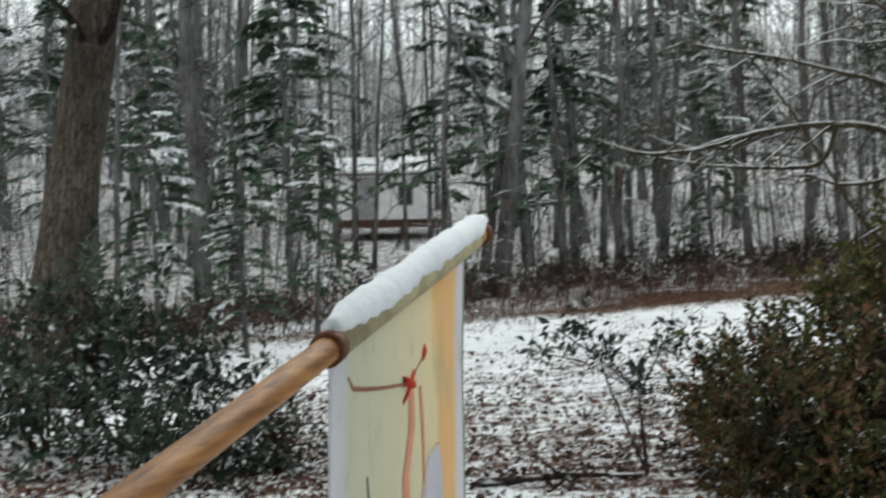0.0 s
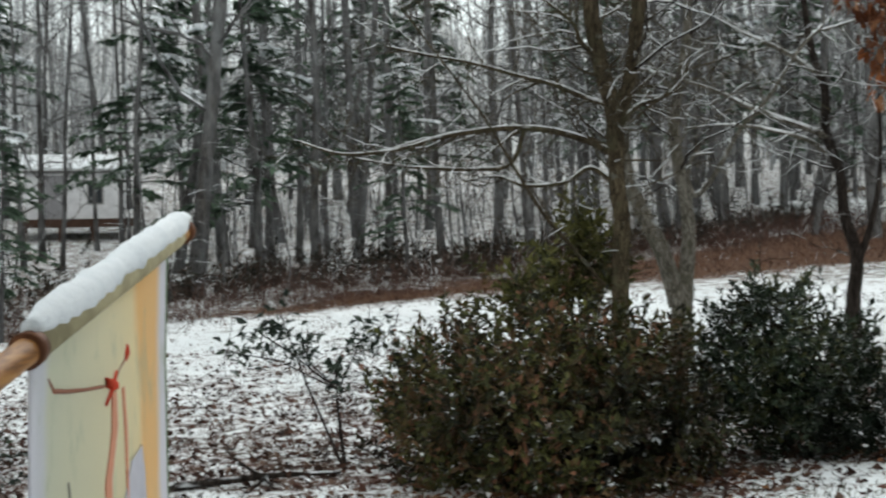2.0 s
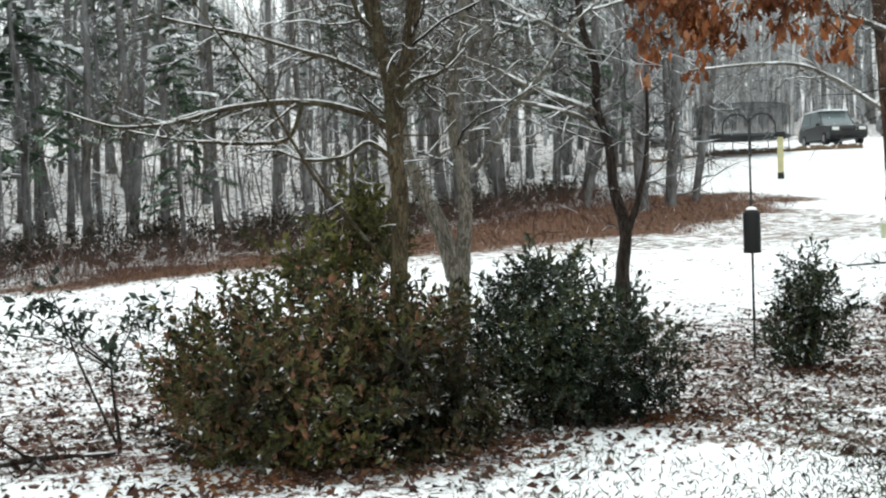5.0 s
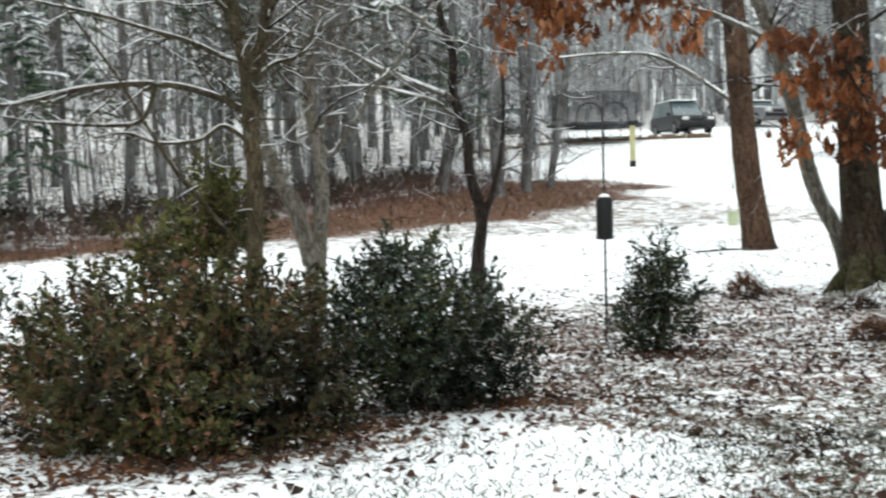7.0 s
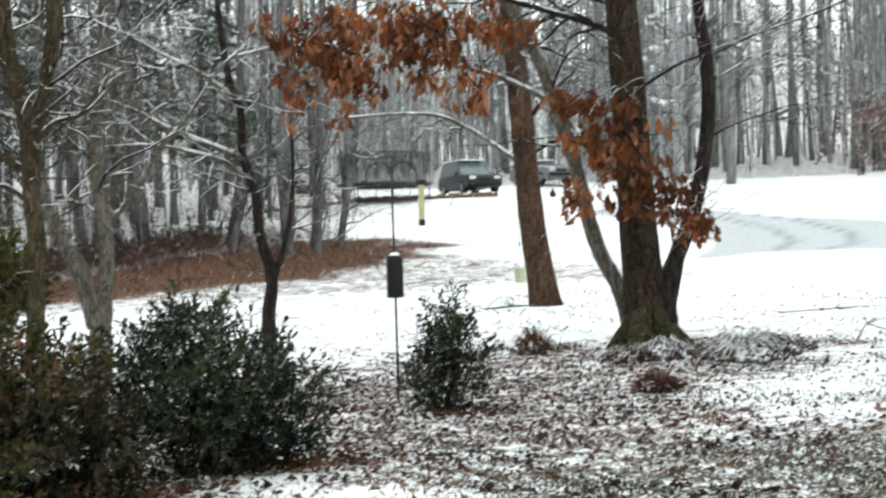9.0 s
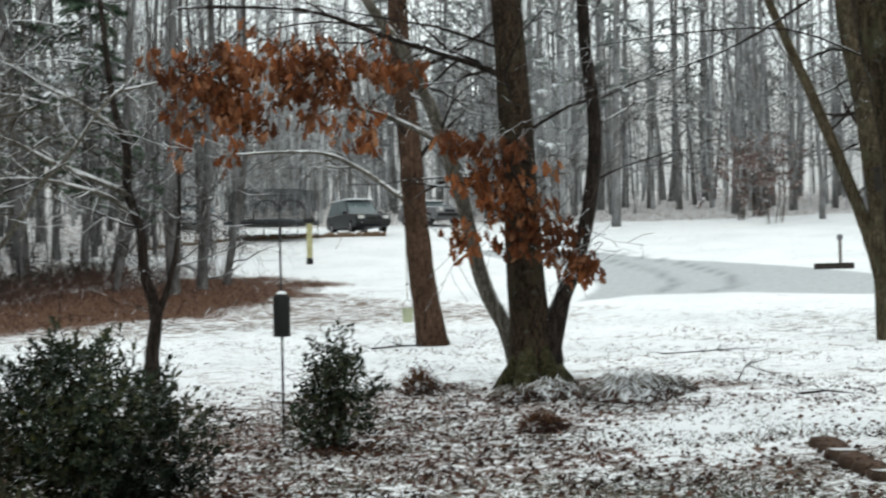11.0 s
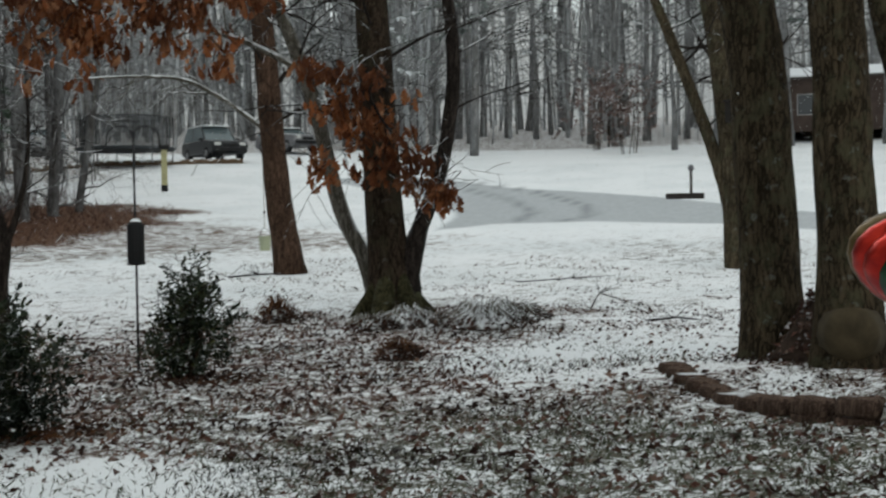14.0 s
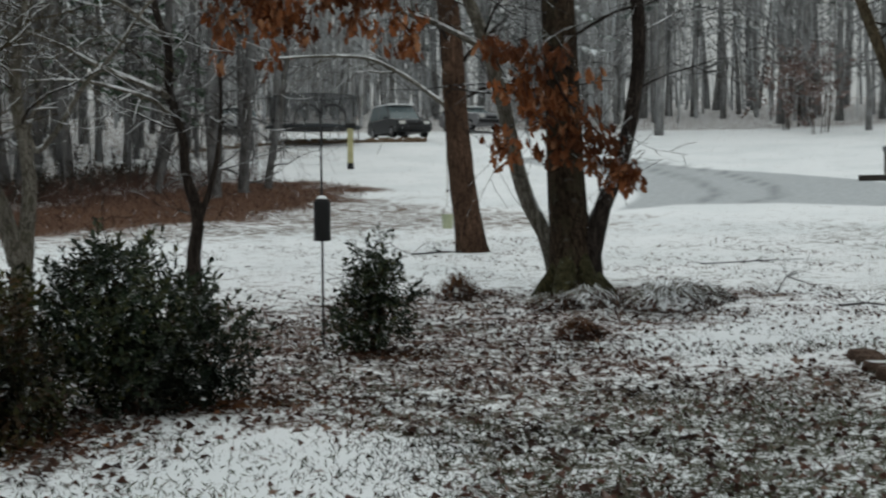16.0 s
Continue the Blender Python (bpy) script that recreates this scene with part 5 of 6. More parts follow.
        e = p + Vector((r.normal() * 0.6 * h, r.normal() * 0.6 * h, h))
        twig.tube([p, e], [0.008, 0.003], 3, cap=False)
    tagged(part("bank_brush", twig, bark("brush_stems", (0.085, 0.050, 0.040), (0.18, 0.115, 0.095), 0.4)), "reddish-brown leafless brush along the bank", "brush", kind="stuff")
    tagged(part("bank_grass", s, STRAW), "orange-brown dry grass and pine straw on the bank", "grass", kind="stuff")


litter()


def brush_mound(at, w, h, blades, seed, label, mat=None, leaves=260):
    """A heap of draping dead blades and twigs over leaf mould, with leaves caught in it."""
    r = np.random.default_rng(seed)
    t = thing("brush_mound", (*at, ground_z(*at)), label, "brush", "heaps of brush by the oak")
    core = Shape().revolve([(w * 0.40, -0.08), (w * 0.33, h * 0.12), (w * 0.24, h * 0.38), (w * 0.12, h * 0.58), (0.02, h * 0.64)], 18, (0, 0, 0), 0.12, 5)
    for i, p in enumerate(core.v):
        core.v[i] = p + Vector(r.normal(size=3)) * 0.022
    part("mould", core, MOULD, t, smooth=True)
    s = Shape()
    for k in range(blades):
        a, q = r.random() * 6.283, r.random()
        d = Vector((math.cos(a), math.sin(a), 0))
        foot = d * w * 0.25 * q + Vector((0, 0, h * (0.6 - 0.5 * q)))
        L = w * (0.22 + 0.28 * r.random())
        top = foot + d * L * 0.45 + Vector((r.normal() * 0.04, r.normal() * 0.04, h * (0.30 + 0.45 * r.random())))
        end = foot + d * L + Vector((r.normal() * 0.06, r.normal() * 0.06, h * (0.25 - 0.6 * r.random())))
        s.tube([foot, top, end], [0.006, 0.006, 0.002], 3, cap=False)
    tagged(part("tuft", s, mat or DEAD_GRASS, t), kind="stuff")
    c = Shape()
    u, a = r.random(leaves), r.random(leaves) * 6.283
    P = np.stack([np.cos(a) * w * 0.62 * u ** 0.6, np.sin(a) * w * 0.62 * u ** 0.6, h * 0.66 * (1 - u ** 0.8) + 0.02], 1)
    ln = 0.05 + 0.05 * r.random(leaves)
    c.leaves(P, r.normal(size=(leaves, 3)), r.normal(size=(leaves, 3)) * 0.6 + [0, 0, 1], ln, ln * 0.6, 0.4)
    tagged(part("caught_leaves", c, LITTER, t), kind="stuff")


MOULD = plain("leaf_mould", (0.060, 0.042, 0.033), 0.9, 0.1, 0, 0.5, 14, 0.62, bump=0.8)
brush_mound((13.75, 12.0), 1.2, 0.34, 170, 330, "snowy heap of arching dead grass by the oak")
brush_mound((14.7, 12.3), 0.9, 0.24, 90, 331, "low snowy heap of dead grass by the oak")
brush_mound((13.35, 13.0), 1.0, 0.24, 90, 332, "leafy snow-dusted brush at the oak's foot")
brush_mound((12.75, 13.1), 0.7, 0.2, 60, 333, "leafy snow-dusted brush at the oak's foot")
brush_mound((10.35, 10.25), 0.42, 0.2, 70, 334, "dark brown clump of dead leaves and sprigs", STRAW, 300)
brush_mound((12.7, 15.0), 0.6, 0.32, 90, 335, "dry brown sprigs in the snow", STRAW, 160)


def stick(name, label, pts, r, seed):
    p0 = pts[0]
    at = (p0[0], p0[1], ground_z(p0[0], p0[1]))
    t = thing(name, at, label, "branch", "fallen sticks")
    rr, s = np.random.default_rng(seed), Shape()
    line = [Vector((x - at[0], y - at[1], ground_z(x, y) - at[2] + z)) for x, y, z in pts]
    s.tube(line, [r * (1 - 0.6 * i / (len(line) - 1)) for i in range(len(line))], 6)
    for k in range(6):
        limb(s, rr, line[min(k % 3, len(line) - 2)], Vector((rr.normal(), rr.normal(), 0.3)), 0.4, r * 0.5, 1, 4, 0.0, 0.2, 2, 0.003)
    part("wood", s, BARK_DARK, t)


stick("fallen_branch", "dark fallen branch lying in the snow", [(17.6, 22.3, 0.03), (18.2, 22.1, 0.04), (18.8, 21.8, 0.03)], 0.028, 320)
stick("fallen_branch", "thin dark branch lying across the lawn", [(20.0, 16.6, 0.03), (21.0, 16.1, 0.05), (22.2, 15.9, 0.03)], 0.018, 321)
stick("fallen_stick", "short dark stick on the snowy lawn", [(15.6, 10.6, 0.02), (15.9, 10.4, 0.05), (16.1, 10.1, 0.02)], 0.02, 322)
stick("fallen_stick", "bent twig standing up from the snow", [(16.5, 12.3, 0.0), (16.6, 12.2, 0.25), (16.9, 11.9, 0.12)], 0.015, 323)
stick("fallen_branch", "dark branch lying in the leafy snow", [(0.2, 8.9, 0.03), (0.8, 9.0, 0.05), (1.3, 9.1, 0.03)], 0.03, 324)

# ---------------------------------------------------------------- yard things
IRON = plain("black_iron", (0.018, 0.018, 0.02), 0.5, 0.5, 0.6, 0.3, 30)
BLACK = plain("black_plastic", (0.007, 0.007, 0.008), 0.6, 0.3, 0, 0.3, 20)


def bird_feeder():
    at = (7.97, 11.57)
    t = thing("bird_feeder_pole", (*at, ground_z(*at)), "black iron double-hook pole with a tube bird feeder", "bird feeder")
    part("pole", Shape().tube([(0, 0, -0.1), (0.0, 0, 1.2), (-0.01, 0, 2.44)], [0.013, 0.012, 0.011], 10), IRON, t, smooth=True)
    # the hooks spread across the line of sight
    ax = Vector((0.82, -0.57, 0))
    for sgn in (-1, 1):
        pts = []
        for k in range(13):
            a = math.pi * k / 12
            pts.append(Vector((-0.01, 0, 2.36)) + ax * sgn * 0.13 * (1 - math.cos(a)) + Vector((0, 0, 0.13 * math.sin(a) - 0.02 * k / 12)))
        pts.append(pts[-1] + Vector((0, 0, -0.05)))
        pts.append(pts[-1] + ax * sgn * 0.03 + Vector((0, 0, -0.015)))
        pts.append(pts[-1] + ax * sgn * 0.02 + Vector((0, 0, 0.02)))
        part("hook", Shape().tube(pts, [0.009] * len(pts), 8), IRON, t, smooth=True)
    f = part("feeder_tube", Shape().revolve([(0.055, 1.10), (0.078, 1.11), (0.080, 1.13), (0.080, 1.48), (0.075, 1.505), (0.04, 1.535), (0.02, 1.54)], 20), BLACK, t, "black squirrel-proof feeder cylinder", True)
    part("tray", Shape().revolve([(0.03, 1.085), (0.088, 1.09), (0.092, 1.105), (0.085, 1.112)], 20), BLACK, f, smooth=True)
    part("cap_snow", Shape().revolve([(0.06, 1.515), (0.05, 1.535), (0.03, 1.55), (0.015, 1.553)], 14), SNOW, f, smooth=True)
    for k in range(16):
        a = 2 * math.pi * k / 16
        part("cage_wire", Shape().tube([(0.084 * math.cos(a), 0.084 * math.sin(a), 1.11), (0.084 * math.cos(a), 0.084 * math.sin(a), 1.49)], [0.003, 0.003], 5), IRON, f)
    for sgn in (-1, 1):
        part("step_prong", Shape().tube([(0, 0, 0.04), (sgn * 0.07, 0.03 * sgn, 0.03), (sgn * 0.08, 0.03 * sgn, -0.06)], [0.008, 0.008, 0.005], 6), IRON, t)


bird_feeder()

YELLOW = plain("weathered_yellow_paint", (0.42, 0.40, 0.22), 0.6, 0.3, 0, 0.35, 10, 0.2)
at = (33.2, 46.1)
t = thing("yellow_post", (*at, ground_z(*at)), "faded yellow marker post with a dark foot and cap", "post", turn=-35)
soften(part("shaft", Shape().box((0, 0, 0.95), (0.24, 0.14, 1.5)), YELLOW, t), 0.02)
soften(part("foot", Shape().box((0, 0, 0.08), (0.27, 0.17, 0.34)), BLACK, t, "dark foot"), 0.02)
soften(part("cap", Shape().box((0, 0, 1.78), (0.42, 0.22, 0.2)), BLACK, t, "dark cap"), 0.03)


def bucket():
    x, y, z = 20.16, 24.2, 0.90
    t = thing("bucket", (x, y, z), "pale green plastic bucket hanging on a rope", "bucket")
    pail = plain("pale_green_plastic", (0.42, 0.45, 0.30), 0.45, 0.4, 0, 0.15, 6, 0.3)
    part("pail", Shape().revolve([(0.11, 0.0), (0.113, 0.01), (0.142, 0.33), (0.152, 0.335), (0.152, 0.335), (0.135, 0.335), (0.13, 0.33), (0.10, 0.03)], 24), pail, t, smooth=True)
    part("handle", Shape().tube([(0.14 * math.cos(math.pi * k / 10), 0, 0.34 + 0.18 * math.sin(math.pi * k / 10)) for k in range(11)], [0.005] * 11, 6), IRON, t)
    part("rope", Shape().tube([(0, 0, 0.52), (-0.01, 0, 1.4), (-0.02, 0, 3.2), (0, 0, 5.12)], [0.010] * 4, 6), plain("pale_rope", (0.30, 0.28, 0.24), 0.9, 0.1), t)
    part("knot", Shape().revolve([(0.008, 0.84), (0.028, 0.86), (0.03, 0.89), (0.010, 0.92)], 8), plain("dark_knot", (0.06, 0.05, 0.045), 0.9, 0.1), t)


bucket()
branch(pine, local([(18.62, 22.25, 5.4), (19.1, 22.8, 5.8), (19.7, 23.6, 6.05), (20.3, 24.4, 6.0), (21.2, 25.5, 6.3)], pat), 0.07, 0.02, BARK_DARK, 150, 1.4, 6, snowy=False)


def mailbox():
    at = (42.4, 27.0)
    t = thing("mailbox", (*at, ground_z(*at)), "mailbox on a post capped with snow by the lane", "mailbox", turn=-57)
    grey = plain("grey_post", (0.10, 0.09, 0.08), 0.8, 0.2)
    part("post", Shape().box((0, 0, 0.45), (0.1, 0.1, 1.1)), grey, t)
    out = [(-0.10, 0.0)] + [(-0.10 * math.cos(math.pi * k / 8), 0.1 + 0.10 * math.sin(math.pi * k / 8)) for k in range(9)] + [(0.10, 0.0)]
    part("box", Shape().prism([(x, z + 0.98) for x, z in out], 0.5), plain("dull_metal_box", (0.12, 0.12, 0.13), 0.5, 0.4), t)
    part("box_snow", Shape().prism([(x * 1.05, z + 1.0) for x, z in out[2:-2]], 0.5), SNOW, t)
    part("arm", Shape().box((0, 0.1, 0.9), (0.08, 0.4, 0.08)), grey, t)
    b = ground_z(42.0, 27.2)
    timber = thing("landscape_timber", (42.0, 27.0, b), "dark timber beam lying at the foot of the mailbox", "timber", turn=-60)
    soften(part("beam", Shape().box((0, 0, 0.07), (1.35, 0.35, 0.22)), plain("dark_timber", (0.035, 0.03, 0.027), 0.85, 0.2, cover=0.25), timber), 0.02)


mailbox()

TIMBER = plain("brown_timber", (0.14, 0.095, 0.06), 0.85, 0.2, 0, 0.4, 5, 0.55)
for k, (x0, y0, x1, y1, label) in enumerate(((37.1, 57.6, 41.0, 56.3, "long brown timber edging by the trampoline"), (41.1, 56.3, 44.2, 54.7, "long brown timber edging by the trampoline"), (30.5, 55.5, 37.0, 57.5, "long brown timber edging by the trampoline"))):
    t = thing("timber_edging", (x0, y0, ground_z(x0, y0)), label, "timber", "timber edging")
    e = Vector((x1 - x0, y1 - y0, ground_z(x1, y1) - ground_z(x0, y0)))
    part("beam", Shape().tube([(0, 0, 0.08), e * 0.5 + Vector((0, 0, 0.09)), e + Vector((0, 0, 0.08))], [0.16, 0.16, 0.16], 6), TIMBER, t)


def trampoline():
    x, y = 38.5, 56.6
    t = thing("trampoline", (x, y, ground_z(x, y) - 0.1), "round black trampoline with a dark safety net", "trampoline", turn=-35)
    R = 2.3
    part("mat", Shape().revolve([(R * 0.9, 0.90), (R * 0.9, 0.92), (0.01, 0.915)], 40), plain("black_mat", (0.02, 0.02, 0.022), 0.7, 0.2), t)
    ring = [(R * math.cos(a * math.pi / 20), R * math.sin(a * math.pi / 20), 0.92) for a in range(41)]
    part("frame_pad", Shape().tube(ring, [0.09] * 41, 8, cap=False), plain("dark_pad", (0.03, 0.035, 0.04), 0.6, 0.3, cover=0.2), t)
    net = Mat("dark_net", 0.9, 0.1)
    net.color((0.05, 0.055, 0.06))
    net.b.inputs["Alpha"].default_value = 0.37
    part("net", Shape().revolve([(R * 0.94, 0.95), (R * 0.94, 2.45)], 40), net.m, t, "dark mesh safety net")
    t.children[-1].data.materials[0].surface_render_method = "DITHERED"
    for k in range(8):
        a = 2 * math.pi * k / 8 + 0.2
        cx, cy = R * math.cos(a), R * math.sin(a)
        part("leg", Shape().tube([(cx, cy, -0.1), (cx, cy, 0.9)], [0.025, 0.025], 6), IRON, t)
        part("net_pole", Shape().tube([(cx * 1.02, cy * 1.02, 0.9), (cx * 1.02, cy * 1.02, 2.5)], [0.022, 0.022], 6), IRON, t)
    top = [(p[0] * 0.94, p[1] * 0.94, 2.45) for p in ring]
    part("net_rim", Shape().tube(top, [0.02] * 41, 5, cap=False), IRON, t)


trampoline()


def car(label, at, turn, paint, tall=1.75, length=4.7, width=1.85, snowy=True, group=""):
    """A parked car, nose along +x."""
    t = thing("parked_car", (at[0], at[1], ground_z(*at)), label, "car", group, turn=turn)
    L, H = length / 2, tall
    glass = Mat("sky_tinted_car_glass", 0.08, 0.6)
    # glass colour raised to suggest sky reflected in the panes
    glass.color((0.10, 0.13, 0.14))
    body = Shape().prism([(-L, 0.42), (-L + 0.05, 0.95), (-L + 0.12, 1.02), (L * 0.42, 1.05), (L - 0.15, 0.94), (L, 0.78), (L + 0.02, 0.45), (L - 0.2, 0.30), (-L + 0.2, 0.30)], width)
    b = soften(part("body", body, paint, t), 0.07, 3)
    cabin = Shape()
    w0, w1 = width / 2 - 0.06, width / 2 - 0.22
    low = [(-L + 0.08, 1.0), (L * 0.45, 1.0)]
    high = [(-L + 0.34, H - 0.05), (L * 0.02, H - 0.05)]
    for (x, z), w in ((low[0], w0), (low[1], w0), (high[1], w1), (high[0], w1)):
        cabin.v += [Vector((x, -w, z)), Vector((x, w, z))]
    cabin.f = [(0, 2, 4, 6), (1, 7, 5, 3), (0, 6, 7, 1), (2, 3, 5, 4), (6, 4, 5, 7), (0, 1, 3, 2)]
    soften(part("cabin", cabin, paint, t), 0.05, 2)

    def pane(name, corners):
        s = Shape()
        c = sum((Vector(p) for p in corners), Vector()) / 4
        out = (Vector(corners[1]) - Vector(corners[0])).cross(Vector(corners[3]) - Vector(corners[0])).normalized()
        for o in (0.012, -0.02):
            s.v += [c + (Vector(p) - c) * 0.90 + out * o for p in corners]
        s.f = [(0, 1, 2, 3), (4, 7, 6, 5), (0, 4, 5, 1), (1, 5, 6, 2), (2, 6, 7, 3), (3, 7, 4, 0)]
        part(name, s, glass.m, t, "dark glass")

    v = cabin.v
    pane("windscreen", [v[2], v[3], v[5], v[4]])
    pane("rear_window", [v[1], v[0], v[6], v[7]])
    m0, m1 = v[0].lerp(v[2], 0.5), v[6].lerp(v[4], 0.5)
    pane("side_window", [v[0], m0, m1, v[6]])
    pane("side_window", [m0, v[2], v[4], m1])
    m0, m1 = v[1].lerp(v[3], 0.5), v[7].lerp(v[5], 0.5)
    pane("side_window", [m0, v[1], v[7], m1])
    pane("side_window", [v[3], m0, m1, v[5]])
    rubber, alloy = plain("tyre_rubber", (0.015, 0.015, 0.016), 0.8, 0.2), plain("wheel_alloy", (0.2, 0.2, 0.21), 0.4, 0.5, 0.7)
    for x in (-L * 0.62, L * 0.62):
        for sgn in (-1, 1):
            w = part("wheel", Shape().revolve([(0.2, -0.11), (0.33, -0.11), (0.335, -0.07), (0.335, 0.07), (0.33, 0.11), (0.2, 0.11)], 24), rubber, t, "black tyre", True)
            w.matrix_basis = pose(x, sgn * (width / 2 - 0.1), 0.335, 90, 0, 0)
            part("rim", Shape().revolve([(0.02, -0.118), (0.2, -0.112), (0.21, 0.0), (0.2, 0.112), (0.02, 0.118)], 16), alloy, w, smooth=True)
    lamp = plain("lamp_lens", (0.6, 0.6, 0.58), 0.2, 0.6)
    red = plain("tail_lens", (0.25, 0.02, 0.02), 0.25, 0.6)
    for sgn in (-1, 1):
        soften(part("headlight", Shape().box((L - 0.02, sgn * (width / 2 - 0.28), 0.78), (0.1, 0.335, 0.16)), lamp, t), 0.03)
        soften(part("tail_light", Shape().box((-L + 0.03, sgn * (width / 2 - 0.16), 0.9), (0.1, 0.18, 0.3)), red, t), 0.03)
        soften(part("mirror", Shape().box((L * 0.33, sgn * (width / 2 + 0.06), 1.08), (0.12, 0.2, 0.14)), paint, t), 0.03)
    soften(part("bumper", Shape().box((L - 0.02, 0, 0.5), (0.16, width * 0.92, 0.2)), BLACK, t), 0.04)
    soften(part("grille", Shape().box((L + 0.0, 0, 0.72), (0.08, 0.7, 0.16)), BLACK, t), 0.02)
    if snowy:
        soften(part("roof_snow", Shape().box((-L * 0.34, 0, H - 0.02), (L * 1.05, width - 0.5, 0.07)), SNOW, t, "thin snow on the roof"), 0.03, 3)


car("dark parked sport utility car with snow on its roof", (44.35, 57.2), -108, plain("dark_car_paint", (0.008, 0.010, 0.013), 0.35, 0.35, 0.0, 0.2, 3, bump=0), 1.85, 4.8, 1.9)
car("snow-covered pale car parked up the slope", (41.3, 69.0), -140, plain("pale_car_paint", (0.45, 0.46, 0.48), 0.4, 0.5, 0, 0.2, 3, 0.6, bump=0), 1.5, 4.5, 1.8)
car("grey low car dusted with snow behind the pine", (52.5, 60.8), -100, plain("grey_car_paint", (0.16, 0.16, 0.17), 0.35, 0.5, 0.2, 0.2, 3, 0.5, bump=0), 1.45, 4.5, 1.8)


def hut(name, label, category, at, turn, w, d, h, floor, wall_mat, roof_rise, openings, deck=False, gable=False):
    """A small building: walls, snowy roof, doors and windows on the front (towards -y)."""
    z = ground_z(*at)
    t = thing(name, (*at, z), label, category, turn=turn)
    walls = Shape()
    T = 0.12
    walls.box((0, d / 2, floor + h / 2), (w, T, h)).box((-w / 2, 0, floor + h / 2), (T, d, h)).box((w / 2, 0, floor + h / 2), (T, d, h))
    part("wall", walls, wall_mat, t)
    # the front wall is made of strips beside, above and below the openings
    cuts = sorted(openings, key=lambda o: o[1])
    x = -w / 2
    for kind, cx, ow, z0, z1 in cuts + [("end", w / 2, 0, 0, 0)]:
        if cx - ow / 2 > x:
            part("wall", Shape().box(((x + cx - ow / 2) / 2, -d / 2, floor + h / 2), (cx - ow / 2 - x, T, h)), wall_mat, t)
        if kind != "end":
            if z1 < h:
                part("wall", Shape().box((cx, -d / 2, floor + (z1 + h) / 2), (ow, T, h - z1)), wall_mat, t)
            if z0 > 0:
                part("wall", Shape().box((cx, -d / 2, floor + z0 / 2), (ow, T, z0)), wall_mat, t)
            if kind == "door":
                part("door", Shape().box((cx, -d / 2 + 0.02, floor + (z0 + z1) / 2), (ow - 0.06, 0.05, z1 - z0 - 0.04)), plain("grey_door", (0.30, 0.30, 0.32), 0.6, 0.3), t, "grey door")
            else:
                win = part("window", Shape().box((cx, -d / 2, floor + z0 + 0.03), (ow, 0.1, 0.06)).box((cx, -d / 2, floor + z1 - 0.03), (ow, 0.1, 0.06)).box((cx - ow / 2 + 0.03, -d / 2, floor + (z0 + z1) / 2), (0.06, 0.1, z1 - z0 - 0.12)).box((cx + ow / 2 - 0.03, -d / 2, floor + (z0 + z1) / 2), (0.06, 0.1, z1 - z0 - 0.12)), plain("window_frame_paint", (0.25, 0.25, 0.25), 0.5, 0.3), t)
                gl = Mat("window_glass", 0.1, 0.6)
                gl.color((0.03, 0.035, 0.04))
                part("pane", Shape().box((cx, -d / 2 + 0.02, floor + (z0 + z1) / 2), (ow - 0.12, 0.02, z1 - z0 - 0.12)), gl.m, win, "dark glass")
            x = cx + ow / 2
    top = floor + h
    if gable:
        roof = Shape()
        for sgn in (-1, 1):
            m = pose(0, sgn * (d / 4 + 0.12), top + roof_rise / 2, -sgn * math.degrees(math.atan2(roof_rise, d / 2)), 0, 0)
            part("roof", Shape().box((0, 0, 0), (w + 0.7, math.hypot(d / 2, roof_rise) + 0.35, 0.12), m), plain("roof_shingle", (0.08, 0.075, 0.07), 0.9, 0.1), t)
            part("roof_snow", Shape().box((0, 0, 0.10), (w + 0.66, math.hypot(d / 2, roof_rise) + 0.3, 0.1), m), SNOW, t)
        for sgn in (-1, 1):
            part("gable", Shape().prism([(-d / 2, top), (d / 2, top), (0, top + roof_rise)], T, pose(sgn * w / 2, 0, 0, 0, 0, 90)), wall_mat, t)
    else:
        tilt = math.degrees(math.atan2(roof_rise, d))
        m = pose(0, 0, top + roof_rise / 2 + 0.05, tilt, 0, 0)
        part("roof", Shape().box((0, 0, 0), (w + 0.4, d + 0.5, 0.1), m), plain("roof_board", (0.2, 0.2, 0.2), 0.8, 0.2), t)
        soften(part("roof_snow", Shape().box((0, 0, 0.11), (w + 0.42, d + 0.5, 0.12), m), SNOW, t, "smooth snow cover"), 0.04)
    if deck:
        wood = plain("brown_deck_board", (0.075, 0.042, 0.03), 0.85, 0.2, 0, 0.4, 6)
        part("deck", Shape().box((0, -d / 2 - 0.5, floor - 0.14), (w + 0.5, 1.2, 0.28)), wood, t, "reddish-brown deck")
        for x in (-w / 2 - 0.1, -w / 6, w / 6, w / 2 + 0.1):
            for y in (-d / 2 - 1.0, d / 2):
                part("stilt", Shape().box((x, y, floor / 2 - 0.35), (0.12, 0.12, floor + 0.5)), wood, t)
        part("floor", Shape().box((0, 0, floor - 0.06), (w, d, 0.1)), wood, t)
    return t


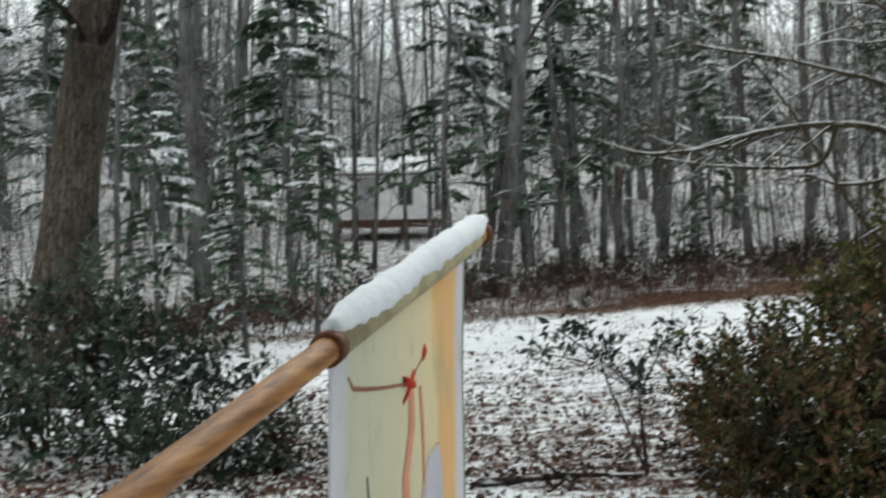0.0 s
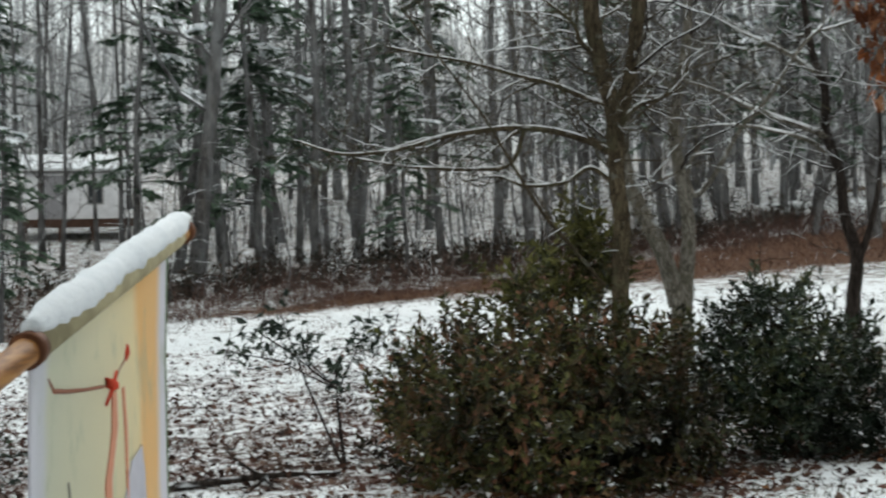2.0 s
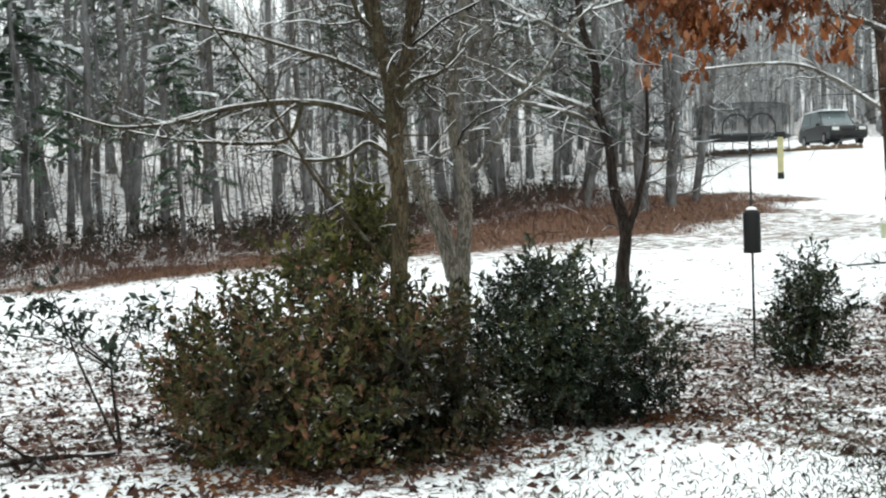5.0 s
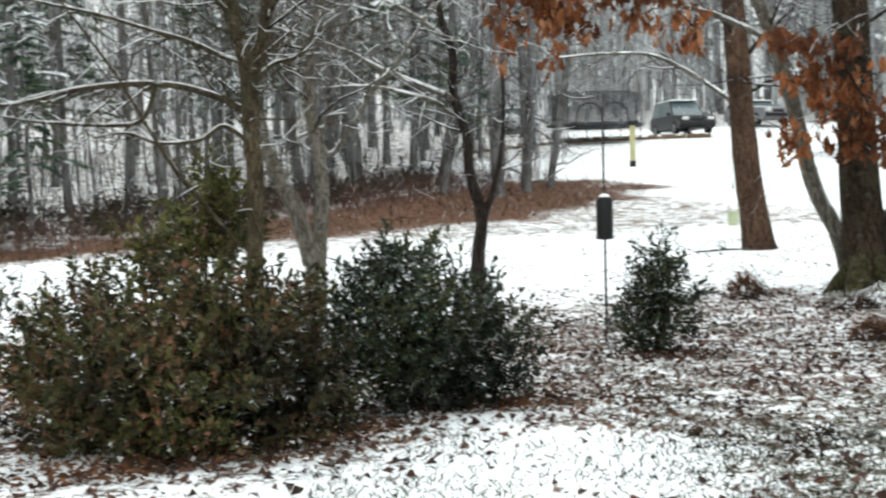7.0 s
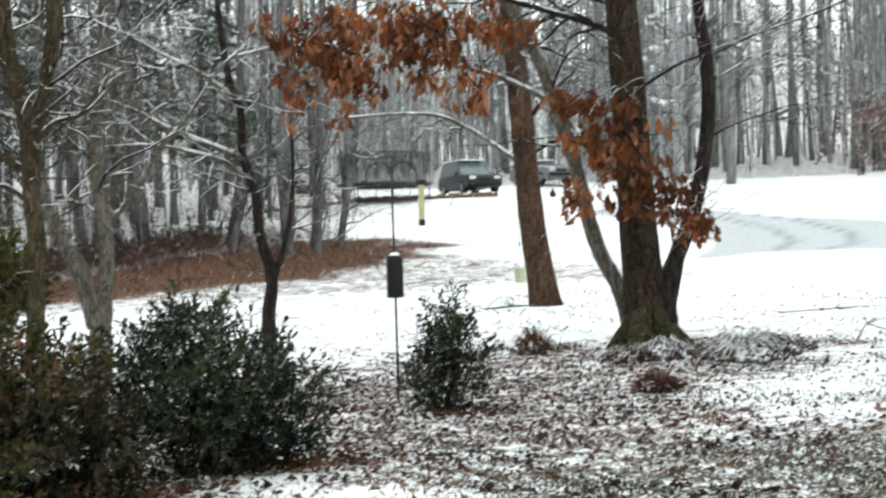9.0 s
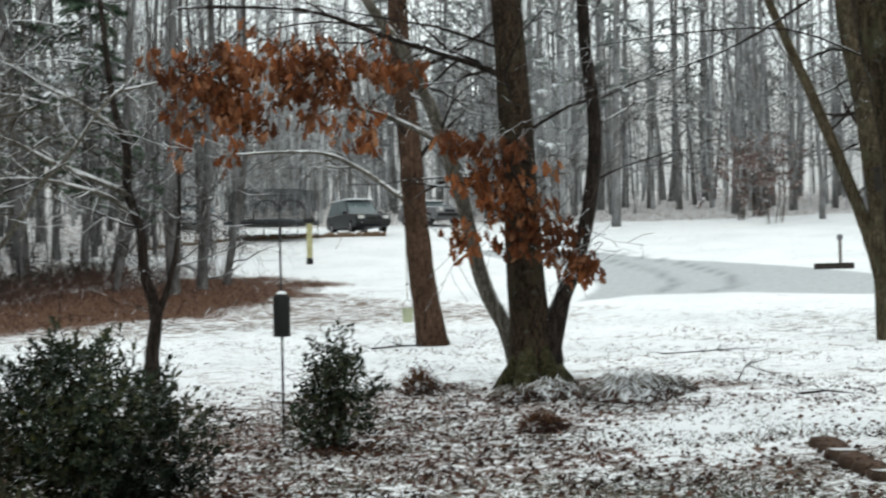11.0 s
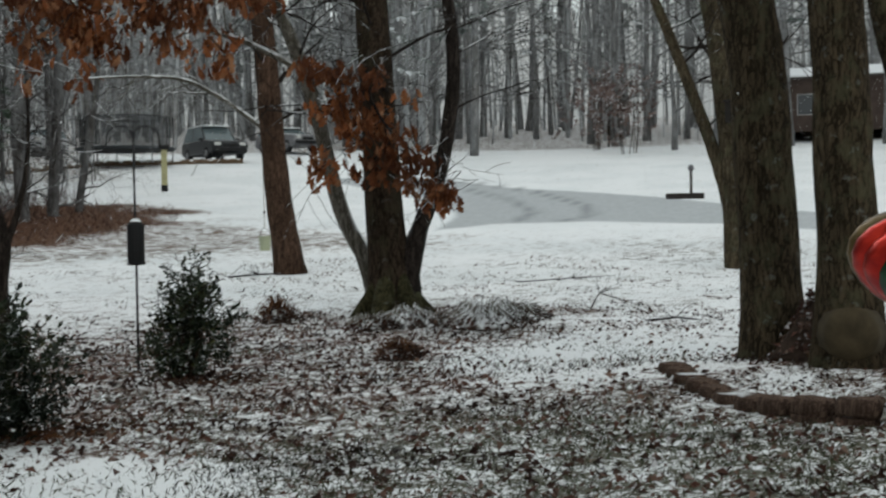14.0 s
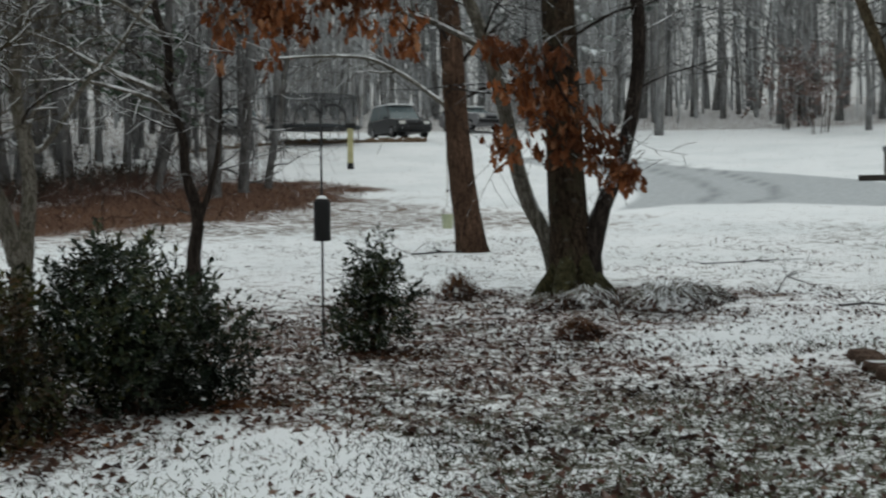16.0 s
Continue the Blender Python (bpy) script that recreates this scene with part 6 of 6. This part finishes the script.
WHITE_WALL = plain("pale_painted_board", (0.74, 0.75, 0.78), 0.7, 0.2, 0, 0.2, 3)
hut("garden_shed", "small white shed with a snowy roof on stilts", "shed", (-2.2, 53.6), 3, 3.5, 2.6, 1.75, 0.55, WHITE_WALL, 0.62, [("door", -0.75, 0.75, 0.0, 1.65), ("window", 0.7, 0.6, 0.55, 1.4)], deck=True)
GREY_WALL = plain("grey_brown_siding", (0.070, 0.050, 0.042), 0.8, 0.2, 0, 0.35, 2)
hut("distant_house", "low dark brown house with snow on its roof among trees", "house", (75.0, 34.6), -65, 11.0, 7.0, 3.0, 0.2, GREY_WALL, 0.75, [("window", -4.2, 1.2, 0.9, 2.1), ("window", -1.5, 1.2, 0.9, 2.1), ("door", 0.9, 0.95, 0.0, 2.1), ("window", 3.6, 1.5, 0.9, 2.1)], gable=True)


# ---------------------------------------------------------------- edged bed


def edging():
    t = thing("bed_edging", (9.6, 5.2, ground_z(9.6, 5.2)), "curved edging of dark concrete blocks dusted with snow", "edging")
    line, _ = smooth_line([(11.0, 7.3, 0), (10.6, 6.9, 0), (10.1, 6.4, 0), (9.5, 5.65, 0), (9.08, 4.92, 0), (9.03, 4.28, 0), (9.3, 3.55, 0), (9.95, 2.9, 0), (11.0, 2.5, 0)], [1] * 9, 24)
    r = random.Random(4)
    stone = bark("concrete_block", (0.070, 0.045, 0.034), (0.21, 0.145, 0.110), 0.42, 0.85, 0.99, grain=1.4)
    out = [(-0.172, -0.01), (-0.158, -0.07), (-0.11, -0.125), (-0.04, -0.15), (0.04, -0.15), (0.11, -0.125), (0.158, -0.07), (0.172, -0.01), (0.13, 0.12), (-0.13, 0.12)]
    s = Shape()
    n = len(out)
    for z, k in ((0.0, 0.92), (0.02, 0.97), (0.098, 0.97), (0.125, 0.84)):
        s.v += [Vector((x * k, y * k, z)) for x, y in out]
    s.f = [tuple(reversed(range(n))), tuple(range(3 * n, 4 * n))] + [(i + q, (i + 1) % n + q, (i + 1) % n + n + q, i + n + q) for q in (0, n, 2 * n) for i in range(n)]
    me = s.mesh("block", stone)
    for course, shift in ((0, 0.0), (1, 0.0)):
        run = shift
        for a, b in zip(line, line[1:]):
            run += (b - a).length
            if run >= 0.362:
                run -= 0.362
                if course == 0 and a.y > 5.0:
                    continue
                lift = 0.127 * min(1.0, max(0.15, (5.9 - a.y) / 1.4))
                d = b - a
                ang = math.degrees(math.atan2(d.y, d.x))
                ob = new("block", me)
                ob.parent = t
                x, y = a.x - 9.6, a.y - 5.2
                ob.matrix_basis = pose(x + r.uniform(-0.012, 0.012), y + r.uniform(-0.012, 0.012), ground_z(a.x, a.y) - t.location.z - 0.065 + course * lift, r.uniform(-2, 2), r.uniform(-2, 2), ang + r.uniform(-5, 5))


edging()

# ---------------------------------------------------------------- falling snow


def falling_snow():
    """Flakes in the air, small and few near the porch, thick and oversized towards the woods to make haze."""
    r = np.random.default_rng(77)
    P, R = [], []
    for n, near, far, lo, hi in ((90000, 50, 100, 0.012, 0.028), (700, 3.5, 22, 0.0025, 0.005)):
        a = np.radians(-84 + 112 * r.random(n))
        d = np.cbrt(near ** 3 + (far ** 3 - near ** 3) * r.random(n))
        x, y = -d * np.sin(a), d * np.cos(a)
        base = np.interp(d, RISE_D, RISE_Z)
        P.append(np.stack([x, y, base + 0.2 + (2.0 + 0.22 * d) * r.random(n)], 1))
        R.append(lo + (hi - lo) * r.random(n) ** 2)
    P, R = np.concatenate(P), np.concatenate(R)[:, None]
    n = len(P)
    # each flake is a bent pair of triangles
    u, w = rand_dirs(r, n), rand_dirs(r, n)
    w = np.cross(u, w)
    w /= np.linalg.norm(w, axis=1, keepdims=True) + 1e-9
    k = np.cross(u, w)
    V = np.stack([P + u * R, P + w * R * 0.8 + k * R * 0.4, P - u * R, P - w * R * 0.8 + k * R * 0.4], 1).reshape(-1, 3)
    F = np.array([[0, 1, 2], [0, 2, 3]])[None] + 4 * np.arange(n)[:, None, None]
    me = bpy.data.meshes.new("falling_snow")
    me.vertices.add(4 * n)
    me.vertices.foreach_set("co", V.astype(np.float32).ravel())
    me.loops.add(6 * n)
    me.loops.foreach_set("vertex_index", F.astype(np.int32).ravel())
    me.polygons.add(2 * n)
    me.polygons.foreach_set("loop_start", np.arange(0, 6 * n, 3, dtype=np.int32))
    me.materials.append(SNOW)
    me.update(calc_edges=True)
    tagged(new("falling_snow", me), "white snowflakes falling through the air", "snow", kind="stuff")


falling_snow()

# ---------------------------------------------------------------- porch
# Unseen porch parts, added; the ceiling also darkens the bulbs and the ornament.
PORCH = plain("porch_paint", (0.55, 0.55, 0.53), 0.6, 0.3, 0, 0.1, 3)
tagged(part("porch_ceiling", Shape().box((0.4, -1.0, 2.42), (4.4, 4.0, 0.12)), PORCH), "plain porch ceiling added out of view", "ceiling", kind="structure")
tagged(part("porch_wall", Shape().box((0.4, -3.0, 1.2), (6.0, 0.15, 2.5)), PORCH), "plain house wall added out of view", "wall", kind="structure")
tagged(part("porch_post", Shape().box((-0.335, 0.28, 1.18), (0.12, 0.12, 2.38)), PORCH), "plain porch post added out of view", "post", kind="structure")


def flag():
    ring, tip = Vector((-0.095, 1.246, 1.4225)), Vector((0.068, 2.0, 1.541))
    way = (tip - ring)
    yaw = math.degrees(math.atan2(way.y, way.x))
    t = thing("house_flag", ring, "cream printed flag on a snow-topped wooden pole", "flag", turn=yaw)
    run = math.hypot(way.x, way.y)
    slope = way.z / run

    def on(u, drop=0.0, off=0.0):
        wave = 0.006 * math.sin(u * 9 + 0.6) * min(1, drop / 0.15)
        return Vector((u * run, wave + off, u * run * slope - drop))

    wood = Mat("varnished_pole", 0.5, 0.3)
    g = wood.noise(3, 5, 0.6, wood.vec((3, 40, 40)))
    wood.color(wood.ramp(g, (0.3, (0.13, 0.048, 0.012)), (0.5, (0.34, 0.145, 0.036)), (0.7, (0.50, 0.25, 0.075))))
    part("pole", Shape().tube([on(-1.12), on(-0.5), on(0.0), on(0.97), on(1.0)], [0.0125, 0.0125, 0.0125, 0.012, 0.012], 20), wood.m, t, "varnished brown wooden dowel", True)
    rust = plain("rusty_ring", (0.16, 0.055, 0.018), 0.6, 0.4, 0.3, 0.5, 40)
    part("ring", Shape().tube([on(-0.015), on(0.012)], [0.0165, 0.0165], 20), rust, t, "brown stop ring", True)
    part("finial", Shape().tube([on(0.955), on(0.985), on(1.0)], [0.017, 0.017, 0.013], 16), rust, t, "brown end cap", True)
    # the sleeve lies round the pole, with the snow along its top
    cloth = Mat("printed_flag_cloth", 0.8, 0.1)
    sx = cloth.n.new("ShaderNodeSeparateXYZ")
    cloth.l.new(cloth.coord.outputs["Object"], sx.inputs[0])
    u = cloth.calc("MULTIPLY", sx.outputs[0], 1.0 / run)
    wob = cloth.calc("ADD", u, cloth.calc("MULTIPLY", cloth.calc("SUBTRACT", cloth.noise(7, 3), 0.5), 0.07))
    base = cloth.ramp(wob, (0.0, (0.74, 0.73, 0.78)), (0.055, (0.72, 0.72, 0.74)), (0.085, (0.70, 0.70, 0.58)), (0.335, (0.80, 0.75, 0.57)), (0.52, (0.86, 0.76, 0.52)), (0.57, (0.86, 0.60, 0.30)), (0.71, (0.86, 0.62, 0.33)), (0.76, (0.76, 0.74, 0.78)))
    smear = cloth.step(cloth.noise(6, 5, 0.7, cloth.vec((2.0, 1, 1.2))), 0.52, 0.66)
    base = cloth.mix(cloth.calc("MULTIPLY", smear, 0.40), base, (0.50, 0.54, 0.42))
    edge = cloth.calc("GREATER_THAN", u, 0.805)
    base = cloth.mix(edge, base, (0.20, 0.27, 0.17))
    weave = cloth.noise(260, 2, 0.5)
    cloth.color(base)
    cloth.bump(weave, 0.25, 0.002)
    shine, both = cloth.n.new("ShaderNodeBsdfTranslucent"), cloth.n.new("ShaderNodeMixShader")
    cloth.put(base, shine.inputs[0])
    both.inputs[0].default_value = 0.4
    cloth.l.new(cloth.b.outputs[0], both.inputs[1])
    cloth.l.new(shine.outputs[0], both.inputs[2])
    cloth.l.new(both.outputs[0], cloth.n["Material Output"].inputs[0])
    s = Shape()
    nu, nv = 28, 30
    for layer in (0.0011, -0.0011):
        for j in range(nv + 1):
            for i in range(nu + 1):
                s.v.append(on(0.82 * i / nu, 0.012 + 0.9 * j / nv, layer))
    k = (nu + 1) * (nv + 1)
    for j in range(nv):
        for i in range(nu):
            a = j * (nu + 1) + i
            s.f.append((a, a + nu + 1, a + nu + 2, a + 1))
            s.f.append((k + a, k + a + 1, k + a + nu + 2, k + a + nu + 1))
    for j in range(nv):
        for i in (0, nu):
            a, b = j * (nu + 1) + i, (j + 1) * (nu + 1) + i
            s.f.append((a, b, k + b, k + a))
    part("cloth", s, cloth.m, t, "cream and orange watercolour-printed cloth", True)
    damp = plain("damp_sleeve_cloth", (0.46, 0.40, 0.25), 0.8, 0.1, 0, 0.35, 20)
    part("sleeve", Shape().tube([on(0.02), on(0.3), on(0.6), on(0.90)], [0.0145, 0.015, 0.015, 0.0143], 18, lump=0.05), damp, t, "damp olive sleeve", True)
    r = np.random.default_rng(7)
    snow = Shape()
    pts = [on(0.0 + 1.0 * i / 40) + Vector((0, r.normal() * 0.0012, 0.0175 + 0.0012 * r.normal())) for i in range(41)]
    rad = [0.0168 * (0.35 + 0.65 * min(1, 3.2 * math.sin(math.pi * min(1, max(0, (i + 0.6) / 41.2))))) * (1 + 0.07 * r.normal()) for i in range(41)]
    snow.tube(pts, rad, 18, lump=0.10)
    part("pole_snow", snow, SNOW, t, "crust of fresh snow along the pole", True)
    # printed twig and ribbons
    ink, red, lilac, pale = (plain(n, c, 0.8, 0.1, vary=0.2, bump=0) for n, c in (("brown_ink", (0.33, 0.15, 0.10)), ("red_ink", (0.62, 0.07, 0.035)), ("lilac_ink", (0.62, 0.60, 0.66)), ("coral_ink", (0.74, 0.335, 0.22))))

    def stripe(name, pts, width, mat, label):
        s = Shape()
        off = 0.0026 if True else 0
        for side in (1, -1):
            for (a, b), w in zip(pts, width):
                s.v += [on(a - w / 2, b, side * off), on(a + w / 2, b, side * off)]
        n = len(pts)
        for base in (0, 2 * n):
            for i in range(n - 1):
                q = base + 2 * i
                s.f.append((q, q + 1, q + 3, q + 2))
        for i in range(n - 1):
            for e in (0, 1):
                q = 2 * i + e
                s.f.append((q, q + 2, q + 2 + 2 * n, q + 2 * n))
        part(name, s, mat, t, label)

    stripe("printed_ribbon", [(0.375, 0.112), (0.37, 0.15), (0.335, 0.20), (0.35, 0.42)], [0.022, 0.026, 0.028, 0.02], pale, "coral ribbon print")
    stripe("printed_ribbon", [(0.425, 0.115), (0.43, 0.16), (0.435, 0.26)], [0.010, 0.012, 0.006], pale, "coral ribbon print")
    stripe("printed_patch", [(0.50, 0.205), (0.49, 0.24), (0.48, 0.30), (0.48, 0.5)], [0.08, 0.15, 0.20, 0.22], lilac, "pale lilac house print")

    def twig(name, pts, rad, mat, label):
        part(name, Shape().tube([on(a, b, 0.0) for a, b in pts], rad, 8), mat, t, label, True)

    twig("printed_twig", [(0.075, 0.040), (0.10, 0.056), (0.16, 0.068), (0.24, 0.082), (0.33, 0.096)], [0.0018, 0.0028, 0.0025, 0.0022, 0.0022], ink, "brown twig print")
    twig("printed_twig", [(0.385, 0.105), (0.41, 0.094), (0.44, 0.090), (0.462, 0.084)], [0.002, 0.0018, 0.002, 0.0016], ink, "brown twig print")
    twig("printed_bow", [(0.345, 0.098), (0.3355, 0.093), (0.385, 0.105), (0.40, 0.110)], [0.003, 0.0058, 0.006, 0.003], red, "red bow print")
    twig("printed_bow", [(0.335, 0.117), (0.375, 0.104), (0.395, 0.092)], [0.003, 0.005, 0.003], red, "red bow print")
    twig("printed_bud", [(0.452, 0.090), (0.462, 0.083), (0.47, 0.076)], [0.003, 0.0055, 0.003], red, "red bud print")
    twig("printed_sprig", [(0.17, 0.158), (0.175, 0.18), (0.18, 0.21)], [0.0025, 0.003, 0.002], plain("grey_ink", (0.24, 0.23, 0.19), 0.8, 0.1), "grey sprig print")
    part("bracket", Shape().tube([on(-1.15), on(-1.0)], [0.019, 0.018], 14), IRON, t, "metal pole bracket", True)


flag()


def string_lights():
    glow = Mat("blue_bulb", 0.12, 0.6)
    deep = glow.ramp(glow.noise(9, 2), (0.3, (0.001, 0.06, 0.85)), (0.7, (0.002, 0.12, 1.0)))
    glow.color(deep)
    glow.put(deep, glow.b.inputs["Emission Color"])
    glow.b.inputs["Emission Strength"].default_value = 0.85
    socket = plain("green_socket", (0.02, 0.06, 0.03), 0.5, 0.4)
    spots_ = [(0.914, 0.778, 1.757), (1.051, 0.579, 1.702), (1.107, 0.468, 1.693)]
    t = thing("light_string", (0.914, 0.778, 2.36), "string of large blue holiday bulbs hung from the porch ceiling", "string lights")
    o = Vector((0.914, 0.778, 2.36))
    prof = [(0.004, 0.0), (0.012, 0.006), (0.0195, 0.02), (0.0245, 0.04), (0.0262, 0.058), (0.0245, 0.076), (0.018, 0.09), (0.013, 0.096)]
    for p in spots_:
        q = Vector(p) - o
        b = part("bulb", Shape().revolve(prof, 28, q), glow.m, t, "glossy glowing blue bulb", True)
        part("socket", Shape().revolve([(0.012, 0.094), (0.0155, 0.097), (0.0155, 0.135), (0.010, 0.145)], 16, q), socket, b, "green socket", True)
    tops = [Vector(p) - o + Vector((0, 0, 0.142)) for p in spots_]
    pts = [Vector((-0.16, 0.26, 0.0)), Vector((-0.06, 0.1, -0.25)), tops[0], (tops[0] + tops[1]) / 2 + Vector((0, 0, 0.02)), tops[1], (tops[1] + tops[2]) / 2 + Vector((0, 0, 0.03)), tops[2], tops[2] + Vector((0.05, -0.1, 0.12)), Vector((0.32, -0.5, 0.0))]
    line, rad = smooth_line(pts, [0.004] * len(pts), 5)
    part("wire", Shape().tube(line, rad, 7), socket, t, "green wire", True)


string_lights()


def spinner():
    c = Vector((1.471, 0.630, 1.442))
    t = thing("wind_spinner", c, "shiny striped red, green and gold hanging ornament", "ornament", turn=-64)
    mats = [Mat("red_foil", 0.3, 0.5, 0.75), Mat("green_foil", 0.38, 0.4, 0.6), Mat("gold_foil", 0.38, 0.4, 0.6)]
    for m, a, b in zip(mats, ((0.24, 0.004, 0.003), (0.001, 0.026, 0.008), (0.05, 0.032, 0.007)), ((0.50, 0.025, 0.010), (0.002, 0.058, 0.016), (0.12, 0.075, 0.018))):
        n = m.noise(30, 3)
        m.color(m.ramp(n, (0.35, a), (0.65, b)))
        m.bump(n, 0.3, 0.004)
    order = (0, 0, 1, 1, 2, 2, 0, 0, 1, 1, 2, 2, 0, 0, 1, 1)
    G = len(order)
    tilt = pose(0, 0, 0, 0, 20, 20)
    R, Z = 0.088, 0.057
    for g in range(G):
        s = Shape()
        na, nz = 4, 12
        for layer in (0, 1):
            for j in range(nz + 1):
                th = -math.pi / 2 + math.pi * j / nz
                for i in range(na + 1):
                    f = i / na
                    a = 2 * math.pi * (g + f) / G + 0.5 * math.sin(th) + 0.75
                    r = (R * math.cos(th) * (0.93 + 0.07 * math.sin(math.pi * f)) + 0.004) * (1 - 0.04 * layer)
                    s.v.append(tilt @ Vector((r * math.cos(a), r * math.sin(a), Z * math.sin(th) * (1 - 0.04 * layer))))
        k = (na + 1) * (nz + 1)
        for j in range(nz):
            for i in range(na):
                q = j * (na + 1) + i
                s.f.append((q, q + 1, q + na + 2, q + na + 1))
                s.f.append((k + q, k + q + na + 1, k + q + na + 2, k + q + 1))
        part("gore", s, mats[order[g]].m, t, ("red foil gore", "green foil gore", "gold foil gore")[order[g]], True)
    top = tilt @ Vector((0, 0, Z))
    part("hanger", Shape().tube([top * 0.9, top * 1.15 + Vector((0, 0, 0.03)), Vector((0.02, 0, 0.2)), Vector((0, 0, 0.925))], [0.004, 0.002, 0.0015, 0.0015], 6), IRON, t, "thin black cord")


spinner()
